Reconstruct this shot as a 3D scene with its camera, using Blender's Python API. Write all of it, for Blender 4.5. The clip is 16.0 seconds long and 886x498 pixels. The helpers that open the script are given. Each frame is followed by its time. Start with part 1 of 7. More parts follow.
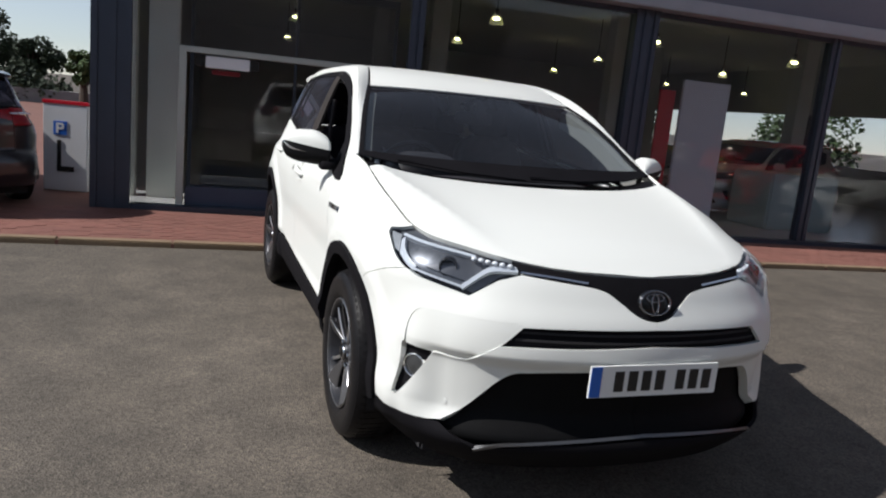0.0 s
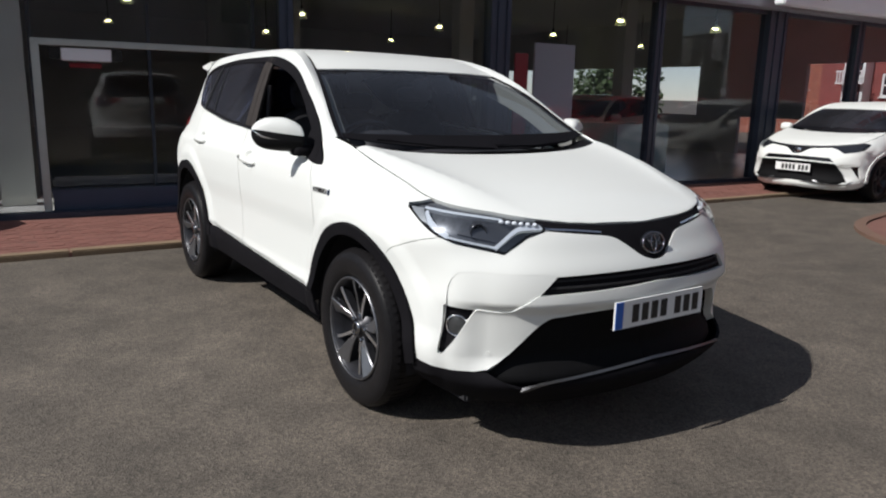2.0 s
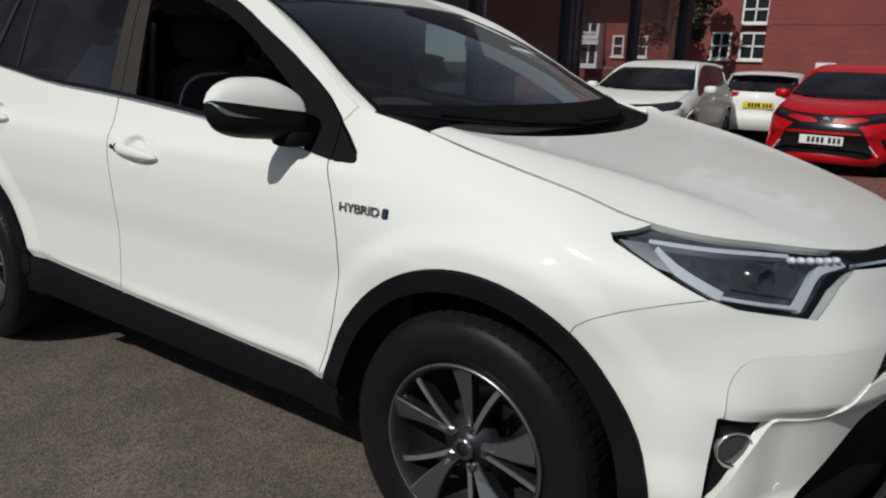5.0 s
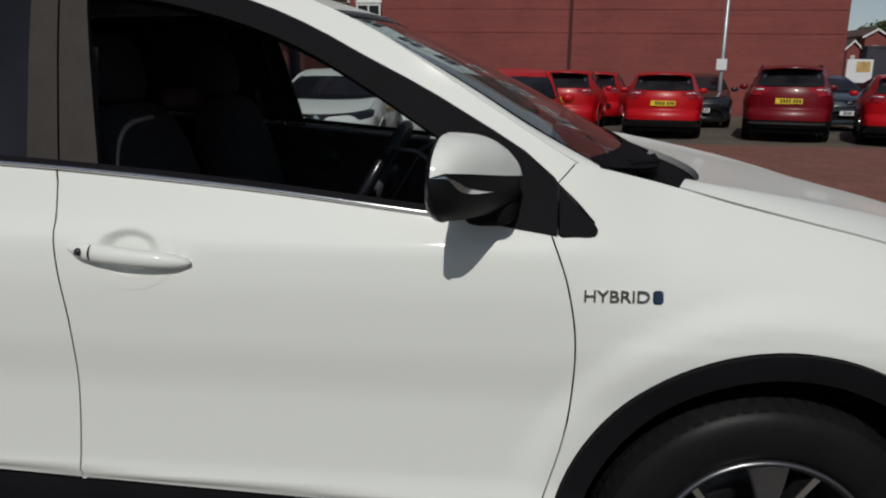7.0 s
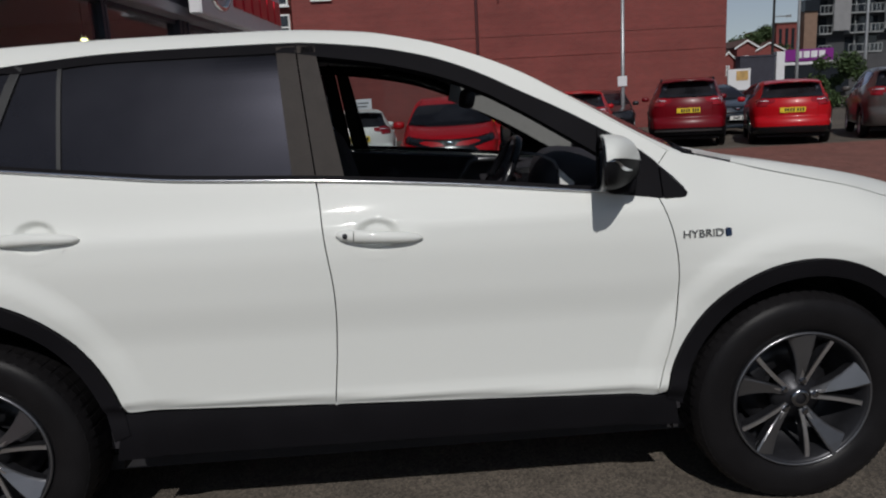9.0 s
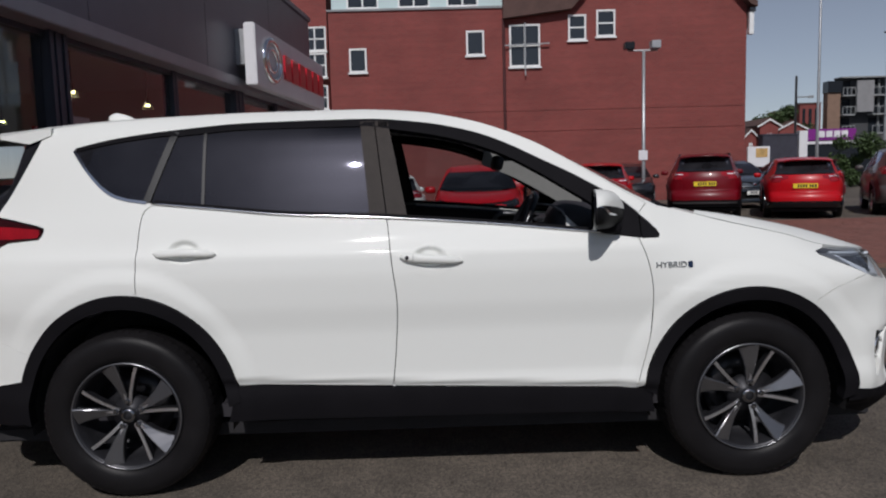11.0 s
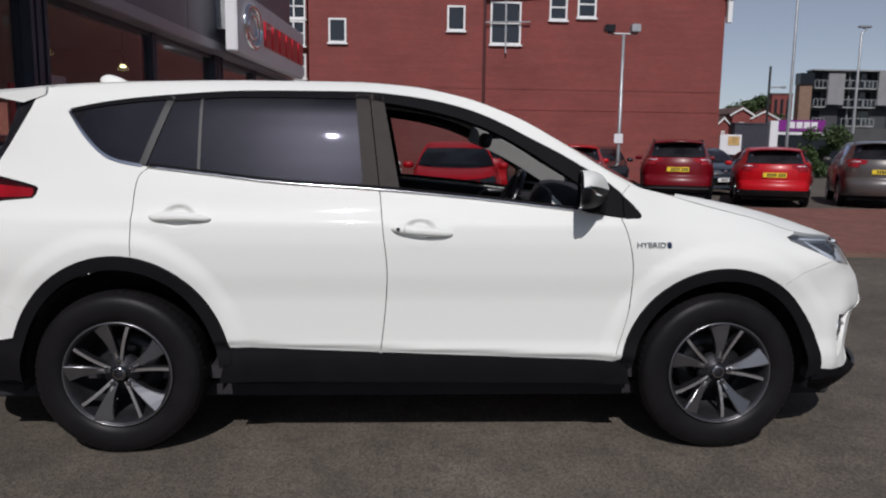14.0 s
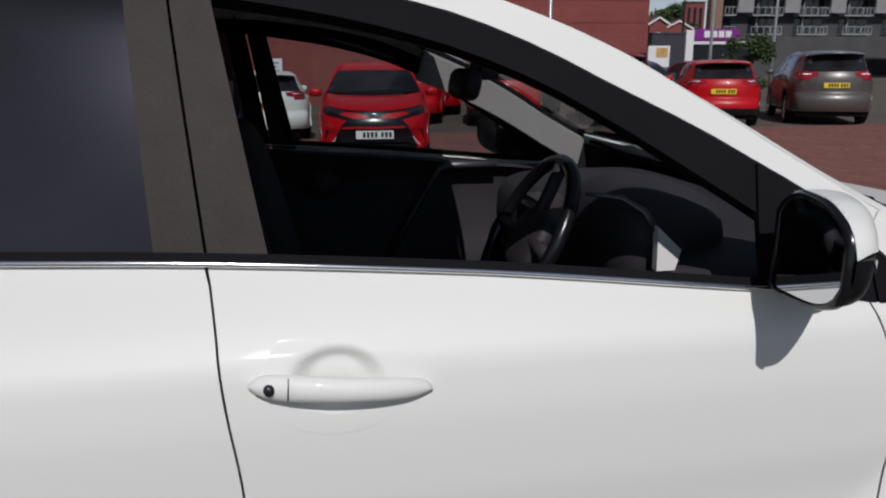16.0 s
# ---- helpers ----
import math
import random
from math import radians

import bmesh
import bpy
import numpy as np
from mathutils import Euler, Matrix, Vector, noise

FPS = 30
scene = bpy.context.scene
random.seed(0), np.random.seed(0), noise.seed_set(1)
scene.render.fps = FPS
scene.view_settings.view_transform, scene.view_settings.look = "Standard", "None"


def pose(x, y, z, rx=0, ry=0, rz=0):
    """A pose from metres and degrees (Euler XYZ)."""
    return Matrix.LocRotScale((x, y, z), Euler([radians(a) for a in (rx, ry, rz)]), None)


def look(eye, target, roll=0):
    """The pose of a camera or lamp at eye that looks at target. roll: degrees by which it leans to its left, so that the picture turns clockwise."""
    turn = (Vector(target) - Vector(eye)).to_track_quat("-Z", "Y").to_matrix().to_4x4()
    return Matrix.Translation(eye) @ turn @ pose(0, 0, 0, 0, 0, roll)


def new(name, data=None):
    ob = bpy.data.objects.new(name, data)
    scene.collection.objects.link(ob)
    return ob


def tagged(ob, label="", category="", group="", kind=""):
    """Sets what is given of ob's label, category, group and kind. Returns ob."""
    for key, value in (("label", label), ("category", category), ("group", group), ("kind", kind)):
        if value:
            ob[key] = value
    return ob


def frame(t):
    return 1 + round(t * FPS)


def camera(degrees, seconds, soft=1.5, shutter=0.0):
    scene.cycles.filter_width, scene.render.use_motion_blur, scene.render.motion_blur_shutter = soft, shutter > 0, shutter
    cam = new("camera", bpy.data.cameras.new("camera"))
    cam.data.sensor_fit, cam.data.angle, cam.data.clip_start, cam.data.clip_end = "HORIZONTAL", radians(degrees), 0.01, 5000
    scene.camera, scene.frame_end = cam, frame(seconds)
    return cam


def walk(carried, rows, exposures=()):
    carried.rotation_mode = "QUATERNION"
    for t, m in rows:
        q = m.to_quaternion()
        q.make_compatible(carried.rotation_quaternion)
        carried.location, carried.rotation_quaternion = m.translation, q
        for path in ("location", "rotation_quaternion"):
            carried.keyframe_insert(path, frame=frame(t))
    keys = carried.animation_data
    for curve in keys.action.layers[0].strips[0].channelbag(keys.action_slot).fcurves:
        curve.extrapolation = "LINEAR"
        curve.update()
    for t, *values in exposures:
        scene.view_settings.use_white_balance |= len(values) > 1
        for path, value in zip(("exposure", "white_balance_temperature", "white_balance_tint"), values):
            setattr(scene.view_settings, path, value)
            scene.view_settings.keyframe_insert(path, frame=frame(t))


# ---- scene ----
cam = camera(62.8, 16.0, soft=2.1)
PATH = [
    (0, (4.247, -1.564, 1.415), (2.406, -0.876, 1.043), 5.7),
    (0.5, (4.037, -1.729, 1.388), (2.275, -0.872, 0.984), 3.7),
    (1, (4.007, -1.979, 1.382), (2.33, -0.962, 0.989), 3.5),
    (1.5, (4.065, -2.197, 1.392), (2.447, -1.096, 0.981), 1.6),
    (2, (4.121, -2.303, 1.399), (2.498, -1.213, 0.98), 1.5),
    (2.5, (4.054, -2.326, 1.382), (2.428, -1.231, 0.985), 2.0),
    (3, (3.769, -2.328, 1.345), (2.183, -1.178, 0.942), 2.2),
    (3.2, (3.597, -2.325, 1.339), (2.033, -1.148, 0.93), 1.7),
    (5.3, (2.016, -2.278, 1.319), (1.035, -0.612, 0.811), 2.7),
    (5.5, (1.868, -2.249, 1.314), (0.984, -0.529, 0.805), 3.1),
    (6, (1.449, -2.125, 1.303), (0.865, -0.288, 0.771), 1.8),
    (6.5, (1.073, -2.139, 1.345), (0.765, -0.233, 0.823), 1.0),
    (7, (0.747, -2.313, 1.369), (0.588, -0.375, 0.9), 0.6),
    (7.5, (0.475, -2.53, 1.395), (0.304, -0.59, 0.939), -0.2),
    (8, (0.195, -2.742, 1.397), (0.109, -0.79, 0.969), -2.2),
    (8.5, (0.127, -2.961, 1.37), (0.092, -1.005, 0.954), -2.9),
    (9, (0.075, -3.076, 1.383), (0.159, -1.118, 0.986), -3.1),
    (9.2, (0.09, -3.129, 1.379), (0.222, -1.171, 0.995), 0.2),
    (11.3, (-0.064, -4.06, 1.351), (-0.051, -2.07, 1.153), -1.4),
    (11.5, (-0.103, -4.172, 1.35), (-0.108, -2.181, 1.154), -0.8),
    (12, (-0.23, -4.417, 1.311), (-0.177, -2.428, 1.115), -0.5),
    (12.5, (-0.283, -4.536, 1.302), (-0.193, -2.549, 1.098), -0.0),
    (13, (-0.275, -4.565, 1.299), (-0.146, -2.578, 1.11), -0.1),
    (13.5, (-0.225, -4.396, 1.306), (-0.104, -2.412, 1.081), -0.6),
    (14, (-0.101, -3.991, 1.352), (0.007, -2.014, 1.074), 0.8),
    (14.5, (-0.068, -3.55, 1.351), (0.018, -1.584, 0.996), 1.1),
    (15, (-0.055, -2.986, 1.403), (0.101, -1.035, 0.992), -0.5),
    (15.5, (-0.028, -2.449, 1.445), (0.141, -0.507, 0.996), -0.4),
    (16, (-0.042, -1.881, 1.444), (0.286, 0.028, 0.947), -0.4),
]
EXPOSURES = [(0, 0.51, 6380, 10), (1.0, 0.40, 6390, 10), (3.2, 0.31, 6420, 10), (5.3, -0.38, 6520, 7), (6.5, -0.6, 6500, 7), (9.0, -0.62, 6360, 10), (11.3, -0.38, 6260, 14), (12.5, -0.26, 6300, 16), (14.0, -0.26, 6300, 14), (15.2, -0.31, 6350, 12), (16.0, -0.39, 6300, 14)]
walk(cam, [(t, look(eye, target, roll)) for t, eye, target, roll in PATH], EXPOSURES)

# ---- light ----
SUN_DIR = Vector((-0.07, -0.72, 0.69)).normalized()
world = bpy.data.worlds.new("world")
scene.world = world
world.use_nodes = True
wn = world.node_tree
wn.nodes.clear()
sky = wn.nodes.new("ShaderNodeTexSky")
sky.sky_type, sky.sun_disc = "NISHITA", False
sky.sun_elevation = math.asin(SUN_DIR.z)
sky.sun_rotation = math.atan2(SUN_DIR.x, SUN_DIR.y) % (2 * math.pi)
sky.air_density, sky.dust_density, sky.ozone_density = 1.0, 0.1, 3.0
sky.altitude = 1500
back = wn.nodes.new("ShaderNodeBackground")
back.inputs["Strength"].default_value = 0.072
wout = wn.nodes.new("ShaderNodeOutputWorld")
# thin summer haze takes some of the blue out
haze = wn.nodes.new("ShaderNodeHueSaturation")
haze.inputs["Saturation"].default_value = 0.55
wn.links.new(sky.outputs[0], haze.inputs["Color"])
wn.links.new(haze.outputs[0], back.inputs[0])
wn.links.new(back.outputs[0], wout.inputs[0])
sun = new("sun", bpy.data.lights.new("sun", "SUN"))
sun.data.energy, sun.data.angle, sun.data.color = 3.72, radians(0.55), (1.0, 0.965, 0.92)
sun.matrix_world = look(SUN_DIR * 30, (0, 0, 0))


# ---- materials ----
def nodes_of(m):
    m.use_nodes = True
    t = m.node_tree
    return t, t.nodes["Principled BSDF"]


def mat(name, colour, rough=0.5, metal=0.0, vary=0.0, scale=3.0, fine=60.0, bump=0.0, coat=0.0, spread=0.0, colour2=None, spec=0.5, rough_vary=0.0, bump_scale=None):
    """A surface with variation at two scales: broad patches (vary, scale) and grain (fine), with bump; spread: from piece to piece."""
    m = bpy.data.materials.new(name)
    t, b = nodes_of(m)
    b.inputs["Roughness"].default_value, b.inputs["Metallic"].default_value = rough, metal
    b.inputs["Coat Weight"].default_value, b.inputs["Coat Roughness"].default_value = coat, 0.04
    b.inputs["Specular IOR Level"].default_value = spec
    c1 = tuple(colour) + (1.0,)
    b.inputs["Base Color"].default_value = c1
    if not (vary or bump or spread or rough_vary):
        return m
    co = t.nodes.new("ShaderNodeTexCoord")
    n1, n2 = (t.nodes.new("ShaderNodeTexNoise") for _ in range(2))
    n1.inputs["Scale"].default_value, n1.inputs["Detail"].default_value = scale, 5.0
    n2.inputs["Scale"].default_value, n2.inputs["Detail"].default_value = fine, 3.0
    for n in (n1, n2):
        t.links.new(co.outputs["Object"], n.inputs["Vector"])
    add = t.nodes.new("ShaderNodeMath")
    add.operation = "MULTIPLY_ADD"
    add.inputs[1].default_value = 0.45
    t.links.new(n2.outputs["Fac"], add.inputs[0])
    half = t.nodes.new("ShaderNodeMath")
    half.operation = "MULTIPLY"
    half.inputs[1].default_value = 0.55
    t.links.new(n1.outputs["Fac"], half.inputs[0])
    t.links.new(half.outputs[0], add.inputs[2])
    c2 = colour2 or tuple(v * (1 + vary) for v in colour)
    ramp = t.nodes.new("ShaderNodeValToRGB")
    ramp.color_ramp.elements[0].position, ramp.color_ramp.elements[1].position = 0.32, 0.68
    ramp.color_ramp.elements[0].color = tuple(v * (1 - vary) for v in colour) + (1,)
    ramp.color_ramp.elements[1].color = tuple(c2) + (1,)
    t.links.new(add.outputs[0], ramp.inputs[0])
    last = ramp.outputs[0]
    if spread:
        info = t.nodes.new("ShaderNodeObjectInfo")
        mr = t.nodes.new("ShaderNodeMapRange")
        mr.inputs["To Min"].default_value, mr.inputs["To Max"].default_value = 1 - spread, 1 + spread
        t.links.new(info.outputs["Random"], mr.inputs["Value"])
        mul = t.nodes.new("ShaderNodeVectorMath")
        mul.operation = "SCALE"
        t.links.new(last, mul.inputs[0])
        t.links.new(mr.outputs[0], mul.inputs["Scale"])
        last = mul.outputs[0]
    t.links.new(last, b.inputs["Base Color"])
    if rough_vary:
        mr = t.nodes.new("ShaderNodeMapRange")
        mr.inputs["To Min"].default_value, mr.inputs["To Max"].default_value = rough - rough_vary, rough + rough_vary
        t.links.new(n1.outputs["Fac"], mr.inputs["Value"])
        t.links.new(mr.outputs[0], b.inputs["Roughness"])
    if bump:
        bp = t.nodes.new("ShaderNodeBump")
        bp.inputs["Strength"].default_value, bp.inputs["Distance"].default_value = bump, 0.01
        src = n2
        if bump_scale:
            src = t.nodes.new("ShaderNodeTexNoise")
            src.inputs["Scale"].default_value, src.inputs["Detail"].default_value = bump_scale, 4.0
            t.links.new(co.outputs["Object"], src.inputs["Vector"])
        t.links.new(src.outputs["Fac"], bp.inputs["Height"])
        t.links.new(bp.outputs[0], b.inputs["Normal"])
    return m


def pane_mat(name, tint, ior=1.5, rough=0.0, film=0.0, sheen=(1, 1, 1), halo=0.0):
    """Thin glass: it lets tinted light through and mirrors the rest by the Fresnel law."""
    m = bpy.data.materials.new(name)
    m.use_nodes = True
    t = m.node_tree
    t.nodes.clear()
    out, mix = t.nodes.new("ShaderNodeOutputMaterial"), t.nodes.new("ShaderNodeMixShader")
    clear, gloss, fr = t.nodes.new("ShaderNodeBsdfTransparent"), t.nodes.new("ShaderNodeBsdfGlossy"), t.nodes.new("ShaderNodeLayerWeight")
    clear.inputs[0].default_value = tuple(tint) + (1,)
    gloss.inputs["Roughness"].default_value = rough
    # Schlick's law, alike on both faces of the sheet
    f0 = ((ior - 1) / (ior + 1)) ** 2
    fr.inputs["Blend"].default_value = 0.5
    steep, share = t.nodes.new("ShaderNodeMath"), t.nodes.new("ShaderNodeMath")
    steep.operation, share.operation = "POWER", "MULTIPLY_ADD"
    steep.inputs[1].default_value = 5.0
    share.inputs[1].default_value, share.inputs[2].default_value = 1 - f0, f0
    t.links.new(fr.outputs["Facing"], steep.inputs[0])
    t.links.new(steep.outputs[0], share.inputs[0])
    t.links.new(share.outputs[0], mix.inputs[0])
    t.links.new(clear.outputs[0], mix.inputs[1])
    if halo:
        # a rougher second lobe, added for the glow round the sun's mirrored glint
        soft, two = t.nodes.new("ShaderNodeBsdfGlossy"), t.nodes.new("ShaderNodeMixShader")
        soft.inputs["Roughness"].default_value, two.inputs[0].default_value = 0.3, halo
        soft.inputs[0].default_value = tuple(sheen) + (1,)
        t.links.new(gloss.outputs[0], two.inputs[1])
        t.links.new(soft.outputs[0], two.inputs[2])
        t.links.new(two.outputs[0], mix.inputs[2])
    else:
        t.links.new(gloss.outputs[0], mix.inputs[2])
    gloss.inputs[0].default_value = tuple(sheen) + (1,)
    last = mix.outputs[0]
    if film:
        # an uneven bluish veil put into the colour, standing for haze and reflections
        veil_diffuse, veil = t.nodes.new("ShaderNodeBsdfDiffuse"), t.nodes.new("ShaderNodeMixShader")
        veil_diffuse.inputs[0].default_value = (0.5, 0.5, 0.58, 1)
        co, nz, mr = t.nodes.new("ShaderNodeTexCoord"), t.nodes.new("ShaderNodeTexNoise"), t.nodes.new("ShaderNodeMapRange")
        nz.inputs["Scale"].default_value, nz.inputs["Detail"].default_value = 2.2, 5.0
        mr.inputs["From Min"].default_value, mr.inputs["From Max"].default_value = 0.3, 0.7
        mr.inputs["To Min"].default_value, mr.inputs["To Max"].default_value = film * 0.5, film * 1.5
        t.links.new(co.outputs["Object"], nz.inputs["Vector"])
        t.links.new(nz.outputs["Fac"], mr.inputs["Value"])
        t.links.new(mr.outputs[0], veil.inputs[0])
        t.links.new(last, veil.inputs[1])
        t.links.new(veil_diffuse.outputs[0], veil.inputs[2])
        last = veil.outputs[0]
    t.links.new(last, out.inputs[0])
    return m


def glow(name, colour, strength):
    m = bpy.data.materials.new(name)
    t, b = nodes_of(m)
    b.inputs["Base Color"].default_value = tuple(colour) + (1,)
    b.inputs["Emission Color"].default_value, b.inputs["Emission Strength"].default_value = tuple(colour) + (1,), strength
    return m


def brick_mat(name, c1, c2, mortar, scale=1.0, axis="XZ"):
    """Brickwork at true size (225 x 75 mm) for walls that stay far off."""
    m = bpy.data.materials.new(name)
    t, b = nodes_of(m)
    co, sep, com = t.nodes.new("ShaderNodeTexCoord"), t.nodes.new("ShaderNodeSeparateXYZ"), t.nodes.new("ShaderNodeCombineXYZ")
    t.links.new(co.outputs["Object"], sep.inputs[0])
    t.links.new(sep.outputs[axis[0]], com.inputs[0])
    t.links.new(sep.outputs[axis[1]], com.inputs[1])
    br = t.nodes.new("ShaderNodeTexBrick")
    br.inputs["Scale"].default_value = 1.0
    br.inputs["Brick Width"].default_value, br.inputs["Row Height"].default_value = 0.225 * scale, 0.075 * scale
    br.inputs["Mortar Size"].default_value = 0.006 * scale
    br.inputs["Color1"].default_value, br.inputs["Color2"].default_value, br.inputs["Mortar"].default_value = (tuple(v) + (1,) for v in (c1, c2, mortar))
    t.links.new(com.outputs[0], br.inputs["Vector"])
    n = t.nodes.new("ShaderNodeTexNoise")
    n.inputs["Scale"].default_value, n.inputs["Detail"].default_value = 0.6, 6.0
    t.links.new(co.outputs["Object"], n.inputs["Vector"])
    mr = t.nodes.new("ShaderNodeMapRange")
    mr.inputs["From Min"].default_value, mr.inputs["From Max"].default_value = 0.3, 0.7
    mr.inputs["To Min"].default_value, mr.inputs["To Max"].default_value = 0.88, 1.12
    t.links.new(n.outputs["Fac"], mr.inputs["Value"])
    # weathered courses: long level streaks
    st = t.nodes.new("ShaderNodeTexNoise")
    st.inputs["Scale"].default_value, st.inputs["Detail"].default_value = 1.0, 4.0
    mp = t.nodes.new("ShaderNodeMapping")
    mp.inputs["Scale"].default_value = (0.35, 0.35, 7.0)
    t.links.new(co.outputs["Object"], mp.inputs[0])
    t.links.new(mp.outputs[0], st.inputs["Vector"])
    mr2 = t.nodes.new("ShaderNodeMapRange")
    mr2.inputs["From Min"].default_value, mr2.inputs["From Max"].default_value = 0.3, 0.7
    mr2.inputs["To Min"].default_value, mr2.inputs["To Max"].default_value = 0.93, 1.07
    t.links.new(st.outputs["Fac"], mr2.inputs["Value"])
    mm = t.nodes.new("ShaderNodeMath")
    mm.operation = "MULTIPLY"
    t.links.new(mr.outputs[0], mm.inputs[0])
    t.links.new(mr2.outputs[0], mm.inputs[1])
    sc = t.nodes.new("ShaderNodeVectorMath")
    sc.operation = "SCALE"
    t.links.new(br.outputs["Color"], sc.inputs[0])
    t.links.new(mm.outputs[0], sc.inputs["Scale"])
    t.links.new(sc.outputs[0], b.inputs["Base Color"])
    b.inputs["Roughness"].default_value = 0.85
    bp = t.nodes.new("ShaderNodeBump")
    bp.inputs["Strength"].default_value, bp.inputs["Distance"].default_value = 0.4, 0.01
    t.links.new(br.outputs["Fac"], bp.inputs["Height"])
    bp.invert = True
    t.links.new(bp.outputs[0], b.inputs["Normal"])
    return m


M_PAINT = mat("white_paint", (0.74, 0.75, 0.715), 0.5, coat=0.3, spec=0.25)
M_PAINT.node_tree.nodes["Principled BSDF"].inputs["Coat Roughness"].default_value = 0.05
M_CLAD = mat("black_cladding", (0.0085, 0.008, 0.0095), 0.7, vary=0.2, scale=5, fine=900, bump=0.08, spec=0.06)
M_GRILLE = mat("grille_black", (0.004, 0.004, 0.0045), 0.75, vary=0.2, scale=20, spec=0.15)
M_PILLAR = mat("satin_pillar", (0.034, 0.028, 0.025), 0.62, vary=0.25, scale=14, fine=200, spec=0.2)
M_GLOSSBLACK = mat("gloss_black", (0.008, 0.008, 0.01), 0.22, spec=0.45)
M_RUBBER = mat("black_rubber", (0.0105, 0.0098, 0.0105), 0.4, vary=0.3, scale=9, fine=300, bump=0.1, spec=0.12)
M_LINER = mat("arch_liner", (0.016, 0.015, 0.017), 0.9, vary=0.2, scale=8, fine=80)
M_ALLOY = mat("machined_alloy", (0.8, 0.8, 0.82), 0.3, 1.0, vary=0.08, scale=12, fine=500)
M_GUNMETAL = mat("gunmetal_alloy", (0.2, 0.2, 0.21), 0.3, 0.85, vary=0.12, scale=12, fine=400)
M_BAR = mat("grey_window_bar", (0.022, 0.022, 0.023), 0.45, vary=0.2, scale=14, fine=200, spec=0.35)
M_DARKALLOY = mat("dark_alloy", (0.03, 0.03, 0.034), 0.4, 0.5, vary=0.2, scale=20)
M_MIRROR = mat("mirror_silver", (0.55, 0.56, 0.58), 0.03, 1.0)
M_DARKCHROME = mat("dark_chrome", (0.28, 0.28, 0.29), 0.18, 1.0)
M_FOG = mat("fog_glass", (0.10, 0.105, 0.11), 0.12, 0.6, coat=0.6)
M_SHELL = mat("mirror_black", (0.008, 0.008, 0.009), 0.55, spec=0.12)
M_TAG = mat("blue_tag", (0.03, 0.05, 0.1), 0.25, 0.5)
M_CHROME = mat("chrome", (0.85, 0.85, 0.86), 0.14, 1.0)
M_SILVER = mat("silver_trim", (0.15, 0.15, 0.155), 0.42, 0.8, vary=0.05, scale=20)
M_TRIM = mat("dark_interior", (0.026, 0.024, 0.029), 0.6, vary=0.2, scale=12, fine=400, bump=0.1)
M_FABRIC = mat("seat_cloth", (0.035, 0.034, 0.038), 0.9, vary=0.3, scale=30, fine=500, bump=0.2)
M_PRIVACY = pane_mat("privacy_glass", (0.02, 0.022, 0.036), 1.48, 0.018, 0.03, (0.8, 0.8, 1.0), 0.14)
M_CARGLASS = pane_mat("car_glass", (0.6, 0.66, 0.68), 1.5, 0.0, 0.015)
M_SHOPGLASS = pane_mat("shop_glass", (0.82, 0.83, 0.85), 1.4, 0.0, 0.014)
M_LENS = pane_mat("lamp_lens", (0.8, 0.82, 0.84), 1.5)
M_REDLENS = mat("red_lamp", (0.27, 0.008, 0.015), 0.2, coat=0.5, vary=0.25, scale=14, fine=90)
M_SMOKED = mat("smoked_lens", (0.03, 0.006, 0.008), 0.12, coat=0.6)
M_REFLECTOR = mat("glint_metal", (0.7, 0.72, 0.75), 0.15, 1.0)
M_DRL = mat("lamp_strip", (0.72, 0.75, 0.8), 0.3, coat=0.5)
M_PLATE = mat("white_plate", (0.78, 0.78, 0.76), 0.35)
M_PLATE_Y = mat("yellow_plate", (0.75, 0.55, 0.03), 0.35)
M_BLUE = mat("blue_band", (0.02, 0.12, 0.5), 0.35)
M_BLACKINK = mat("black_ink", (0.012, 0.012, 0.012), 0.5)
M_BULB = mat("lamp_dark", (0.03, 0.03, 0.035), 0.2, coat=0.5)
M_LAMPWELL = mat("lamp_well", (0.13, 0.135, 0.15), 0.35, 0.6, vary=0.2, scale=30)
M_RED = mat("red_paint", (0.43, 0.003, 0.008), 0.35, coat=0.3, spec=0.3)
M_CRIMSON = mat("crimson_paint", (0.14, 0.002, 0.007), 0.35, coat=0.3, spec=0.3)
M_GREY = mat("grey_paint", (0.10, 0.09, 0.086), 0.35, 0.3, coat=0.5)
M_BLACKCAR = mat("black_paint", (0.012, 0.012, 0.015), 0.3, coat=1.0)
M_BLUECAR = mat("dark_blue_paint", (0.03, 0.04, 0.055), 0.3, coat=1.0)

M_MULLION = mat("blue_grey_aluminium", (0.045, 0.055, 0.08), 0.42, 0.3, vary=0.12, scale=4, fine=200)
M_FASCIA = mat("grey_cladding", (0.16, 0.155, 0.185), 0.4, 0.3, vary=0.08, scale=1.5, fine=40)
M_FASCIATRIM = mat("pale_trim", (0.33, 0.33, 0.36), 0.4, 0.3, vary=0.08, scale=3)
M_WHITE = mat("white_board", (0.72, 0.72, 0.74), 0.5, vary=0.05, scale=3)
M_FRAMEWHITE = mat("off_white_frame", (0.4, 0.43, 0.4), 0.45, vary=0.08, scale=6)
M_SIGNRED = mat("sign_red", (0.6, 0.012, 0.03), 0.35, coat=0.3)
M_INDARK = mat("dark_wall", (0.34, 0.33, 0.33), 0.7, vary=0.15, scale=1.5)
M_INFLOOR = mat("showroom_tile", (0.5, 0.5, 0.48), 0.25, vary=0.08, scale=3)
M_CEIL = mat("dark_ceiling", (0.38, 0.37, 0.37), 0.8, vary=0.1, scale=2)
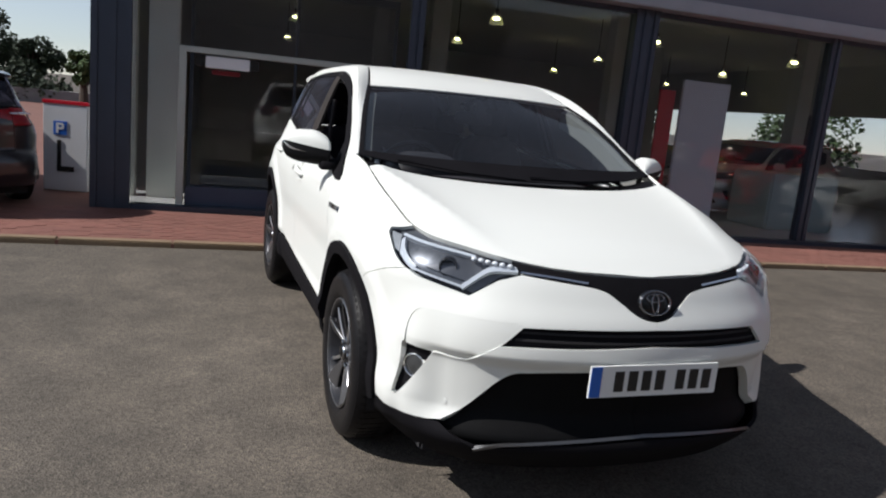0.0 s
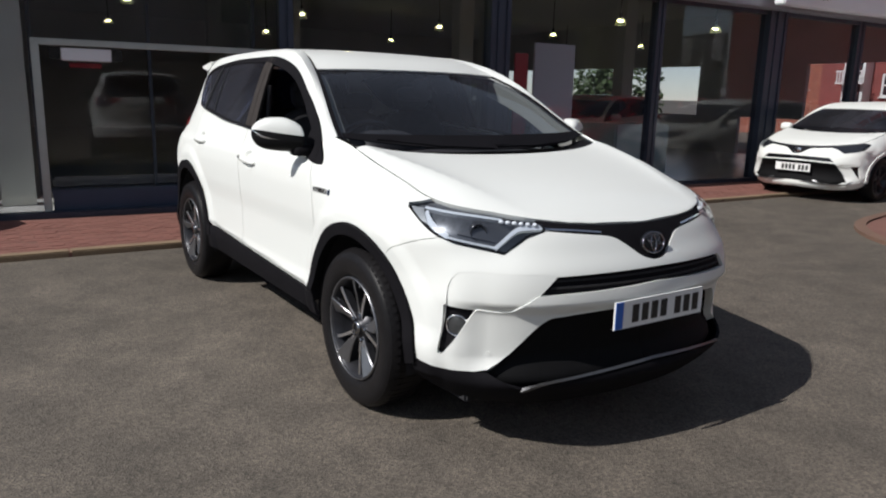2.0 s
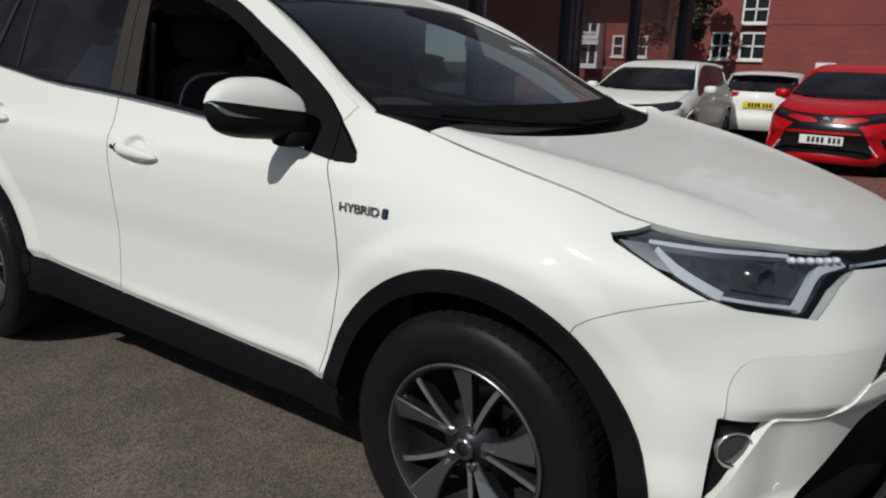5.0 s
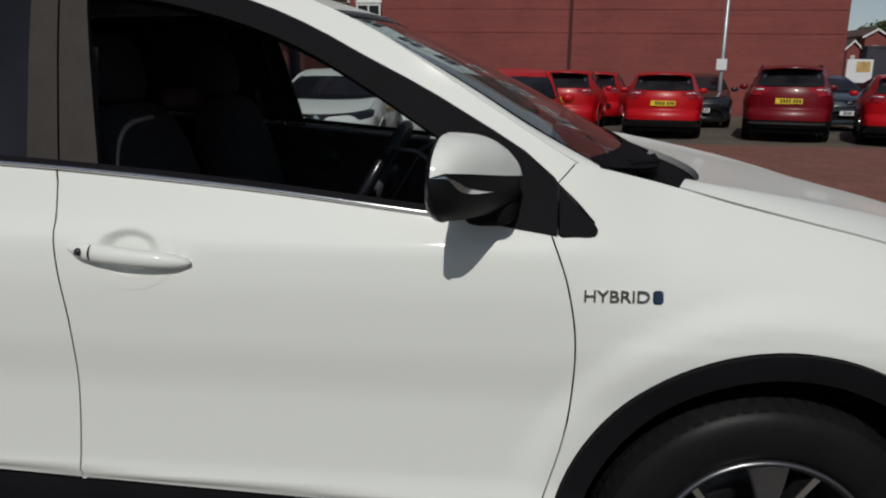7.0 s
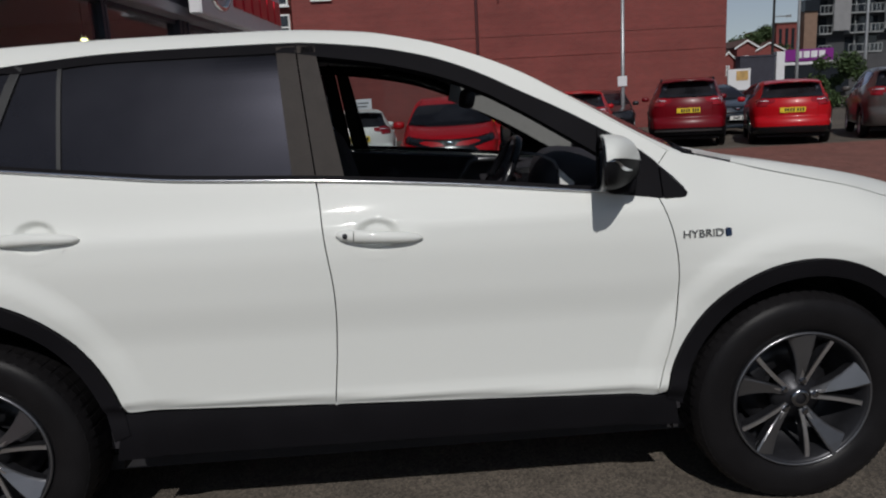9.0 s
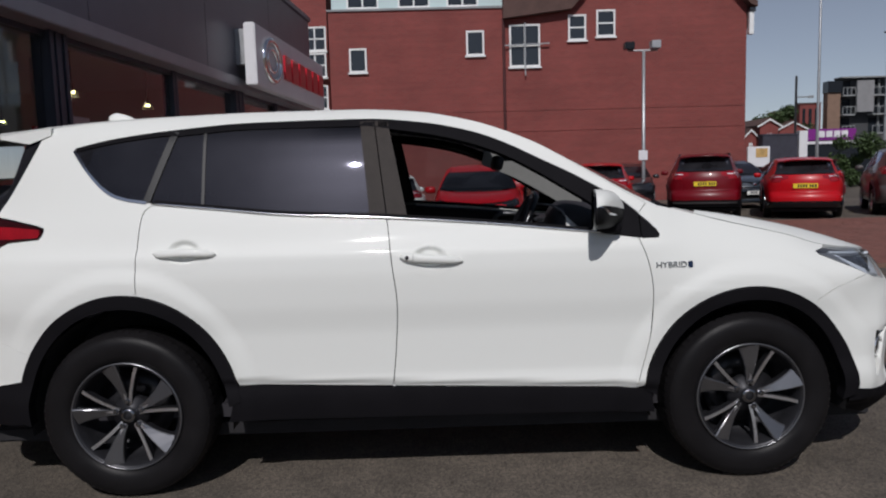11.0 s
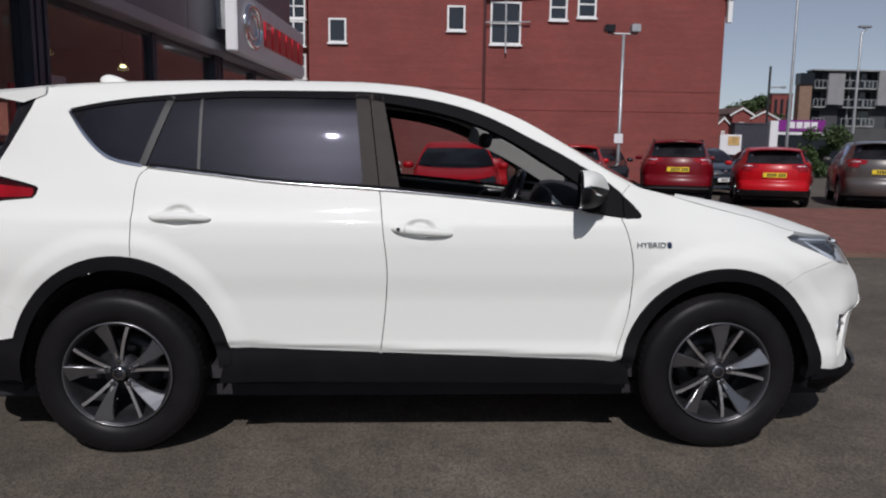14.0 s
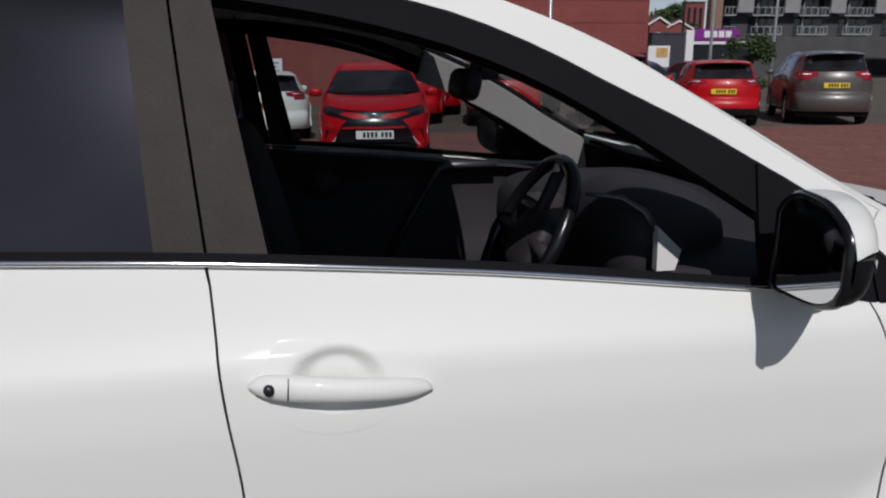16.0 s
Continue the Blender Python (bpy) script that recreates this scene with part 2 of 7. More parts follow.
M_BRICK = brick_mat("red_brickwork", (0.225, 0.049, 0.042), (0.195, 0.042, 0.037), (0.18, 0.077, 0.066))
M_BRICK2 = brick_mat("orange_brickwork", (0.33, 0.1, 0.06), (0.25, 0.07, 0.045), (0.26, 0.15, 0.11))
M_ROOF = mat("brown_tile", (0.09, 0.05, 0.042), 0.85, vary=0.25, scale=2, fine=25, bump=0.4)
M_PVC = mat("white_frame", (0.75, 0.76, 0.75), 0.4, vary=0.03, scale=5)
M_PALEBLUE = mat("pale_green_render", (0.5, 0.62, 0.62), 0.7, vary=0.06, scale=2)
M_WINDOW = mat("window_glass", (0.02, 0.024, 0.03), 0.06, spec=0.7)
M_STEEL = mat("galvanised_steel", (0.42, 0.43, 0.44), 0.45, 0.7, vary=0.15, scale=6, fine=120)
M_CONCRETE = mat("grey_concrete", (0.24, 0.24, 0.245), 0.85, vary=0.15, scale=1.2, fine=20)
M_BARK = mat("bark", (0.06, 0.045, 0.035), 0.95, vary=0.4, scale=10, fine=60, bump=0.5)
M_LEAF = mat("leaf_green", (0.05, 0.085, 0.025), 0.7, vary=0.45, scale=1.2, fine=9, spread=0.0)
M_LEAFDARK = mat("dark_leaf", (0.018, 0.032, 0.012), 0.75, vary=0.5, scale=1.2, fine=9)
M_PURPLE = mat("purple_board", (0.2, 0.02, 0.22), 0.5)


# ---- mesh helpers ----
def finish(bm, name, material, parent=None, label="", smooth_shade=False, m=None):
    me = bpy.data.meshes.new(name)
    bm.normal_update()
    bm.to_mesh(me)
    bm.free()
    for one in material if isinstance(material, (list, tuple)) else [material]:
        me.materials.append(one)
    if smooth_shade:
        me.polygons.foreach_set("use_smooth", [True] * len(me.polygons))
    ob = new(name, me)
    if m is not None:
        ob.matrix_world = m
    if parent is not None:
        ob.parent = parent
        if m is not None and parent.type == "MESH":
            ob.matrix_parent_inverse = parent.matrix_basis.inverted()
    if label:
        tagged(ob, label)
    return ob


def part(name, bm, material, parent=None, label="", smooth_shade=False, m=None):
    return finish(bm, name, material, parent, label, smooth_shade, m)


def empty(name, label, category, m=None, group="", kind=""):
    ob = new(name)
    ob.empty_display_size = 0.1
    if m is not None:
        ob.matrix_world = m
    return tagged(ob, label, category, group, kind)


def box(bm, x0, x1, y0, y1, z0, z1, bevel=0.0):
    n = bmesh.ops.create_cube(bm, size=1.0)["verts"]
    for v in n:
        v.co = Vector(((x0 + x1) / 2 + v.co.x * (x1 - x0), (y0 + y1) / 2 + v.co.y * (y1 - y0), (z0 + z1) / 2 + v.co.z * (z1 - z0)))
    if bevel:
        es = list({e for v in n for e in v.link_edges})
        bmesh.ops.bevel(bm, geom=es, offset=bevel, segments=2, affect="EDGES", clamp_overlap=True)
    return bm


def boxes(*specs, bevel=0.0):
    bm = bmesh.new()
    for s in specs:
        box(bm, *s, bevel=bevel)
    return bm


def tube(bm, points, radius, sides=8, closed=False, caps=True):
    """A round bar along points; radius: one number or one for each point."""
    pts = [Vector(p) for p in points]
    rs = radius if isinstance(radius, (list, tuple)) else [radius] * len(pts)
    rings, up = [], None
    for i, p in enumerate(pts):
        a, b = pts[i - 1] if i or closed else pts[0], pts[(i + 1) % len(pts)] if i + 1 < len(pts) or closed else pts[-1]
        d = (b - a).normalized()
        ref = up if up is not None else (Vector((0, 0, 1)) if abs(d.z) < 0.9 else Vector((1, 0, 0)))
        e1 = (ref - d * ref.dot(d)).normalized()
        up = e1
        e2 = d.cross(e1)
        rings.append([bm.verts.new(p + (e1 * math.cos(2 * math.pi * k / sides) + e2 * math.sin(2 * math.pi * k / sides)) * rs[i]) for k in range(sides)])
    n = len(rings)
    for i in range(n if closed else n - 1):
        r, q = rings[i], rings[(i + 1) % n]
        for k in range(sides):
            bm.faces.new((r[k], r[(k + 1) % sides], q[(k + 1) % sides], q[k]))
    if caps and not closed:
        bm.faces.new(rings[0][::-1])
        bm.faces.new(rings[-1])
    return bm


def lathe(bm, profile, steps=48, axis="y"):
    """Turns (radius, along) pairs round the y axis."""
    rings = [[bm.verts.new((r * math.cos(2 * math.pi * k / steps), a, r * math.sin(2 * math.pi * k / steps))) for r, a in profile] for k in range(steps)]
    for k in range(steps):
        p, q = rings[k], rings[(k + 1) % steps]
        for i in range(len(profile) - 1):
            bm.faces.new((p[i], q[i], q[i + 1], p[i + 1]))
    return bm


def bars(bm, x0, z0, width, height, count, y, seed=0, gap=0.25):
    """Plain upright bars in place of lettering."""
    step = width / count
    for i in range(count):
        box(bm, x0 + i * step + step * gap / 2, x0 + (i + 1) * step - step * gap / 2, y - 0.003, y, z0, z0 + height)
    return bm
# ---- the white SUV's skin: a wall that runs round the car, P(s, z) ----
def spline(knots):
    """A smooth curve through (a, b) knots with rising a."""
    a, b = (np.array(v, float) for v in zip(*knots))
    m = np.gradient(b, a)
    d = np.diff(b) / np.diff(a)
    for i in range(1, len(a) - 1):
        m[i] = 0.0 if d[i - 1] * d[i] <= 0 else 2 * d[i - 1] * d[i] / (d[i - 1] + d[i])
    m[0], m[-1] = d[0], d[-1]

    def f(x):
        x = min(max(x, a[0]), a[-1])
        i = min(int(np.searchsorted(a, x, "right")) - 1, len(a) - 2)
        h = a[i + 1] - a[i]
        t = (x - a[i]) / h
        return float(b[i] * (1 + 2 * t) * (1 - t) ** 2 + b[i + 1] * t * t * (3 - 2 * t) + h * (m[i] * t * (1 - t) ** 2 + m[i + 1] * t * t * (t - 1)))
    return f


def smooth(e0, e1, x):
    t = min(max((x - e0) / (e1 - e0), 0.0), 1.0)
    return t * t * (3 - 2 * t)


# plan of the car at bumper height, from the nose round the right-hand side to the tail
PLAN = [(2.27, 0.0), (2.25, -0.25), (2.195, -0.48), (2.11, -0.645), (1.98, -0.765), (1.80, -0.845), (1.55, -0.89), (1.2, -0.905), (0.6, -0.906),
        (0.0, -0.908), (-0.6, -0.908), (-1.2, -0.902), (-1.6, -0.888), (-1.85, -0.855), (-2.03, -0.79), (-2.16, -0.67), (-2.25, -0.48), (-2.31, -0.25), (-2.33, 0.0)]


def plan_table():
    pts = []
    q = [(PLAN[1][0], -PLAN[1][1])] + PLAN + [(PLAN[-2][0], -PLAN[-2][1])]
    for i in range(1, len(q) - 2):
        p0, p1, p2, p3 = (np.array(v) for v in q[i - 1:i + 3])
        for k in range(12):
            t = k / 12
            pts.append(0.5 * (2 * p1 + (p2 - p0) * t + (2 * p0 - 5 * p1 + 4 * p2 - p3) * t * t + (3 * p1 - p0 - 3 * p2 + p3) * t ** 3))
    pts = np.array(pts + [PLAN[-1]])
    arc = np.r_[0, np.cumsum(np.hypot(*np.diff(pts, axis=0).T))]
    mid = int(np.argmin(abs(pts[:, 0])))
    return pts, arc[mid] - arc


PLAN_PTS, PLAN_S = plan_table()
S_UP, X_UP, Y_UP = PLAN_S[::-1], PLAN_PTS[::-1, 0], PLAN_PTS[::-1, 1]
S_NOSE, S_TAIL = float(PLAN_S[0]), float(PLAN_S[-1])
DX, DY = np.gradient(X_UP, S_UP), np.gradient(Y_UP, S_UP)


def ty(y):
    """Station along the skin at that y of the tail."""
    n = len(S_UP) // 2
    return float(np.interp(-y, -Y_UP[:n], S_UP[:n]))


door_in = spline([(0.1, 0.16), (0.22, 0.07), (0.32, 0.02), (0.42, 0.006), (0.52, 0.02), (0.68, 0.018), (0.82, 0.003), (0.92, 0.0), (1.0, 0.007), (1.035, 0.016), (1.06, 0.032), (1.17, 0.071), (1.3, 0.119), (1.45, 0.178), (1.55, 0.226), (1.6, 0.272), (1.64, 0.335), (1.67, 0.44)])
nose_in = spline([(0.1, 0.2), (0.2, 0.1), (0.27, 0.03), (0.32, 0.0), (0.42, 0.045), (0.52, 0.038), (0.585, 0.03), (0.635, 0.0), (0.66, 0.002), (0.74, 0.02), (0.82, 0.065), (0.88, 0.1), (0.94, 0.15), (1.0, 0.22)])
tail_in = spline([(0.1, 0.25), (0.2, 0.12), (0.3, 0.02), (0.42, -0.045), (0.5, -0.06), (0.62, -0.06), (0.68, -0.035), (0.73, 0.01), (0.76, 0.022), (0.9, 0.022), (1.05, 0.035), (1.2, 0.10), (1.35, 0.28), (1.5, 0.42), (1.6, 0.5), (1.67, 0.6)])
hood_edge = spline([(0.8, 1.215), (0.93, 1.19), (1.095, 1.15), (1.222, 1.115), (1.373, 1.079), (1.546, 1.039), (1.685, 0.998), (1.766, 0.983), (1.882, 0.970), (2.05, 0.957), (2.252, 0.941), (2.507, 0.92), (2.739, 0.913), (2.87, 0.912)])


# finger bowls pressed into the doors: station, height, depth
BOWLS = []


def P(s, z, off=0.0):
    """A point of the right-hand skin; off: outwards."""
    if s > S_NOSE or s < S_TAIL:
        q = P(2 * (S_NOSE if s > S_NOSE else S_TAIL) - s, z, off)
        return Vector((q.x, -q.y, q.z))
    x, y = float(np.interp(s, S_UP, X_UP)), float(np.interp(s, S_UP, Y_UP))
    tx, t_y = float(np.interp(s, S_UP, DX)), float(np.interp(s, S_UP, DY))
    n = np.array([-t_y, tx]) * -1
    n = n / np.hypot(*n)
    if n[1] > 0 and abs(x) < 1.7:
        n = -n
    side = door_in(z)
    if x > 0.78:
        e = hood_edge(s)
        t = max((z - 0.84) / max(e - 0.84, 0.02), 0.0)
        fender = 0.125 * min(t, 1.6) ** 2.0 + (door_in(z) if z < 0.84 else 0.003 * (1 - min(t, 1)))
        side += (fender - side) * smooth(0.80, 1.1, x)
    for hx, rz in ((1.33, 0.485), (-1.33, 0.52)):
        r = math.hypot((x - hx) / 0.47, (z - 0.36) / rz)
        if z > 0.3:
            side -= 0.016 * smooth(1.24, 1.08, r) * smooth(0.5, 1.0, r)
    if x < -1.2:
        side += 0.07 * smooth(-1.2, -2.0, x) * smooth(0.8, 1.3, z)
    if n[0] > 0:
        w = smooth(0.25, 0.8, n[0])
        inset = side + (nose_in(z) - side) * w
    else:
        w = smooth(0.2, 0.8, -n[0])
        inset = side + (tail_in(z) - side) * w
    # the cabin narrows in plan towards the front
    inset += 0.014 * min(max(x + 1.0, 0.0), 1.2) ** 2 * smooth(1.0, 1.2, z) * smooth(1.0, 0.7, x)
    for bs, bz, deep in BOWLS:
        r = math.hypot((s - bs) / 0.075, (z - bz) / 0.05)
        if r < 1:
            inset += deep * smooth(1.0, 0.45, r)
    # the doors turn under along their lower edge
    inset += 0.022 * smooth(0.478 - 0.037 * x, 0.444 - 0.037 * x, z) * smooth(1.0, 0.86, abs(x))
    d = off - inset
    # the squarer corner of the bumper round the fog lamp
    b = smooth(1.68, 1.89, s) * smooth(2.10, 1.91, s) * smooth(0.22, 0.40, z) * smooth(0.82, 0.58, z)
    return Vector((x + n[0] * d + 0.038 * b, y + n[1] * d - 0.013 * b, z))


# ---- panels laid on a curved skin ----
def crv(pts, n=6):
    """A smooth run through points."""
    q = [np.array(p, float) for p in pts]
    q = [2 * q[0] - q[1]] + q + [2 * q[-1] - q[-2]]
    out = []
    for i in range(1, len(q) - 2):
        p0, p1, p2, p3 = q[i - 1:i + 3]
        for k in range(n):
            t = k / n
            out.append(tuple(0.5 * (2 * p1 + (p2 - p0) * t + (2 * p0 - 5 * p1 + 4 * p2 - p3) * t * t + (3 * p1 - p0 - 3 * p2 + p3) * t ** 3)))
    return out + [tuple(q[-2])]


def arc(cx, cz, rx, rz, a0, a1, n=20):
    return [(cx + rx * math.cos(radians(a0 + (a1 - a0) * k / n)), cz + rz * math.sin(radians(a0 + (a1 - a0) * k / n))) for k in range(n + 1)]


def along(f, a, b, n=14):
    return [(a + (b - a) * k / n, f(a + (b - a) * k / n)) for k in range(n + 1)]


def shrink(poly, g):
    area = sum(a[0] * b[1] - b[0] * a[1] for a, b in zip(poly, poly[1:] + poly[:1]))
    sign, out = (1 if area > 0 else -1), []
    for i, p in enumerate(poly):
        a, b = np.subtract(p, poly[i - 1]), np.subtract(poly[(i + 1) % len(poly)], p)
        a, b = a / (np.hypot(*a) + 1e-9), b / (np.hypot(*b) + 1e-9)
        n = np.array([-a[1] - b[1], a[0] + b[0]]) * sign
        m = np.hypot(*n)
        out.append(tuple(np.array(p) + (n / m * g if m > 0.3 else 0)))
    return out


def stroke(pts, width):
    """The outline of a band along points."""
    left, right = [], []
    for i, p in enumerate(pts):
        d = np.subtract(pts[min(i + 1, len(pts) - 1)], pts[max(i - 1, 0)])
        n = np.array([-d[1], d[0]]) / (np.hypot(*d) + 1e-9) * width / 2
        left.append(tuple(np.array(p) + n))
        right.append(tuple(np.array(p) - n))
    return left + right[::-1]


NETS = {}


def pocket_skin(s, z, off=0.0):
    """The bumper's sunk face: it leans in from its top edge."""
    return P(s, z, off - 0.007 * min(max((0.747 - z) / 0.15, 0.0), 1.0))


def net(func, poly, step, off, rim, gap, core):
    """The points, normals and faces of a panel: the outline poly in the skin's own coordinates, cut into a fine net and laid on func(u, v, off)."""
    clean = []
    for p in poly:
        if not clean or np.hypot(p[0] - clean[-1][0], p[1] - clean[-1][1]) > 1e-4:
            clean.append(p)
    if np.hypot(clean[0][0] - clean[-1][0], clean[0][1] - clean[-1][1]) < 1e-4:
        clean.pop()
    if gap:
        clean = shrink(clean, gap)
    if func is P or func is pocket_skin:
        clean = [(min(max(u, S_TAIL), S_NOSE), v) for u, v in clean]
    bm = bmesh.new()
    bm.faces.new([bm.verts.new((u, v, 0)) for u, v in clean])
    us, vs = [p[0] for p in clean], [p[1] for p in clean]
    for axis, lo, hi in ((0, min(us), max(us)), (1, min(vs), max(vs))):
        k = math.ceil(lo / step + 0.02)
        while k * step < hi - 0.02 * step:
            co, no = Vector((0, 0, 0)), Vector((0, 0, 0))
            co[axis], no[axis] = k * step, 1
            bmesh.ops.bisect_plane(bm, geom=bm.verts[:] + bm.edges[:] + bm.faces[:], dist=1e-5, plane_co=co, plane_no=no)
            k += 1
    bm.verts.index_update()
    uv = [(v.co.x, v.co.y) for v in bm.verts]
    faces = [[v.index for v in f.verts] for f in bm.faces]
    edges = [(e.verts[0].index, e.verts[1].index) for e in bm.edges if len(e.link_faces) == 1]
    owner = {(a, b) for f in faces for a, b in zip(f, f[1:] + f[:1])}
    bm.free()
    e = 0.004
    pos = [func(u, v, off) for u, v in uv]
    nor = []
    for (u, v), p in zip(uv, pos):
        n = (func(u + e, v, off) - func(u - e, v, off)).cross(func(u, v + e, off) - func(u, v - e, off))
        n = n.normalized() if n.length > 1e-9 else Vector((0, 0, 1))
        c = Vector((max(min(p.x, 1.6), -1.6) * 0.8, core[1], core[2]))
        nor.append(n if n.dot(p - c) > 0 else -n)
    turn = 0.0
    for f in faces:
        q = Vector((0, 0, 0))
        for i in range(1, len(f) - 1):
            q += (pos[f[i]] - pos[f[0]]).cross(pos[f[i + 1]] - pos[f[0]])
        turn += q.dot(nor[f[0]])
    n0 = len(pos)
    if rim:
        used = sorted({i for ed in edges for i in ed})
        at = {i: k for k, i in enumerate(used)}
        pos = pos + [pos[i] for i in used] + [pos[i] - nor[i] * rim for i in used]
        for a, b in edges:
            if (a, b) not in owner:
                a, b = b, a
            faces.append([n0 + at[b], n0 + at[a], n0 + len(used) + at[a], n0 + len(used) + at[b]])
    if turn < 0:
        faces = [f[::-1] for f in faces]
    return np.array([tuple(p) for p in pos]), np.array([tuple(n) for n in nor]), faces


def patch(name, func, poly, material, parent, step=0.05, off=0.0, rim=0.014, gap=0.0, mirror=False, label="", core=(0, 0, 0.75), k=(1, 1, 1)):
    """A panel with turned-in edges, on either side of the car; k stretches it."""
    key = (name, func, tuple(poly), step, off, rim, gap)
    if key not in NETS:
        NETS[key] = net(func, poly, step, off, rim, gap, core)
    pos, nor, faces = NETS[key]
    stretch = np.array(k) * ((1, -1, 1) if mirror else (1, 1, 1))
    pos, nor = pos * stretch, nor / stretch
    nor = nor / np.linalg.norm(nor, axis=1, keepdims=True)
    if mirror:
        faces = [f[::-1] for f in faces]
    me = bpy.data.meshes.new(name)
    me.from_pydata(pos.tolist(), [], faces)
    me.materials.append(material)
    me.polygons.foreach_set("use_smooth", [True] * len(me.polygons))
    me.update()
    loops, n0 = [], len(nor)
    for f in me.polygons:
        flat = tuple(f.normal)
        for vi in f.vertices:
            loops.append(tuple(nor[vi]) if vi < n0 else flat)
    me.normals_split_custom_set(loops)
    ob = new(name, me)
    ob.parent = parent
    if label:
        tagged(ob, label)
    return ob


belt = spline([(-1.25, 1.256), (-0.92, 1.22), (-0.64, 1.19), (-0.21, 1.165), (0.22, 1.13), (0.6, 1.09), (0.77, 1.073), (0.96, 1.057)])
glass_top = spline([(-1.59, 1.487), (-1.4, 1.52), (-1.11, 1.552), (-0.79, 1.574), (-0.3, 1.576), (-0.19, 1.56), (-0.005, 1.53), (0.157, 1.49), (0.307, 1.433), (0.446, 1.357), (0.585, 1.27), (0.66, 1.222), (0.76, 1.155)])
rail_top = spline([(-1.9, 1.57), (-1.76, 1.592), (-1.26, 1.622), (-0.78, 1.638), (-0.36, 1.64), (-0.05, 1.62), (0.157, 1.579), (0.307, 1.529), (0.458, 1.463), (0.597, 1.381), (0.736, 1.294), (0.886, 1.203), (0.94, 1.175)])
frame_top = spline([(-1.59, 1.496), (-1.4, 1.532), (-1.11, 1.566), (-0.79, 1.589), (-0.3, 1.594), (-0.06, 1.573), (0.157, 1.529), (0.307, 1.474), (0.446, 1.404), (0.59, 1.332), (0.701, 1.268), (0.782, 1.221), (0.851, 1.165), (0.909, 1.117)])
sill = spline([(-1.0, 0.482), (1.0, 0.408)])
QWIN = crv([(-1.588, 1.487), (-1.495, 1.383), (-1.41, 1.31), (-1.335, 1.276), (-1.225, 1.256)])
REAR_SEAM = crv([(-1.19, 1.252), (-1.238, 1.2), (-1.25, 1.05), (-1.247, 0.885)])
MID_SEAM = crv([(-0.206, 1.165), (-0.19, 0.99), (-0.172, 0.82), (-0.18, 0.64), (-0.2, 0.448)])
FRONT_SEAM = crv([(0.845, 1.064), (0.885, 0.95), (0.905, 0.81), (0.89, 0.63), (0.832, 0.414)])
HUB_Z = 0.357
LIGHT_LOW = [(1.882, 0.864), (1.94, 0.844), (2.148, 0.812), (2.206, 0.846), (2.252, 0.871), (2.345, 0.896)]
GRILLE_LOW = crv([(2.345, 0.896), (2.5, 0.883), (2.646, 0.867), (2.716, 0.832), (2.774, 0.793), (2.82, 0.776), (2.872, 0.771)])
MID_TOP = [(2.357, 0.737), (2.577, 0.742), (2.872, 0.743)]
MID_LOW = [(2.287, 0.67), (2.577, 0.678), (2.872, 0.69)]
WING_A = crv([(1.772, 0.372), (1.894, 0.357), (2.05, 0.358)])
WING_B = crv([(2.102, 0.367), (2.183, 0.423), (2.322, 0.555), (2.42, 0.578), (2.588, 0.589), (2.872, 0.60)])
WING_LOW = WING_A + WING_B
FRONT_ARCH = (1.325, HUB_Z, 0.462, 0.482)
REAR_ARCH = (-1.315, HUB_Z, 0.475, 0.522)


def hood_table(k):
    """The bonnet's edge: half width and height by x."""
    rows = [P(s, hood_edge(s)) for s in np.linspace(0.93, S_NOSE, 120)]
    rows = sorted(((p.x, -p.y, p.z) for p in rows))
    return [np.array(v) for v in zip(*rows)]


HX, HY, HZ = hood_table(1)
X_HOOD = float(HX[-1])


crease_y = spline([(0.9, 0.785), (1.12, 0.745), (1.32, 0.697), (1.52, 0.639), (1.71, 0.578), (1.9, 0.505), (2.05, 0.42), (2.2, 0.3)])
crease_z = spline([(0.9, 1.195), (1.12, 1.16), (1.32, 1.126), (1.52, 1.087), (1.71, 1.043), (1.9, 0.99), (2.05, 0.947), (2.2, 0.91)])
plateau = spline([(0.9, -0.02), (1.2, -0.006), (1.5, 0.008), (1.75, 0.02), (2.0, 0.03), (2.2, 0.035)])
scoop = spline([(0.9, 0.017), (1.5, 0.014), (1.8, 0.009), (2.0, 0.0), (2.2, 0.0)])


def hood(x, y, off=0.0):
    """The bonnet: shoulders rise from its edge to a crease on either side, with a shallow plateau between."""
    ye, ze = max(float(np.interp(x, HX, HY)), 0.02), float(np.interp(x, HX, HZ))
    yc, zc = min(crease_y(x), ye * 0.93), crease_z(x)
    fade = 1 - math.exp(-max(X_HOOD - x, 0.0) / 0.16)
    rise = max(zc - ze, 0.004) * fade
    a = min(abs(y), ye * 1.15)
    if a > yc:
        z = ze + rise * (1 - ((a - yc) / (ye - yc)) ** 1.7)
    else:
        z = ze + rise + (plateau(x) * (1 - (a / yc) ** 2) - scoop(x) * (1 - (a / yc) ** 9)) * fade
    return Vector((x, y, z + off))


pillar_y = spline([(0.30, 0.62), (0.44, 0.660), (0.56, 0.695), (0.68, 0.727), (0.80, 0.757), (0.95, 0.793)])
pillar_z = spline([(0.30, 1.512), (0.44, 1.459), (0.56, 1.404), (0.68, 1.338), (0.80, 1.265), (0.95, 1.185)])


def inner_edge(s):
    """Where the pillar and the roof rail meet the windscreen and the roof."""
    if s >= 0.30:
        return Vector((s, -pillar_y(s), pillar_z(s)))
    p = P(s, rail_top(s))
    return Vector((p.x, p.y + 0.055, p.z + 0.004 - 0.024 * smooth(-0.1, 0.3, s)))


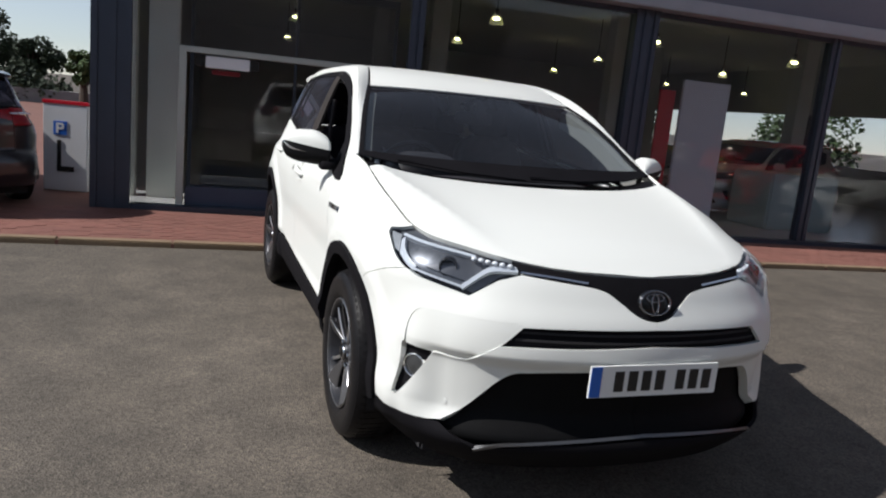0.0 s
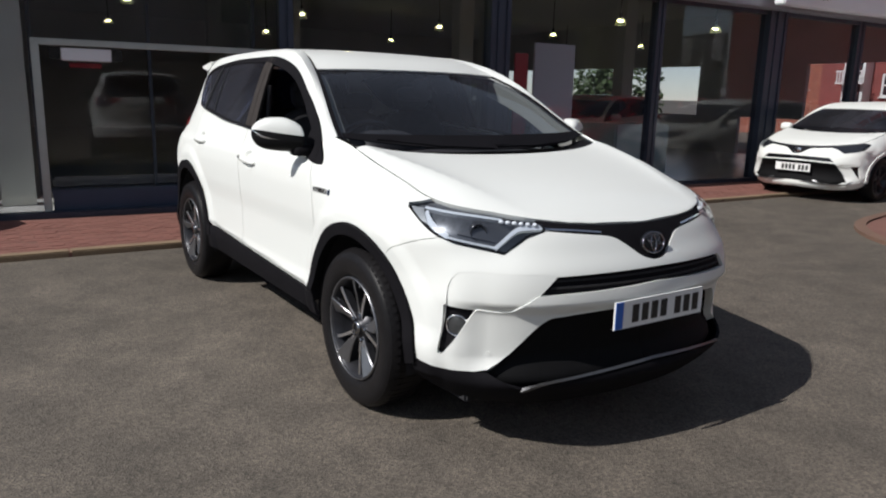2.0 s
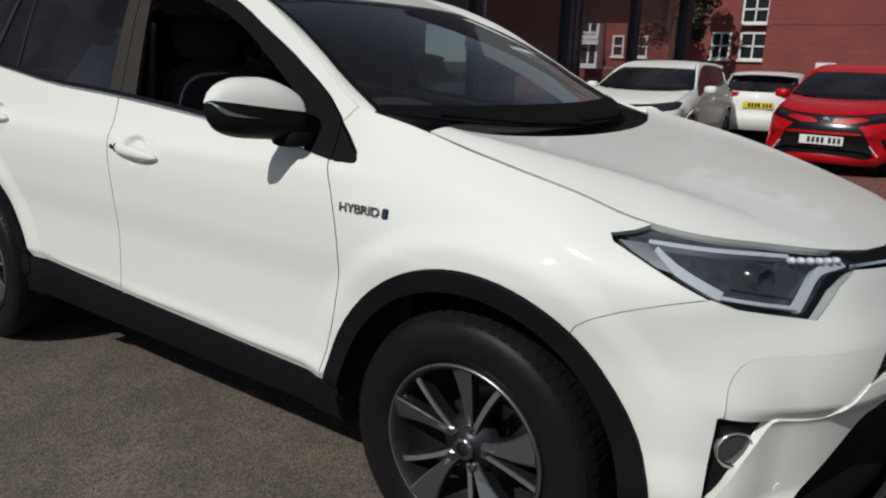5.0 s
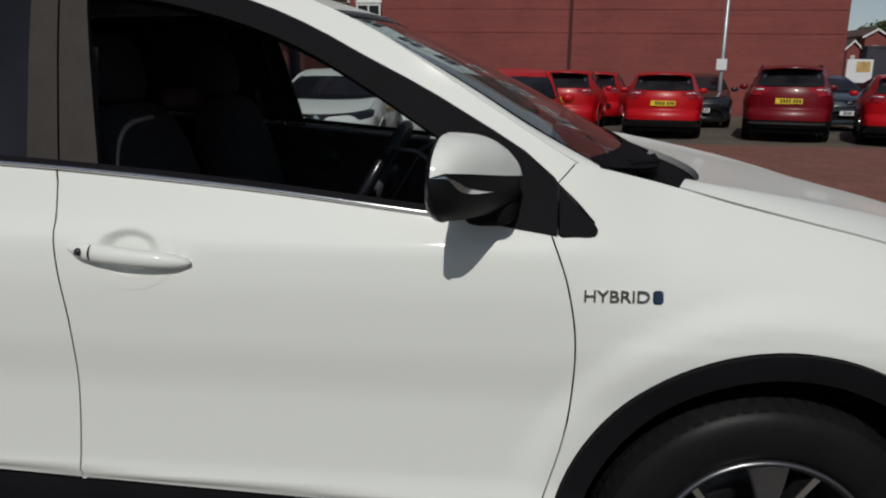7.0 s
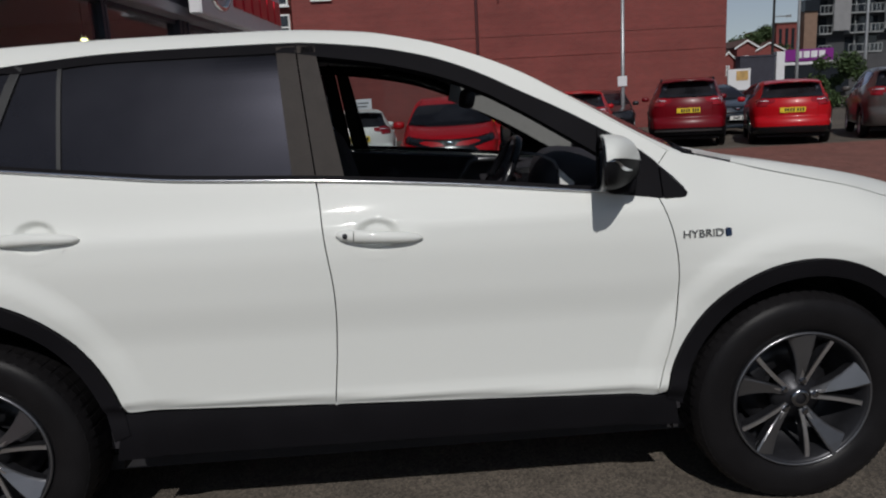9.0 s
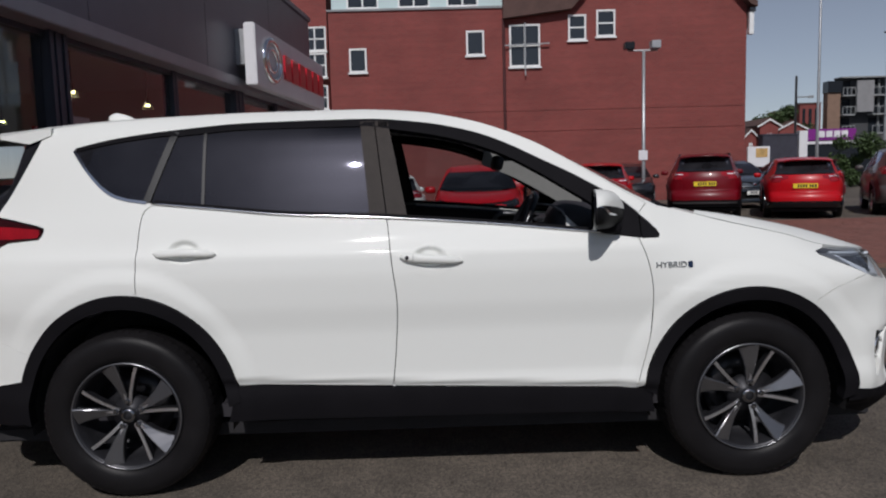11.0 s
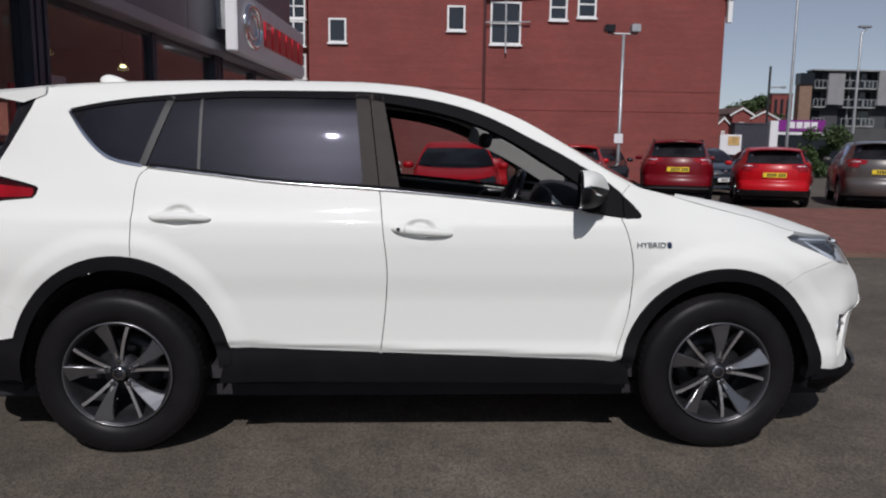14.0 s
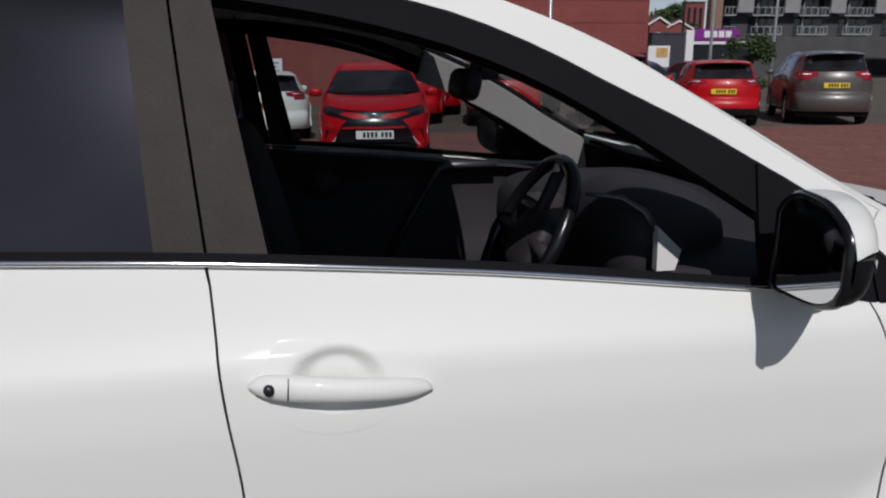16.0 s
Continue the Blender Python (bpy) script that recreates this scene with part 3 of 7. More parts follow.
def rail_cap(s, w, off=0.0):
    """The white strip that turns in from the rail to the glass."""
    a, b = P(s, rail_top(s)), inner_edge(s)
    return a.lerp(b, w) + Vector((0, -0.25, 0.97)) * (off + 0.003 * math.sin(math.pi * min(max(w, 0.0), 1.0)))


def screen(u, v, off=0.0):
    """The windscreen: u from its foot to its head, v across."""
    a = inner_edge(0.95 + (0.30 - 0.95) * u)
    cx, cz = 1.20 + (0.415 - 1.20) * u, 1.13 + (1.522 - 1.13) * (u + 0.05 * math.sin(math.pi * min(max(u, 0.0), 1.0)))
    w = abs(v) ** 2.2
    return Vector((cx + (a.x - cx) * w, a.y * -v, cz + (a.z - cz) * w)) + Vector((0.5, 0, 0.86)) * off


roof_mid = spline([(-2.14, 1.597), (-1.9, 1.628), (-1.4, 1.656), (-0.8, 1.668), (-0.3, 1.654), (0.10, 1.606), (0.27, 1.564), (0.415, 1.522)])


def roof(u, v, off=0.0):
    """The roof: u from the windscreen's head to the spoiler, v across."""
    s = 0.30 + (-1.9 - 0.30) * u
    a = inner_edge(s)
    cx = 0.415 + (-2.13 - 0.415) * u
    w = abs(v) ** 2.6
    return Vector((cx + (a.x - cx) * w, a.y * -v, roof_mid(cx) + (a.z - roof_mid(cx)) * w + off))


def wheel(parent, x, y, radius=0.36, wide=0.225, rim=0.231, spokes=5, fine=True, side=-1, turn=0.0, alloy=None):
    """Tyre with tread, rim, twin spokes, nuts and cap, facing the given side."""
    alloy = alloy or M_ALLOY
    hub = empty("wheel", "", "")
    hub.matrix_world = pose(x, y, radius, 0, turn, 0 if side < 0 else 180)
    hub.parent = parent
    w = wide / 2
    bm = bmesh.new()
    prof = [(rim - 0.004, -w + 0.028), (rim + 0.012, -w + 0.008), (rim + 0.035, -w - 0.002), (radius - 0.05, -w - 0.004), (radius - 0.024, -w + 0.004), (radius - 0.01, -w + 0.02), (radius - 0.001, -w + 0.045), (radius, 0),
            (radius - 0.001, w - 0.045), (radius - 0.012, w - 0.015), (radius - 0.06, w), (rim, w - 0.03)]
    lathe(bm, prof, 72 if fine else 28)
    tyre = part("tyre", bm, M_RUBBER, hub, "black rubber tyre", True)
    if fine:
        bm = bmesh.new()
        n = 64
        for k in range(n):
            a = 2 * math.pi * k / n
            for ya, yb in ((-w + 0.012, -w + 0.046), (-w + 0.05, -w + 0.08), (-0.03, 0.03)):
                vs = []
                for r in (radius - 0.008, radius + 0.0012):
                    for da in (-0.031, 0.031):
                        for yy in (ya, yb):
                            rr = r - (0.0155 if yy < -w + 0.02 else 0)
                            vs.append(bm.verts.new((rr * math.cos(a + da), yy, rr * math.sin(a + da))))
                for f in ((0, 1, 3, 2), (4, 6, 7, 5), (0, 4, 5, 1), (2, 3, 7, 6), (0, 2, 6, 4), (1, 5, 7, 3)):
                    bm.faces.new([vs[i] for i in f])
        tagged(part("tread", bm, M_RUBBER, tyre), kind="stuff")
    bm = bmesh.new()
    lathe(bm, [(rim, -w + 0.03), (rim + 0.004, -w + 0.01), (rim - 0.006, -w + 0.006), (rim - 0.014, -w + 0.016), (rim - 0.03, -w + 0.06), (rim - 0.045, 0.06), (0.03, 0.065)], 64 if fine else 28)
    part("rim", bm, M_DARKALLOY if fine else alloy, hub, "", True)
    lip = bmesh.new()
    lathe(lip, [(rim + 0.003, -w + 0.011), (rim + 0.0005, -w + 0.004), (rim - 0.004, -w + 0.005), (rim - 0.006, -w + 0.013)], 64 if fine else 28)
    part("rim_lip", lip, M_GUNMETAL if fine else alloy, hub, "", True)
    f = -w + 0.022

    def spoke(bm, a0, a1, w0, w1, face, depth, dish=0.0):
        r0, r1, n = 0.045, rim - 0.009, 5
        rows = []
        for k in range(n + 1):
            t = k / n
            r, a, wd = r0 + (r1 - r0) * t, a0 + (a1 - a0) * t ** 1.3, w0 + (w1 - w0) * t ** 1.6
            c, d = Vector((r * math.cos(a), 0, r * math.sin(a))), Vector((-math.sin(a), 0, math.cos(a)))
            yy = face + 0.016 * (1 - t) ** 1.5
            rows.append([bm.verts.new(c + d * q * wd + Vector((0, yy + dy + dish * t * (0.5 - q), 0))) for q, dy in ((-0.5, 0.004), (-0.42, 0), (0.42, 0), (0.5, 0.004), (0.45, depth), (-0.45, depth))])
        for p, q in zip(rows, rows[1:]):
            for i in range(6):
                fc = bm.faces.new((p[i], p[(i + 1) % 6], q[(i + 1) % 6], q[i]))
                fc.material_index = 0 if i in (0, 1, 2) else 1
        bm.faces.new(rows[-1])

    for k in range(spokes):
        base = 2 * math.pi * k / spokes + math.pi / 2
        bm = bmesh.new()
        spoke(bm, base + 0.14, base + 0.27, 0.022, 0.085 if fine else 0.05, f + (0.005 if fine else 0), 0.04, -0.03 if fine else 0)
        bmesh.ops.recalc_face_normals(bm, faces=bm.faces)
        web = part("spoke", bm, [M_GUNMETAL if fine else alloy, M_DARKALLOY], hub)
        if fine:
            bm = bmesh.new()
            spoke(bm, base + 0.09, base + 0.10, 0.010, 0.011, f, 0.02)
            bmesh.ops.recalc_face_normals(bm, faces=bm.faces)
            part("bright_edge", bm, [M_ALLOY, M_DARKALLOY], web)
        bm = bmesh.new()
        spoke(bm, base - 0.18, base - 0.27, 0.015, 0.017, f, 0.04)
        bmesh.ops.recalc_face_normals(bm, faces=bm.faces)
        part("spoke", bm, [alloy, M_DARKALLOY], hub)
        if fine:
            bm = bmesh.new()
            lathe(bm, [(0.0005, f + 0.002), (0.009, f + 0.002), (0.0125, f + 0.006), (0.0125, f + 0.03)], 6)
            bmesh.ops.translate(bm, verts=bm.verts, vec=(0.057 * math.cos(base), 0.004, 0.057 * math.sin(base)))
            part("wheel_nut", bm, M_DARKCHROME, hub)
    bm = bmesh.new()
    lathe(bm, [(0.0005, f + 0.002), (0.026, f + 0.003), (0.031, f + 0.008), (0.036, f + 0.018), (0.075, f + 0.03), (0.08, f + 0.06)], 28)
    part("wheel_hub", bm, M_DARKALLOY, hub, "", True)
    if fine:
        bm = bmesh.new()
        lathe(bm, [(0.018, f - 0.003), (0.027, f - 0.004), (0.031, f + 0.004)], 28)
        part("centre_cap", bm, M_DARKCHROME, hub, "dark chrome ring cap", True)
        bm = bmesh.new()
        lathe(bm, [(0.155, 0.045), (0.155, 0.035), (0.07, 0.03), (0.06, 0.05)], 40)
        part("brake_disc", bm, M_DARKALLOY, hub, "dull steel disc", True)
    return hub


def number_plate(parent, m, yellow=False, band=True, fine=True):
    """A plate in its own x-z plane, facing -y; bars stand for the characters."""
    pl = part("number_plate", boxes((-0.26, 0.26, -0.004, 0.004, -0.0555, 0.0555)), M_PLATE_Y if yellow else M_PLATE, parent, "", m=m)
    if band:
        part("blue_band", boxes((-0.258, -0.218, -0.0065, -0.0045, -0.053, 0.053)), M_BLUE, pl)
    bm = bmesh.new()
    for x0, n in ((-0.165, 4), (0.085, 3)):
        for i in range(n):
            part("plate_bar", boxes((x0 + i * 0.055, x0 + i * 0.055 + 0.036, -0.0065, -0.0045, -0.036, 0.036)), M_BLACKINK, pl)
    bm.free()
    return pl


def prism(bm, outline, y0, y1):
    """A flat outline in x-z, thickened along y."""
    a = [bm.verts.new((x, y0, z)) for x, z in outline]
    b = [bm.verts.new((x, y1, z)) for x, z in outline]
    n = len(outline)
    bm.faces.new(a)
    bm.faces.new(b[::-1])
    for i in range(n):
        bm.faces.new((a[i], b[i], b[(i + 1) % n], a[(i + 1) % n]))
    bmesh.ops.recalc_face_normals(bm, faces=bm.faces)
    return bm


def superell(bm, c, r, e1=0.7, e2=0.7, nu=20, nv=28, zmin=-1.0, zmax=1.0, warp=None):
    """A rounded block; warp bends each point."""
    def sp(v, e):
        return math.copysign(abs(v) ** e, v)
    rows = []
    for i in range(nu + 1):
        a = -math.pi / 2 + math.pi * i / nu
        row = []
        for j in range(nv):
            b = 2 * math.pi * j / nv
            p = Vector((sp(math.cos(a), e1) * sp(math.cos(b), e2), sp(math.cos(a), e1) * sp(math.sin(b), e2), min(max(sp(math.sin(a), e1), zmin), zmax)))
            p = Vector((p.x * r[0], p.y * r[1], p.z * r[2]))
            if warp:
                p = warp(p)
            row.append(bm.verts.new(Vector(c) + p))
        rows.append(row)
    for p, q in zip(rows, rows[1:]):
        for j in range(nv):
            bm.faces.new((p[j], p[(j + 1) % nv], q[(j + 1) % nv], q[j]))
    bmesh.ops.remove_doubles(bm, verts=bm.verts, dist=1e-5)
    return bm


def shell(car, paint, k=(1, 1, 1), step=0.05, hero=False, dark=None, privacy=None, low=None, lamps=True):
    """The skin of a car with a bonnet: panels, glass and lamps on both sides. k stretches it."""
    S, H, W, R = P, hood, screen, roof
    core = (0, 0, 0.75)
    dark, privacy = dark or M_CLAD, privacy or M_PRIVACY
    low = low or M_CLAD
    g = 0.0019 if hero else 0.003

    def both(name, poly, material, **kw):
        kw.setdefault("gap", g)
        skin = kw.pop("skin", S)
        obs = [patch(name, skin, poly, material, car, step=kw.pop("step", step), mirror=False, core=core, k=k, **kw)]
        obs.append(patch(name, skin, poly, material, car, step=step, mirror=True, core=core, k=k, **kw))
        return obs
    f_arch, r_arch = arc(*FRONT_ARCH, 172, 30, 26), arc(*REAR_ARCH, 8, 140, 26)
    doors = []
    doors += both("front_door", MID_SEAM + along(sill, -0.2, 0.832) + FRONT_SEAM[::-1] + along(belt, 0.84, -0.206), paint)
    doors += both("rear_door", along(belt, -1.19, -0.21) + MID_SEAM[1:] + along(sill, -0.205, -0.85) + arc(*REAR_ARCH, 14, 86, 20) + REAR_SEAM[::-1], paint)
    both("front_wing", FRONT_SEAM + arc(*FRONT_ARCH, 172, 54, 30) + crv([(1.61, 0.768), (1.66, 0.797), (1.789, 0.842), (1.878, 0.862)]) + [(1.66, 0.955), (1.65, 0.968), (1.70, 0.975)]
         + along(hood_edge, 1.735, 0.93, 20) + [(0.896, 1.196), (0.859, 1.155), (0.899, 1.118), (0.933, 1.081), (0.936, 1.056), (0.87, 1.053)], paint)
    t1 = ty(-0.55)
    both("quarter_panel", REAR_SEAM[::-1] + QWIN[::-1] + [(-1.584, 1.4965), (-1.596, 1.606)] + along(rail_top, -1.62, -1.78, 6) + crv([(-1.815, 1.5), (-1.885, 1.37), (-1.975, 1.228)])
         + crv([(-1.96, 1.205), (-1.85, 1.19), (-1.70, 1.162), (-1.685, 1.136), (-1.70, 1.112)]) + crv([(-1.86, 1.098), (-1.98, 1.04), (-2.08, 1.005), (t1, 1.0)]) + [(t1, 0.72), (-2.1, 0.70), (-1.9, 0.688)] + arc(*REAR_ARCH, 149, 84, 14), paint)
    both("roof_rail_panel", along(frame_top, -1.588, 0.851, 40) + [(0.859, 1.155), (0.896, 1.196)] + along(rail_top, 0.882, -1.6, 36), paint)
    both("rear_bumper", arc(*REAR_ARCH, 162, 149, 6) + [(-1.9, 0.688), (-2.1, 0.70), (t1, 0.72), (S_TAIL - 0.01, 0.722), (S_TAIL - 0.01, 0.5), (t1, 0.49), (-1.95, 0.482)], paint, gap=-0.001)
    both("tailgate", [(t1, 0.725), (t1, 1.2), (S_TAIL - 0.01, 1.2), (S_TAIL - 0.01, 0.725)], paint)
    both("tail_glass", crv([(t1, 1.212), (-2.1, 1.215), (-1.985, 1.225), (-1.893, 1.37), (-1.823, 1.5), (-1.8, 1.56)]) + [(S_TAIL - 0.01, 1.56), (S_TAIL - 0.01, 1.215)], privacy, off=-0.004)
    both("tail_lamp", [(-1.70, 1.114), (-1.687, 1.136), (-1.70, 1.160)] + crv([(-1.85, 1.188), (-1.96, 1.203), (-2.1, 1.209), (t1, 1.207)]) + [(t1, 1.003), (-2.08, 1.008)] + crv([(-1.98, 1.043), (-1.86, 1.10)]), M_SMOKED if hero else M_REDLENS, off=0.004)
    both("red_strip", [(-1.703, 1.118), (-1.695, 1.136), (-1.703, 1.155)] + crv([(-1.85, 1.166), (-1.96, 1.168), (-2.06, 1.162)]) + [(-2.06, 1.085)] + crv([(-1.99, 1.108), (-1.93, 1.112), (-1.85, 1.112)]), M_REDLENS, off=0.007, rim=0.003)
    both("tail_lamp", [(t1 - 0.004, 1.19), (t1 - 0.004, 1.06), (t1 - 0.16, 1.09), (t1 - 0.17, 1.18)], M_REDLENS, off=0.004)
    bm = bmesh.new()
    for y0, y1, grow in ((-0.60, 0.60, 0),):
        rows = [[bm.verts.new((k[0] * (x - 0.22 * (1 - (abs(y) / 0.6) ** 2) * f), k[1] * y, k[2] * (z + 0.045 * (1 - (abs(y) / 0.6) ** 2)))) for x, z, f in ((-1.70, 1.592, 0.3), (-1.92, 1.562, 1), (-1.925, 1.548, 1), (-1.80, 1.524, 0.6), (-1.70, 1.56, 0.3))] for y in [-0.6 + 0.1 * i for i in range(13)]]
    for p, q in zip(rows, rows[1:]):
        for i in range(5):
            bm.faces.new((p[i], p[(i + 1) % 5], q[(i + 1) % 5], q[i]))
    bm.faces.new(rows[0])
    bm.faces.new(rows[-1])
    bmesh.ops.recalc_face_normals(bm, faces=bm.faces)
    part("spoiler", bm, paint, car)
    bumper = crv([(1.61, 0.768), (1.66, 0.797), (1.789, 0.842), (1.882, 0.863)]) + LIGHT_LOW[1:] + GRILLE_LOW[1:] + [(2.872, 0.746)] + MID_TOP[::-1][1:] + [(2.345, 0.746)] \
        + crv([(2.2, 0.746), (2.01, 0.745), (1.955, 0.73), (1.92, 0.685), (1.906, 0.615)]) + [(1.892, 0.61), (1.878, 0.422), (1.893, 0.414), (1.93, 0.461), (1.99, 0.537), (2.04, 0.598)] + crv([(2.055, 0.603), (2.11, 0.598), (2.165, 0.599), (2.195, 0.609), (2.287, 0.67)]) + MID_LOW[1:] \
        + WING_LOW[::-1] + arc(*FRONT_ARCH, 2, 54, 16)
    both("front_bumper", bumper, paint, rim=0.035, gap=0.0006)
    both("centre_grille", MID_LOW[:1] + MID_TOP + MID_LOW[::-1][:2], dark, off=-0.02)
    both("bumper_pocket", [(1.906, 0.612), (1.92, 0.685)] + crv([(1.955, 0.73), (2.01, 0.745), (2.2, 0.746), (2.345, 0.746)]) + [(2.36, 0.738), (2.287, 0.67), (2.195, 0.609), (2.165, 0.599), (2.11, 0.598), (2.05, 0.604)], paint, gap=-0.005, off=-0.0003, skin=pocket_skin)
    both("fog_bezel", [(1.876, 0.42), (1.89, 0.61), (1.928, 0.616), (2.05, 0.612), (2.052, 0.6), (1.99, 0.532), (1.93, 0.456), (1.893, 0.411)], dark, off=-0.024, gap=-0.006)
    both("lower_grille", WING_B + [(2.872, 0.33), (2.472, 0.30), (2.24, 0.27), (2.1, 0.33)], M_GRILLE, off=-0.045, gap=-0.01)
    both("bumper_skirt", [(1.76, 0.36)] + WING_A + [(2.1, 0.362), (2.24, 0.30), (2.472, 0.335), (2.872, 0.35), (2.872, 0.22), (2.3, 0.2), (1.95, 0.22), (1.78, 0.27)], low, off=0.004)
    both("upper_grille", along(lambda s: hood_edge(s) - 0.004, 2.3, 2.87) + GRILLE_LOW[::-1] + [(2.33, 0.905)], dark, off=-0.006)
    both("rear_skirt", arc(*REAR_ARCH, 178, 163, 5) + [(-1.95, 0.478), (t1, 0.487), (S_TAIL - 0.01, 0.497), (S_TAIL - 0.01, 0.33), (-1.95, 0.32), (-1.8, 0.33)], low, off=-0.004, gap=-0.008)
    both("sill_cladding", along(sill, -0.86, 0.895) + [(0.915, 0.305), (-0.9, 0.32)], low, off=0.012)
    both("arch_trim", arc(*FRONT_ARCH, 174, -1, 30) + arc(FRONT_ARCH[0], HUB_Z, FRONT_ARCH[2] - 0.052, FRONT_ARCH[3] - 0.054, -4, 176, 30), low, off=0.016, rim=0.05, gap=0)
    both("arch_trim", arc(*REAR_ARCH, 6, 182, 30) + arc(REAR_ARCH[0], HUB_Z, REAR_ARCH[2] - 0.052, REAR_ARCH[3] - 0.056, 184, 4, 30), low, off=0.016, rim=0.05, gap=0)
    # side glass
    rg = [(-1.21, 1.258)] + along(belt, -1.19, -0.28, 8) + along(glass_top, -0.3, -1.12, 10)
    both("rear_side_glass", rg, privacy, off=-0.010, rim=0.004)
    both("quarter_glass", QWIN + [(-1.215, 1.262), (-1.13, 1.55)] + along(glass_top, -1.15, -1.585, 8), privacy, off=-0.010, rim=0.004)
    fg = along(belt, -0.15, 0.78, 10) + [(0.77, 1.14)] + along(glass_top, 0.74, -0.2, 16)
    fg_obs = []
    fg_obs.append(patch("front_side_glass", S, fg, M_CARGLASS if hero else M_PRIVACY, car, step=step, off=-0.010, rim=0.004, mirror=True, core=core, k=k))
    if not hero:
        patch("front_side_glass", S, fg, M_PRIVACY, car, step=step, off=-0.010, rim=0.004, core=core, k=k)
    for ob in fg_obs:
        ob.visible_shadow = False
    both("pillar_trim", [(-0.280, 1.168), (-0.207, 1.158), (-0.259, 1.585), (-0.322, 1.585)], M_PILLAR if hero else dark, off=-0.003)
    both("pillar_trim", [(-0.205, 1.158), (-0.115, 1.148), (-0.197, 1.582), (-0.257, 1.585)], M_PILLAR if hero else dark, off=-0.003)
    both("window_frame", along(lambda x: glass_top(x) - (0.014 if x > -1.13 else 0.005), -1.58, 0.76, 40) + along(frame_top, 0.80, -1.58, 44), dark, off=-0.003, rim=0.03, gap=0)
    both("sail_panel", [(0.862, 1.150), (0.899, 1.114)] + crv([(0.921, 1.093), (0.937, 1.077), (0.942, 1.066), (0.936, 1.056), (0.922, 1.053)]) + [(0.89, 1.054), (0.862, 1.056)], dark, off=0.006)
    both("mirror_sail", along(frame_top, 0.68, 0.851, 8) + [(0.860, 1.152), (0.860, 1.054), (0.817, 1.060), (0.735, 1.071), (0.66, 1.082)], dark, off=0.005)
    # lamps
    lamp = crv([(1.652, 0.965), (1.70, 0.977), (1.766, 0.978), (1.882, 0.966), (2.1, 0.948), (2.252, 0.935), (2.345, 0.915)]) + [(2.36, 0.903)] + LIGHT_LOW[::-1]
    both("headlamp_lens", lamp, M_LENS, off=0.003, rim=0.004)
    both("headlamp_housing", lamp, M_LAMPWELL if hero else M_BULB, off=-0.04, rim=0)
    # top
    xs = [float(v) for v in np.linspace(1.115, X_HOOD - 0.0005, 40)]
    edge = [(x, -max(float(np.interp(x, HX, HY)) - 0.0035, 0.0)) for x in xs]
    rear = [(1.295 - 0.18 * abs(t) ** 2.1, t * -edge[0][1]) for t in [-1 + 0.1 * i for i in range(21)]]
    patch("bonnet", H, edge + [(x, -y) for x, y in edge[::-1]] + rear[::-1][1:-1], paint, car, step=step, rim=0.02, core=(0, 0, -3), k=k)
    patch("cowl_panel", H, [(x - 0.19 + 0.06 * abs(i - 10) / 10, y * 1.0) for i, (x, y) in enumerate(rear)] + [(x + 0.014, y * 0.98) for x, y in rear[::-1]], M_CLAD, car, step=step, off=-0.024, core=(0, 0, -3), k=k)
    ws = patch("windscreen", W, [(0.0, -1.0), (1.0, -1.0), (1.0, 1.0), (0.0, 1.0)], M_CARGLASS if hero else M_PRIVACY, car, step=0.1, off=-0.006, rim=0.004, core=(0, 0, -3), k=k)
    ws.visible_shadow = False
    for side in (-1, 1):
        patch("screen_seal", W, [(0.0, side * 0.972), (1.0, side * 0.972), (1.0, side * 1.0), (0.0, side * 1.0)], dark, car, step=0.1, off=-0.002, rim=0.012, core=(0, 0, -3), k=k)
        patch("roof_ditch", R, [(0.0, side * 0.982), (0.98, side * 0.982), (0.98, side * 1.0), (0.0, side * 1.0)], dark, car, step=0.08, off=-0.002, rim=0.012, core=(0, 0, -3), k=k)
    patch("screen_header", W, [(0.972, -0.97), (0.998, -0.97), (0.998, 0.97), (0.972, 0.97)], M_GLOSSBLACK, car, step=0.1, off=-0.004, rim=0.004, core=(0, 0, -3), k=k)
    patch("screen_foot", W, [(0.0, -0.97), (0.0, 0.97)] + [(0.05 + 0.09 * (1 - abs(v) ** 2.5), v) for v in [0.97 - 0.097 * i for i in range(21)]], M_CLAD if hero else M_GLOSSBLACK, car, step=0.05, off=0.002, rim=0.004, core=(0, 0, -3), k=k)
    patch("roof_panel", R, [(0.002, -0.98), (1.0, -0.98), (1.0, 0.98), (0.002, 0.98)], paint, car, step=0.04, rim=0.02, core=(0, 0, -3), k=k)
    both("pillar_cap", [(0.945, 0.0), (0.945, 1.0)] + [(0.945 - 0.1 * i, 1.0) for i in range(1, 28)] + [(-1.79, 1.0), (-1.79, 0.0)] + [(-1.755 + 0.1 * i, 0.0) for i in range(27)], paint, skin=rail_cap, gap=0, rim=0.012)
    # liners and floor
    for side in (-1, 1):
        for hx in (1.325, -1.315):
            bm = bmesh.new()
            rows = []
            for a in range(-10, 191, 10):
                c, s_ = math.cos(radians(a)), math.sin(radians(a))
                rows.append([bm.verts.new((k[0] * (hx + 0.43 * c), k[1] * side * yy, k[2] * (HUB_Z + 0.455 * s_))) for yy in (0.875, 0.5)])
            for p, q in zip(rows, rows[1:]):
                bm.faces.new((p[0], p[1], q[1], q[0]))
            bm.faces.new([r[1] for r in rows])
            part("arch_liner", bm, M_LINER, car)
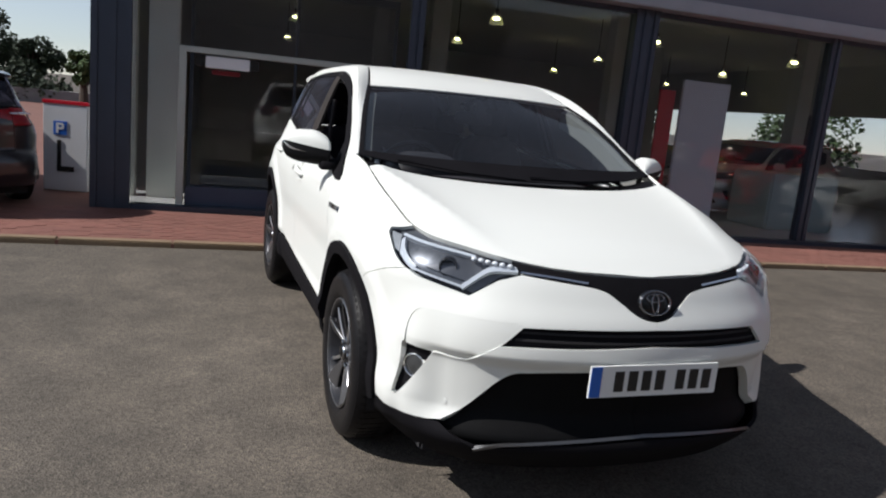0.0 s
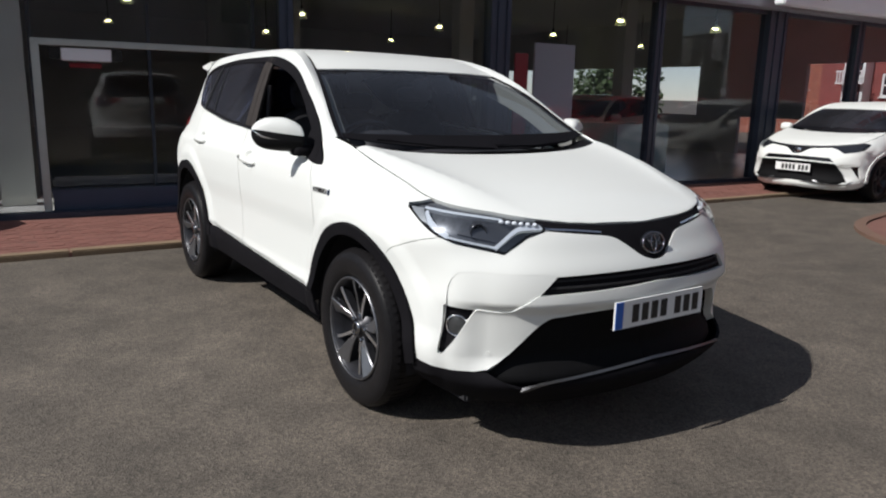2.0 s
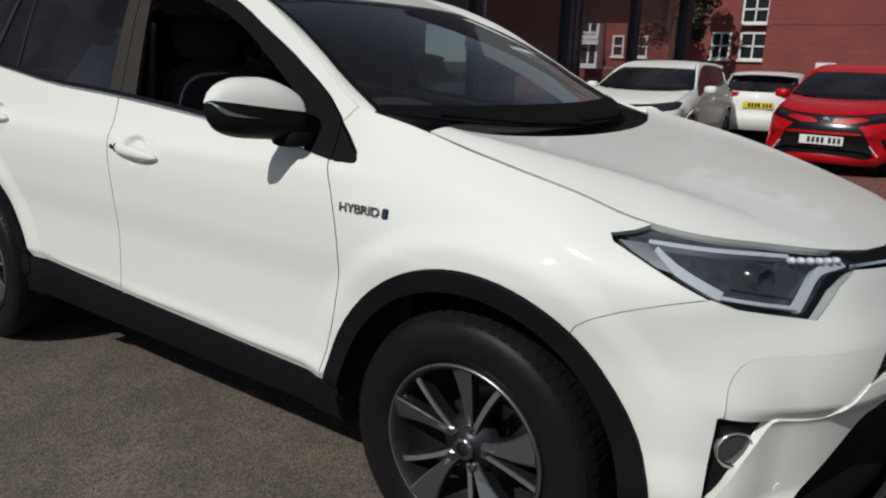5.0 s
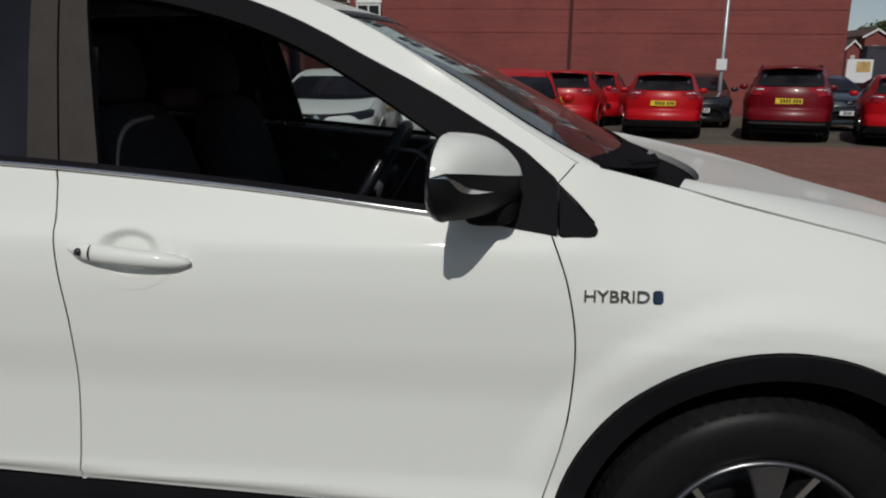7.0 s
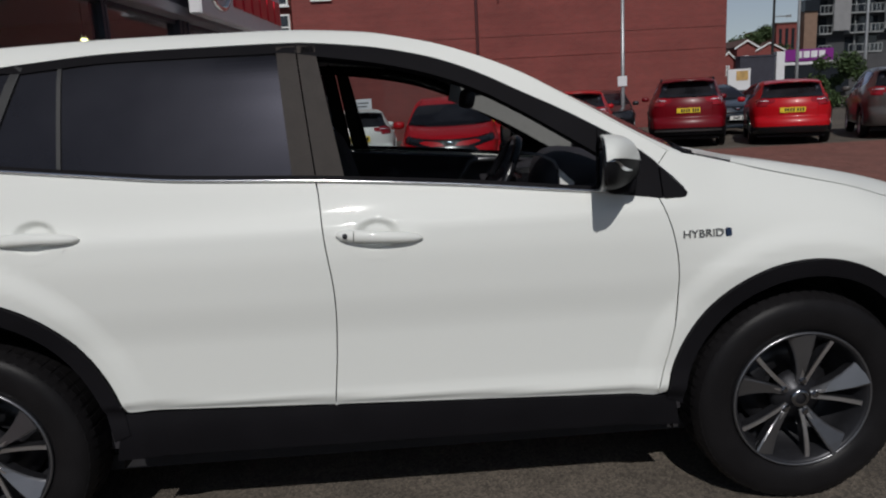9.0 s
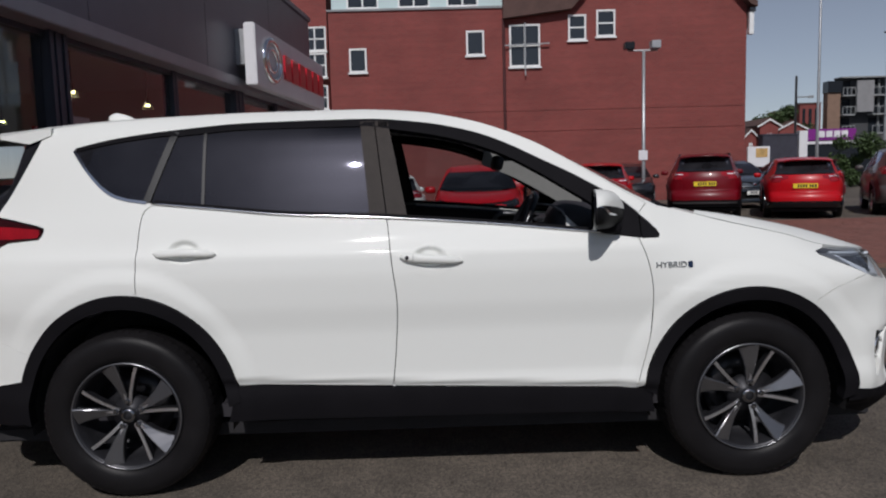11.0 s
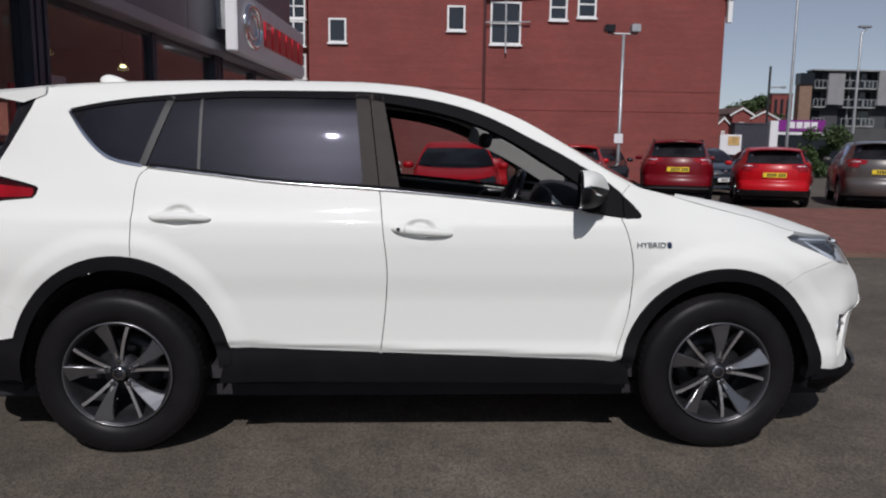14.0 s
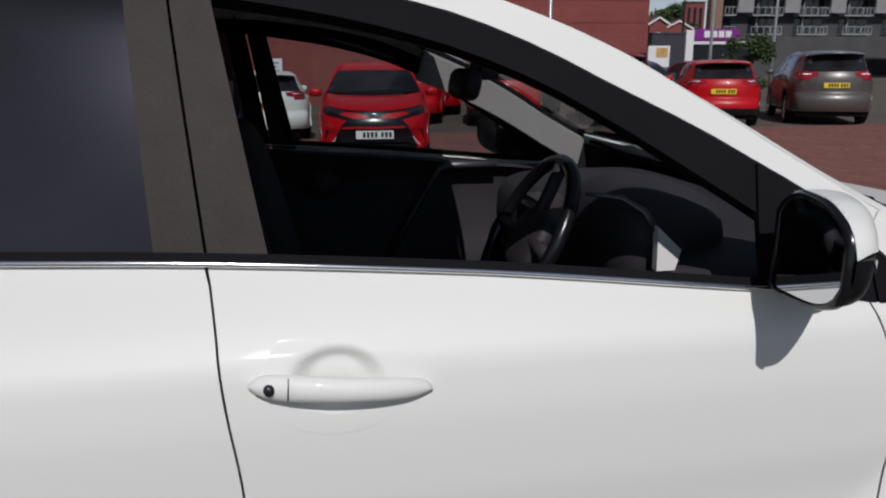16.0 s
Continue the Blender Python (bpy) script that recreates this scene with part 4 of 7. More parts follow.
    bm = boxes((-2.0 * k[0], 1.95 * k[0], -0.72 * k[1], 0.72 * k[1], 0.2 * k[2], 0.27 * k[2]), (-0.86 * k[0], 0.86 * k[0], -0.7 * k[1], 0.7 * k[1], 0.26 * k[2], 0.33 * k[2]), bevel=0.01)
    part("underbody", bm, M_LINER, car)
    # inner side walls under the windows
    both("door_lining", [(-1.9, 0.95), (-1.9, 1.1), (-1.5, 1.2)] + along(lambda x: belt(x) - 0.012, -1.2, 0.9) + [(0.95, 0.9), (0.86, 0.85), (0.86, 0.32), (-0.86, 0.34), (-0.9, 0.95)], M_TRIM, off=-0.05, rim=0.02, step=0.1)
    both("inner_wing", [(0.95, 0.9), (0.95, 1.15), (1.7, 0.95), (2.8, 0.88), (2.8, 0.5), (2.2, 0.45), (1.9, 0.75), (1.6, 0.87)], M_LINER, off=-0.06, rim=0, step=0.1)
    return S, H


# ---- the white SUV ----
def skin_frame(s, z, off=0.0):
    """A frame on the right-hand skin: x along the car, y inwards, z up the panel."""
    p = P(s, z, off)
    u = (P(s + 0.01, z, off) - P(s - 0.01, z, off)).normalized()
    v = (P(s, z + 0.01, off) - P(s, z - 0.01, off)).normalized()
    n = u.cross(v).normalized()
    if n.dot(p - Vector((0, 0, 0.75))) < 0:
        n = -n
    v = n.cross(u)
    m = Matrix((u, -n, v)).transposed().to_4x4()
    m.translation = p
    return m


def flip_y(ob):
    """The same part on the other side."""
    me = ob.data.copy()
    me.transform(ob.matrix_world)
    me.transform(Matrix.Diagonal((1, -1, 1, 1)))
    me.flip_normals()
    other = new(ob.name, me)
    other.parent = ob.parent
    return other


def door_handle(car, x0, x1, z0, z1, key):
    m = skin_frame((x0 + x1) / 2, (z0 + z1) / 2, 0.0)
    length = x1 - x0
    tilt = math.atan2(z1 - z0, length)
    m = m @ Matrix.Rotation(-tilt, 4, "Y")
    bm = bmesh.new()
    rows = []
    for i in range(25):
        t = i / 24
        x = (t - 0.5) * length
        hgt = 0.019 * (1 - abs(2 * t - 1) ** 5) ** 0.5 * (1.0 - 0.25 * t) + 0.002
        out = -0.008 - 0.028 * (math.sin(math.pi * min(max(t, 0.02), 0.98)) ** 0.6)
        rows.append([bm.verts.new((x, out + 0.014 * (1 - math.cos(a)) if True else 0, hgt * math.sin(a) + 0.002)) for a in [2 * math.pi * k / 12 for k in range(12)]])
    for p, q in zip(rows, rows[1:]):
        for k in range(12):
            bm.faces.new((p[k], p[(k + 1) % 12], q[(k + 1) % 12], q[k]))
    bm.faces.new(rows[0])
    bm.faces.new(rows[-1])
    bmesh.ops.recalc_face_normals(bm, faces=bm.faces)
    h = part("door_handle", bm, M_PAINT, car, "", True, m=m)
    obs = [h]
    if key:
        bm = bmesh.new()
        lathe(bm, [(0.0005, -0.024), (0.007, -0.024), (0.0085, -0.018), (0.0085, 0.0)], 16)
        bmesh.ops.translate(bm, verts=bm.verts, vec=(-length / 2 + 0.03, -0.004, 0.001))
        part("key_cylinder", bm, M_DARKALLOY, car, "dark key cylinder", True, m=m)
        bm = bmesh.new()
        lathe(bm, [(0.0005, -0.0006), (0.0172, -0.0006), (0.0172, 0.0006), (0.0005, 0.0006)], 20)
        bmesh.ops.rotate(bm, verts=bm.verts, matrix=Matrix.Rotation(radians(90), 3, "Z"))
        bmesh.ops.translate(bm, verts=bm.verts, vec=(-length / 2 + 0.056, -0.0175, 0.002))
        part("cap_joint", bm, M_BAR, car, "fine dark joint", m=m)
    return obs


def mirror_unit(car):
    """Door mirror: a housing lofted from the door outwards, white above and black below its seam."""
    front = spline([(0, 0.786), (0.2, 0.768), (0.4, 0.745), (0.6, 0.717), (0.8, 0.686), (1.0, 0.648)])
    top = spline([(0, 1.226), (0.15, 1.25), (0.35, 1.264), (0.6, 1.262), (0.85, 1.243), (1.0, 1.212)])
    bot = spline([(0, 1.092), (0.3, 1.097), (0.6, 1.104), (0.85, 1.122), (1.0, 1.156)])
    seam = spline([(0, 1.176), (0.4, 1.187), (0.8, 1.200), (1.0, 1.206)])

    def rear(t):
        return 0.653 - 0.034 * t

    def at(t, a, grow=0.0):
        end = 1.0
        if t > 0.93:
            end = math.sqrt(max(1 - ((t - 0.93) / 0.07) ** 2 * 0.75, 0.0))
        if t < 0.06:
            end = math.sqrt(max(1 - ((0.06 - t) / 0.06) ** 2 * 0.6, 0.0))
        h, l = (top(t) - bot(t)) * end / 2 + grow, (front(t) - rear(t)) * end + grow
        zc = (top(t) + bot(t)) / 2
        return Vector((rear(t) + 0.004 + l * abs(math.sin(a)) ** 0.66, -0.88 - 0.22 * t - grow * 0.3, zc + h * math.copysign(abs(math.cos(a)) ** 0.8, math.cos(a))))

    def seam_angle(t):
        lo, hi = 0.02, math.pi - 0.02
        for _ in range(30):
            mid = (lo + hi) / 2
            lo, hi = (mid, hi) if at(t, mid).z > seam(t) else (lo, mid)
        return lo

    def band(t0, t1, a0, a1, grow, nt=32, na=14, ends=False):
        bm = bmesh.new()
        rows = []
        for i in range(nt + 1):
            t = t0 + (t1 - t0) * i / nt
            p, q = a0(t), a1(t)
            rows.append([bm.verts.new(at(t, p + (q - p) * j / na, grow)) for j in range(na + 1)])
        for p, q in zip(rows, rows[1:]):
            for j in range(na):
                bm.faces.new((p[j], q[j], q[j + 1], p[j + 1]))
        if ends:
            bm.faces.new(rows[0])
            bm.faces.new(rows[-1][::-1])
        bmesh.ops.recalc_face_normals(bm, faces=bm.faces)
        return bm
    low = lambda t: seam_angle(t) + 0.26
    strip = band(0.5, 1.0, low, lambda t: low(t) + 0.16 * smooth(0.5, 0.95, t), 0.0, 20, 4)
    end = [at(1.0, low(1.0)), at(1.0, low(1.0) + 0.16)]
    strip.faces.new([strip.verts.new(p + Vector((dx, -0.0015, 0))) for p, dx in zip(end + end[::-1], (0, 0, rear(1.0) + 0.012 - end[1].x, rear(1.0) + 0.012 - end[0].x))])
    obs = [part("mirror_cap", band(0, 1, lambda t: 0.0, seam_angle, 0.0, ends=True), M_PAINT, car, "white upper cap", True),
           part("mirror_base", band(0, 1, lambda t: seam_angle(t) - 0.02, lambda t: math.pi, -0.003, ends=True), M_SHELL, car, "black lower shell", True),
           part("indicator_strip", strip, M_REFLECTOR, car, "clear indicator strip", True)]
    bm = bmesh.new()
    ring = [at(0.03 + 0.94 * i / 14, 0.0) for i in range(15)] + [at(0.97 - 0.94 * i / 14, math.pi) for i in range(15)]
    mid = sum(ring, Vector((0, 0, 0))) / len(ring)
    loops = []
    for f, dx in ((1.0, 0.008), (0.995, 0.002), (0.93, -0.006), (0.88, -0.002)):
        loops.append([bm.verts.new(Vector((p.x - 0.004 + dx, mid.y + (p.y - mid.y) * f, mid.z + (p.z - mid.z) * f))) for p in ring])
    for p, q in zip(loops, loops[1:]):
        for j in range(len(ring)):
            bm.faces.new((p[j], p[(j + 1) % len(ring)], q[(j + 1) % len(ring)], q[j]))
    bmesh.ops.recalc_face_normals(bm, faces=bm.faces)
    obs.append(part("mirror_surround", bm, M_GLOSSBLACK, car, "black surround", True))
    bm = bmesh.new()
    bm.faces.new([bm.verts.new(Vector((p.x - 0.005, mid.y + (p.y - mid.y) * 0.89, mid.z + (p.z - mid.z) * 0.89))) for p in ring])
    ext = bmesh.ops.extrude_face_region(bm, geom=bm.faces[:])
    bmesh.ops.translate(bm, verts=[v for v in ext["geom"] if isinstance(v, bmesh.types.BMVert)], vec=(0.006, 0, 0))
    bmesh.ops.recalc_face_normals(bm, faces=bm.faces)
    obs.append(part("mirror_glass", bm, M_MIRROR, car, "mirror glass"))
    bm = bmesh.new()
    superell(bm, (0.728, -0.885, 1.108), (0.048, 0.045, 0.028), 0.6, 0.5, 12, 24, warp=lambda p: Vector((p.x + p.y * 0.3, p.y, p.z + p.y * 0.1)))
    obs.append(part("mirror_arm", bm, M_CLAD, car, "", True))
    for o in obs:
        flip_y(o)


def front_seat(car, y):
    bm = bmesh.new()
    superell(bm, (0.12, y, 0.62), (0.27, 0.25, 0.10), 0.5, 0.5, 12, 24)
    part("seat_cushion", bm, M_FABRIC, car, "", True)
    bm = bmesh.new()
    superell(bm, (0, 0, 0), (0.085, 0.245, 0.34), 0.55, 0.55, 16, 24)
    part("seat_back", bm, M_FABRIC, car, "", True, m=pose(-0.22, y, 0.95, 0, -14, 0))
    bm = bmesh.new()
    superell(bm, (0, 0, 0), (0.055, 0.135, 0.095), 0.6, 0.6, 12, 20)
    part("headrest", bm, M_FABRIC, car, "", True, m=pose(-0.325, y, 1.37, 0, -10, 0))


def hero_car():
    car = empty("sport_utility_vehicle", "white five-door sport utility vehicle with black sills, on asphalt", "car")
    BOWLS.extend([(-0.03, 1.003, 0.03), (-1.055, 1.05, 0.03)])
    shell(car, M_PAINT, step=0.02, hero=True)
    for bs, bz, deep in list(BOWLS):
        BOWLS[:] = [(bs, bz, 0.02)]
        for mir in (False, True):
            patch("handle_bowl", P, arc(bs, bz, 0.108, 0.083, 0, 354, 59), M_PAINT, car, step=0.006, off=0.0006, rim=0, mirror=mir)
    BOWLS.clear()
    for x in (1.325, -1.33):
        wheel(car, x, -0.795, turn=12 if x > 0 else -2.5)
        wheel(car, x, 0.795, side=1)
    # chrome strip along the belt
    for mir in (False, True):
        bm = bmesh.new()
        tube(bm, [(p.x, -p.y if mir else p.y, p.z) for p in (P(-1.2 + 0.05 * i, belt(-1.2 + 0.05 * i) + 0.002, 0.006) for i in range(40))], 0.0048, 8)
        part("belt_moulding", bm, M_CHROME, car, "chrome strip", True)
        patch("belt_seal", P, stroke(along(lambda x: belt(x) + 0.011, -1.19, 0.75, 30), 0.012), M_CLAD, car, step=0.1, off=0.004, rim=0.012, mirror=mir)
        patch("quarter_moulding", P, stroke(QWIN, 0.012), M_CHROME, car, step=0.1, off=0.004, rim=0.012, mirror=mir)
        patch("quarter_bar", P, stroke([(-1.225, 1.262), (-1.125, 1.56)], 0.030), M_BAR, car, step=0.1, off=-0.002, rim=0.014, mirror=mir)
        patch("glass_divider", P, stroke([(-0.985, 1.228), (-0.995, 1.556)], 0.013), M_BAR, car, step=0.1, off=-0.004, rim=0.014, mirror=mir)
        # daylight strips of the headlamp
        for run, wide, deep in (([(1.752, 0.941), (1.81, 0.908), (1.905, 0.866)], 0.019, -0.012), ([(1.735, 0.957), (1.88, 0.948), (2.0, 0.94), (2.12, 0.931)], 0.007, -0.010),
                                ([(1.905, 0.864), (2.0, 0.849), (2.105, 0.834)], 0.007, -0.012), ([(2.105, 0.832), (2.145, 0.862), (2.185, 0.889), (2.23, 0.903), (2.33, 0.908)], 0.016, -0.010)):
            patch("light_guide", P, stroke(crv(run, 5), wide), M_DRL, car, step=0.1, off=deep, rim=0.02, mirror=mir, label="pale light strip")
        patch("lamp_divider", P, [(1.93, 0.876), (2.08, 0.918), (2.14, 0.918), (2.17, 0.885), (2.11, 0.848)], M_GUNMETAL, car, step=0.05, off=-0.03, rim=0.01, mirror=mir)
        patch("outer_reflector", P, [(1.668, 0.957), (1.735, 0.954), (1.80, 0.905), (1.765, 0.912), (1.70, 0.94)], M_STEEL, car, step=0.05, off=-0.006, rim=0.01, mirror=mir)
        for i in range(6):
            c = P(2.12 + 0.035 * i, 0.924 - 0.0015 * i, -0.006)
            bm = bmesh.new()
            superell(bm, (c.x, c.y if not mir else -c.y, c.z), (0.011, 0.011, 0.008), 1, 1, 6, 10)
            part("lamp_bead", bm, M_DRL, car, "", True)
    for y, x, z, r in ((-0.672, 1.93, 0.885, 0.03),):
        m = look((x, y, z), (x + 1, y - 0.45, z)) @ Matrix.Rotation(radians(90), 4, "X")
        bm = bmesh.new()
        lathe(bm, [(0.0005, 0.012), (r * 0.6, 0.008), (r * 0.9, -0.006), (r, -0.012), (r * 1.1, -0.012), (r * 1.1, 0.05)], 28)
        flip_y(part("projector_lens", bm, M_BULB, car, "dark projector lens", True, m=m))
    bm = bmesh.new()
    tube(bm, [(-1.7, -0.42, 0.27), (-2.0, -0.45, 0.275), (-2.14, -0.46, 0.262)], [0.025, 0.028, 0.03], 12)
    part("exhaust_pipe", bm, M_DARKALLOY, car, "dark exhaust tailpipe", True)
    # fog lamp
    fm = skin_frame(1.944, 0.531, -0.018)
    bm = bmesh.new()
    lathe(bm, [(0.038, -0.002), (0.0395, -0.007), (0.0425, -0.007), (0.044, 0.0), (0.044, 0.02)], 36)
    flip_y(part("fog_lamp_ring", bm, M_CHROME, car, "chrome ring", True, m=fm))
    bm = bmesh.new()
    lathe(bm, [(0.0005, -0.006), (0.022, -0.004), (0.038, 0.0)], 28)
    flip_y(part("fog_lamp_lens", bm, M_FOG, car, "", True, m=fm))
    # silver lip, grille bar and slats
    for mir in (False, True):
        patch("skid_strip", P, stroke(crv([(2.238, 0.288), (2.29, 0.313), (2.345, 0.329), (2.5, 0.345), (2.704, 0.358), (2.872, 0.364)], 5), 0.010), M_SILVER, car, step=0.08, off=0.010, rim=0.014, mirror=mir, label="silver lip")
        patch("grille_bar", P, stroke(crv([(2.34, 0.904), (2.47, 0.897), (2.60, 0.886)], 5), 0.006), M_CHROME, car, step=0.08, off=0.002, rim=0.008, mirror=mir)
        for z in (0.695, 0.72):
            patch("grille_slat", P, stroke([(2.34, z), (2.872, z + 0.004)], 0.008), M_LINER, car, step=0.08, off=-0.012, rim=0.01, mirror=mir)
        patch("sensor_button", P, [(2.10 + 0.011 * math.cos(a), 0.425 + 0.011 * math.sin(a)) for a in [2 * math.pi * i / 14 for i in range(14)]], M_PAINT, car, step=0.1, off=0.002, rim=0.004, mirror=mir)
    # emblem: plain oval rings
    em = pose(2.203, 0, 0.832, -14, 0, 90)
    bm = bmesh.new()
    superell(bm, (0, 0, 0), (0.067, 0.008, 0.047), 0.9, 0.9, 12, 32)
    emb = part("emblem", bm, M_GLOSSBLACK, car, "dark oval badge with chrome rings", True, m=em)
    bm = bmesh.new()
    ring = lambda rx, rz, cx=0, cz=0: [(cx + rx * math.cos(a), -0.009, cz + rz * math.sin(a)) for a in [2 * math.pi * i / 32 for i in range(32)]]
    tube(bm, ring(0.062, 0.042), 0.004, 6, True)
    tube(bm, ring(0.036, 0.014, 0, 0.018), 0.003, 6, True)
    tube(bm, ring(0.014, 0.034, 0, -0.003), 0.003, 6, True)
    rg = part("emblem_ring", bm, M_DARKCHROME, None, "", True)
    rg.matrix_world = em
    rg.parent = car
    number_plate(car, pose(2.272, 0, 0.577, 0, 0, 90))
    # badge on the wing
    fc = bpy.data.curves.new("model_badge", "FONT")
    fc.body, fc.size, fc.extrude, fc.align_x, fc.align_y = "HYBRID", 0.034, 0.003, "LEFT", "CENTER"
    fc.space_character = 0.98
    fc.materials.append(M_DARKCHROME)
    for side in (-1, 1):
        b = new("model_badge", fc)
        m = skin_frame(0.913, 0.939, 0.002)
        b.matrix_world = m @ pose(0, 0, 0, 90, 0, 0) @ Matrix.Diagonal((1.15, 1, 1, 1))
        if side > 0:
            m = skin_frame(1.07, 0.939, 0.002)
            q = Matrix.Diagonal((1, -1, 1, 1)) @ m
            b.matrix_world = Matrix((-Vector(q.col[0][:3]), Vector(q.col[1][:3]), Vector(q.col[2][:3]))).transposed().to_4x4()
            b.matrix_world = Matrix.Translation(q.translation) @ b.matrix_world @ pose(0, 0, 0, 90, 0, 0)
        b.parent = car
        tagged(b, "chrome lettering")
    bm = boxes((0.0, 0.021, -0.004, 0.002, -0.013, 0.015), bevel=0.003)
    part("badge_tag", bm, M_TAG, car, "dark blue badge tag", m=skin_frame(1.053, 0.937, 0.0))
    for spec in ((-0.155, 0.108, 1.002, 0.98, True), (-1.175, -0.915, 1.04, 1.034, False)):
        for o in door_handle(car, *spec):
            flip_y(o)
    mirror_unit(car)
    # antenna fin, wipers, sensor at the screen's head
    bm = bmesh.new()
    superell(bm, (0, 0, 0.015), (0.075, 0.022, 0.045), 1.2, 1.0, 12, 20, warp=lambda p: Vector((p.x - p.z * 0.8, p.y * (1 - max(p.z, 0) * 8), p.z)))
    part("antenna_fin", bm, M_PAINT, car, "", True, m=pose(-1.62, 0, 1.645))
    for y0, y1 in ((-0.62, -0.05), (-0.02, 0.5)):
        bm = bmesh.new()
        tube(bm, [screen(0.0, y1 / 0.78, 0.006), screen(0.01, (y0 + y1) / 1.56, 0.006), screen(0.02, y0 / 0.78, 0.006)], [0.007, 0.006, 0.005], 6)
        tube(bm, [screen(0.012, y1 / 0.78 - 0.05, 0.004), screen(0.035, y0 / 0.8, 0.004)], 0.004, 6)
        part("wiper", bm, M_CLAD, car)
    bm = bmesh.new()
    superell(bm, (0, 0, 0), (0.03, 0.115, 0.04), 0.6, 0.6, 10, 20)
    part("rear_view_mirror", bm, M_TRIM, car, "", True, m=pose(0.34, 0, 1.39, 0, 12, 0))
    part("mirror_stalk", boxes((0.36, 0.44, -0.04, 0.04, 1.40, 1.478), bevel=0.015), M_TRIM, car)
    # cabin
    bm = bmesh.new()
    superell(bm, (0.86, 0, 0.93), (0.30, 0.74, 0.17), 0.55, 0.35, 16, 36)
    part("dashboard", bm, M_TRIM, car, "dark moulded dashboard", True)
    bm = bmesh.new()
    superell(bm, (0, 0, 0), (0.13, 0.21, 0.125), 0.7, 0.6, 14, 28)
    part("instrument_hood", bm, M_TRIM, car, "", True, m=pose(0.67, -0.37, 1.07, 0, 8, 0))
    part("screen_console", boxes((0.50, 0.66, -0.14, 0.14, 0.72, 1.08), bevel=0.02), M_GLOSSBLACK, car, m=pose(0.02, 0, 0, 0, 0, 0))
    part("centre_console", boxes((-0.15, 0.62, -0.12, 0.12, 0.35, 0.72), bevel=0.03), M_TRIM, car)
    wm = pose(0.40, -0.37, 1.07, 0, -62, 0)
    bm = bmesh.new()
    tube(bm, [(0.185 * math.cos(a), 0.185 * math.sin(a), 0) for a in [2 * math.pi * i / 40 for i in range(40)]], 0.0155, 10, True)
    part("steering_wheel", bm, M_GLOSSBLACK, car, "black leather steering wheel", True, m=wm)
    bm = bmesh.new()
    superell(bm, (0, 0, -0.015), (0.075, 0.085, 0.025), 0.6, 0.6, 10, 20)
    for a in (0, 180, 270 - 90 + 90):
        tube(bm, [(0, 0, -0.01), (0.175 * math.cos(radians(a + 90)), 0.175 * math.sin(radians(a + 90)), 0)], 0.016, 6)
    part("steering_hub", bm, M_TRIM, car, "", True, m=wm)
    for y in (-0.37, 0.37):
        front_seat(car, y)
    bm = bmesh.new()
    superell(bm, (-0.72, 0, 0.60), (0.27, 0.66, 0.11), 0.5, 0.4, 12, 28)
    part("rear_cushion", bm, M_FABRIC, car, "", True)
    bm = bmesh.new()
    superell(bm, (0, 0, 0), (0.09, 0.66, 0.34), 0.5, 0.4, 14, 28)
    part("rear_backrest", bm, M_FABRIC, car, "", True, m=pose(-1.08, 0, 0.93, 0, -18, 0))
    for y in (-0.42, 0.0, 0.42):
        bm = bmesh.new()
        superell(bm, (0, 0, 0), (0.05, 0.125, 0.08), 0.6, 0.6, 10, 18)
        part("rear_headrest", bm, M_FABRIC, car, "", True, m=pose(-1.2, y, 1.31, 0, -12, 0))
    part("cabin_floor", boxes((-1.9, 1.0, -0.76, 0.76, 0.30, 0.36)), M_TRIM, car)
    part("bulkhead", boxes((0.98, 1.02, -0.72, 0.72, 0.34, 1.02)), M_LINER, car)
    part("radiator_panel", boxes((1.9, 1.93, -0.6, 0.6, 0.3, 0.85)), M_LINER, car)
    patch("headliner", roof, [(0.03, -0.96), (0.86, -0.96), (0.86, 0.96), (0.03, 0.96)], mat("headliner_cloth", (0.42, 0.41, 0.39), 0.9, vary=0.05, scale=20), car, step=0.08, off=-0.028, rim=0, core=(0, 0, -3))
    pale = mat("pillar_cloth", (0.22, 0.22, 0.21), 0.9, vary=0.06, scale=20)
    for side in (-1, 1):
        bm = bmesh.new()
        rows = []
        drop = 0.10 if side > 0 else 0.05
        for i in range(13):
            a = screen(0.02 + 0.95 * i / 12, side * 0.965, -0.02)
            y = -math.copysign(1.0, a.y)
            rows.append([bm.verts.new(a + Vector(d)) for d in ((0, 0, 0), (0.0, 0.035 * y, -0.012), (-0.02, 0.03 * y, -drop), (-0.02, -0.01 * y, -drop))])
        for p, q in zip(rows, rows[1:]):
            for j in range(4):
                bm.faces.new((p[j], p[(j + 1) % 4], q[(j + 1) % 4], q[j]))
        bmesh.ops.recalc_face_normals(bm, faces=bm.faces)
        part("pillar_lining", bm, pale, car, "pale cloth pillar lining")
    for side in (-1, 1):
        bm = bmesh.new()
        tube(bm, [(x, side * y, z) for x, y, z in ((0.22, 0.80, 0.74), (0.285, 0.80, 0.86), (0.36, 0.79, 0.99), (0.405, 0.785, 1.062), (0.44, 0.782, 1.074), (0.62, 0.78, 1.074))], 0.014, 8)
        part("door_pull", bm, M_SILVER, car, "dull silver door pull", True)
    bm = bmesh.new()
    tube(bm, [(0.47, -0.55, 1.195), (0.54, -0.56, 1.185), (0.58, -0.58, 1.16), (0.596, -0.6, 1.125)], [0.004, 0.006, 0.007, 0.008], 8)
    part("dash_trim", bm, M_SILVER, car, "curved silver dashboard trim", True)
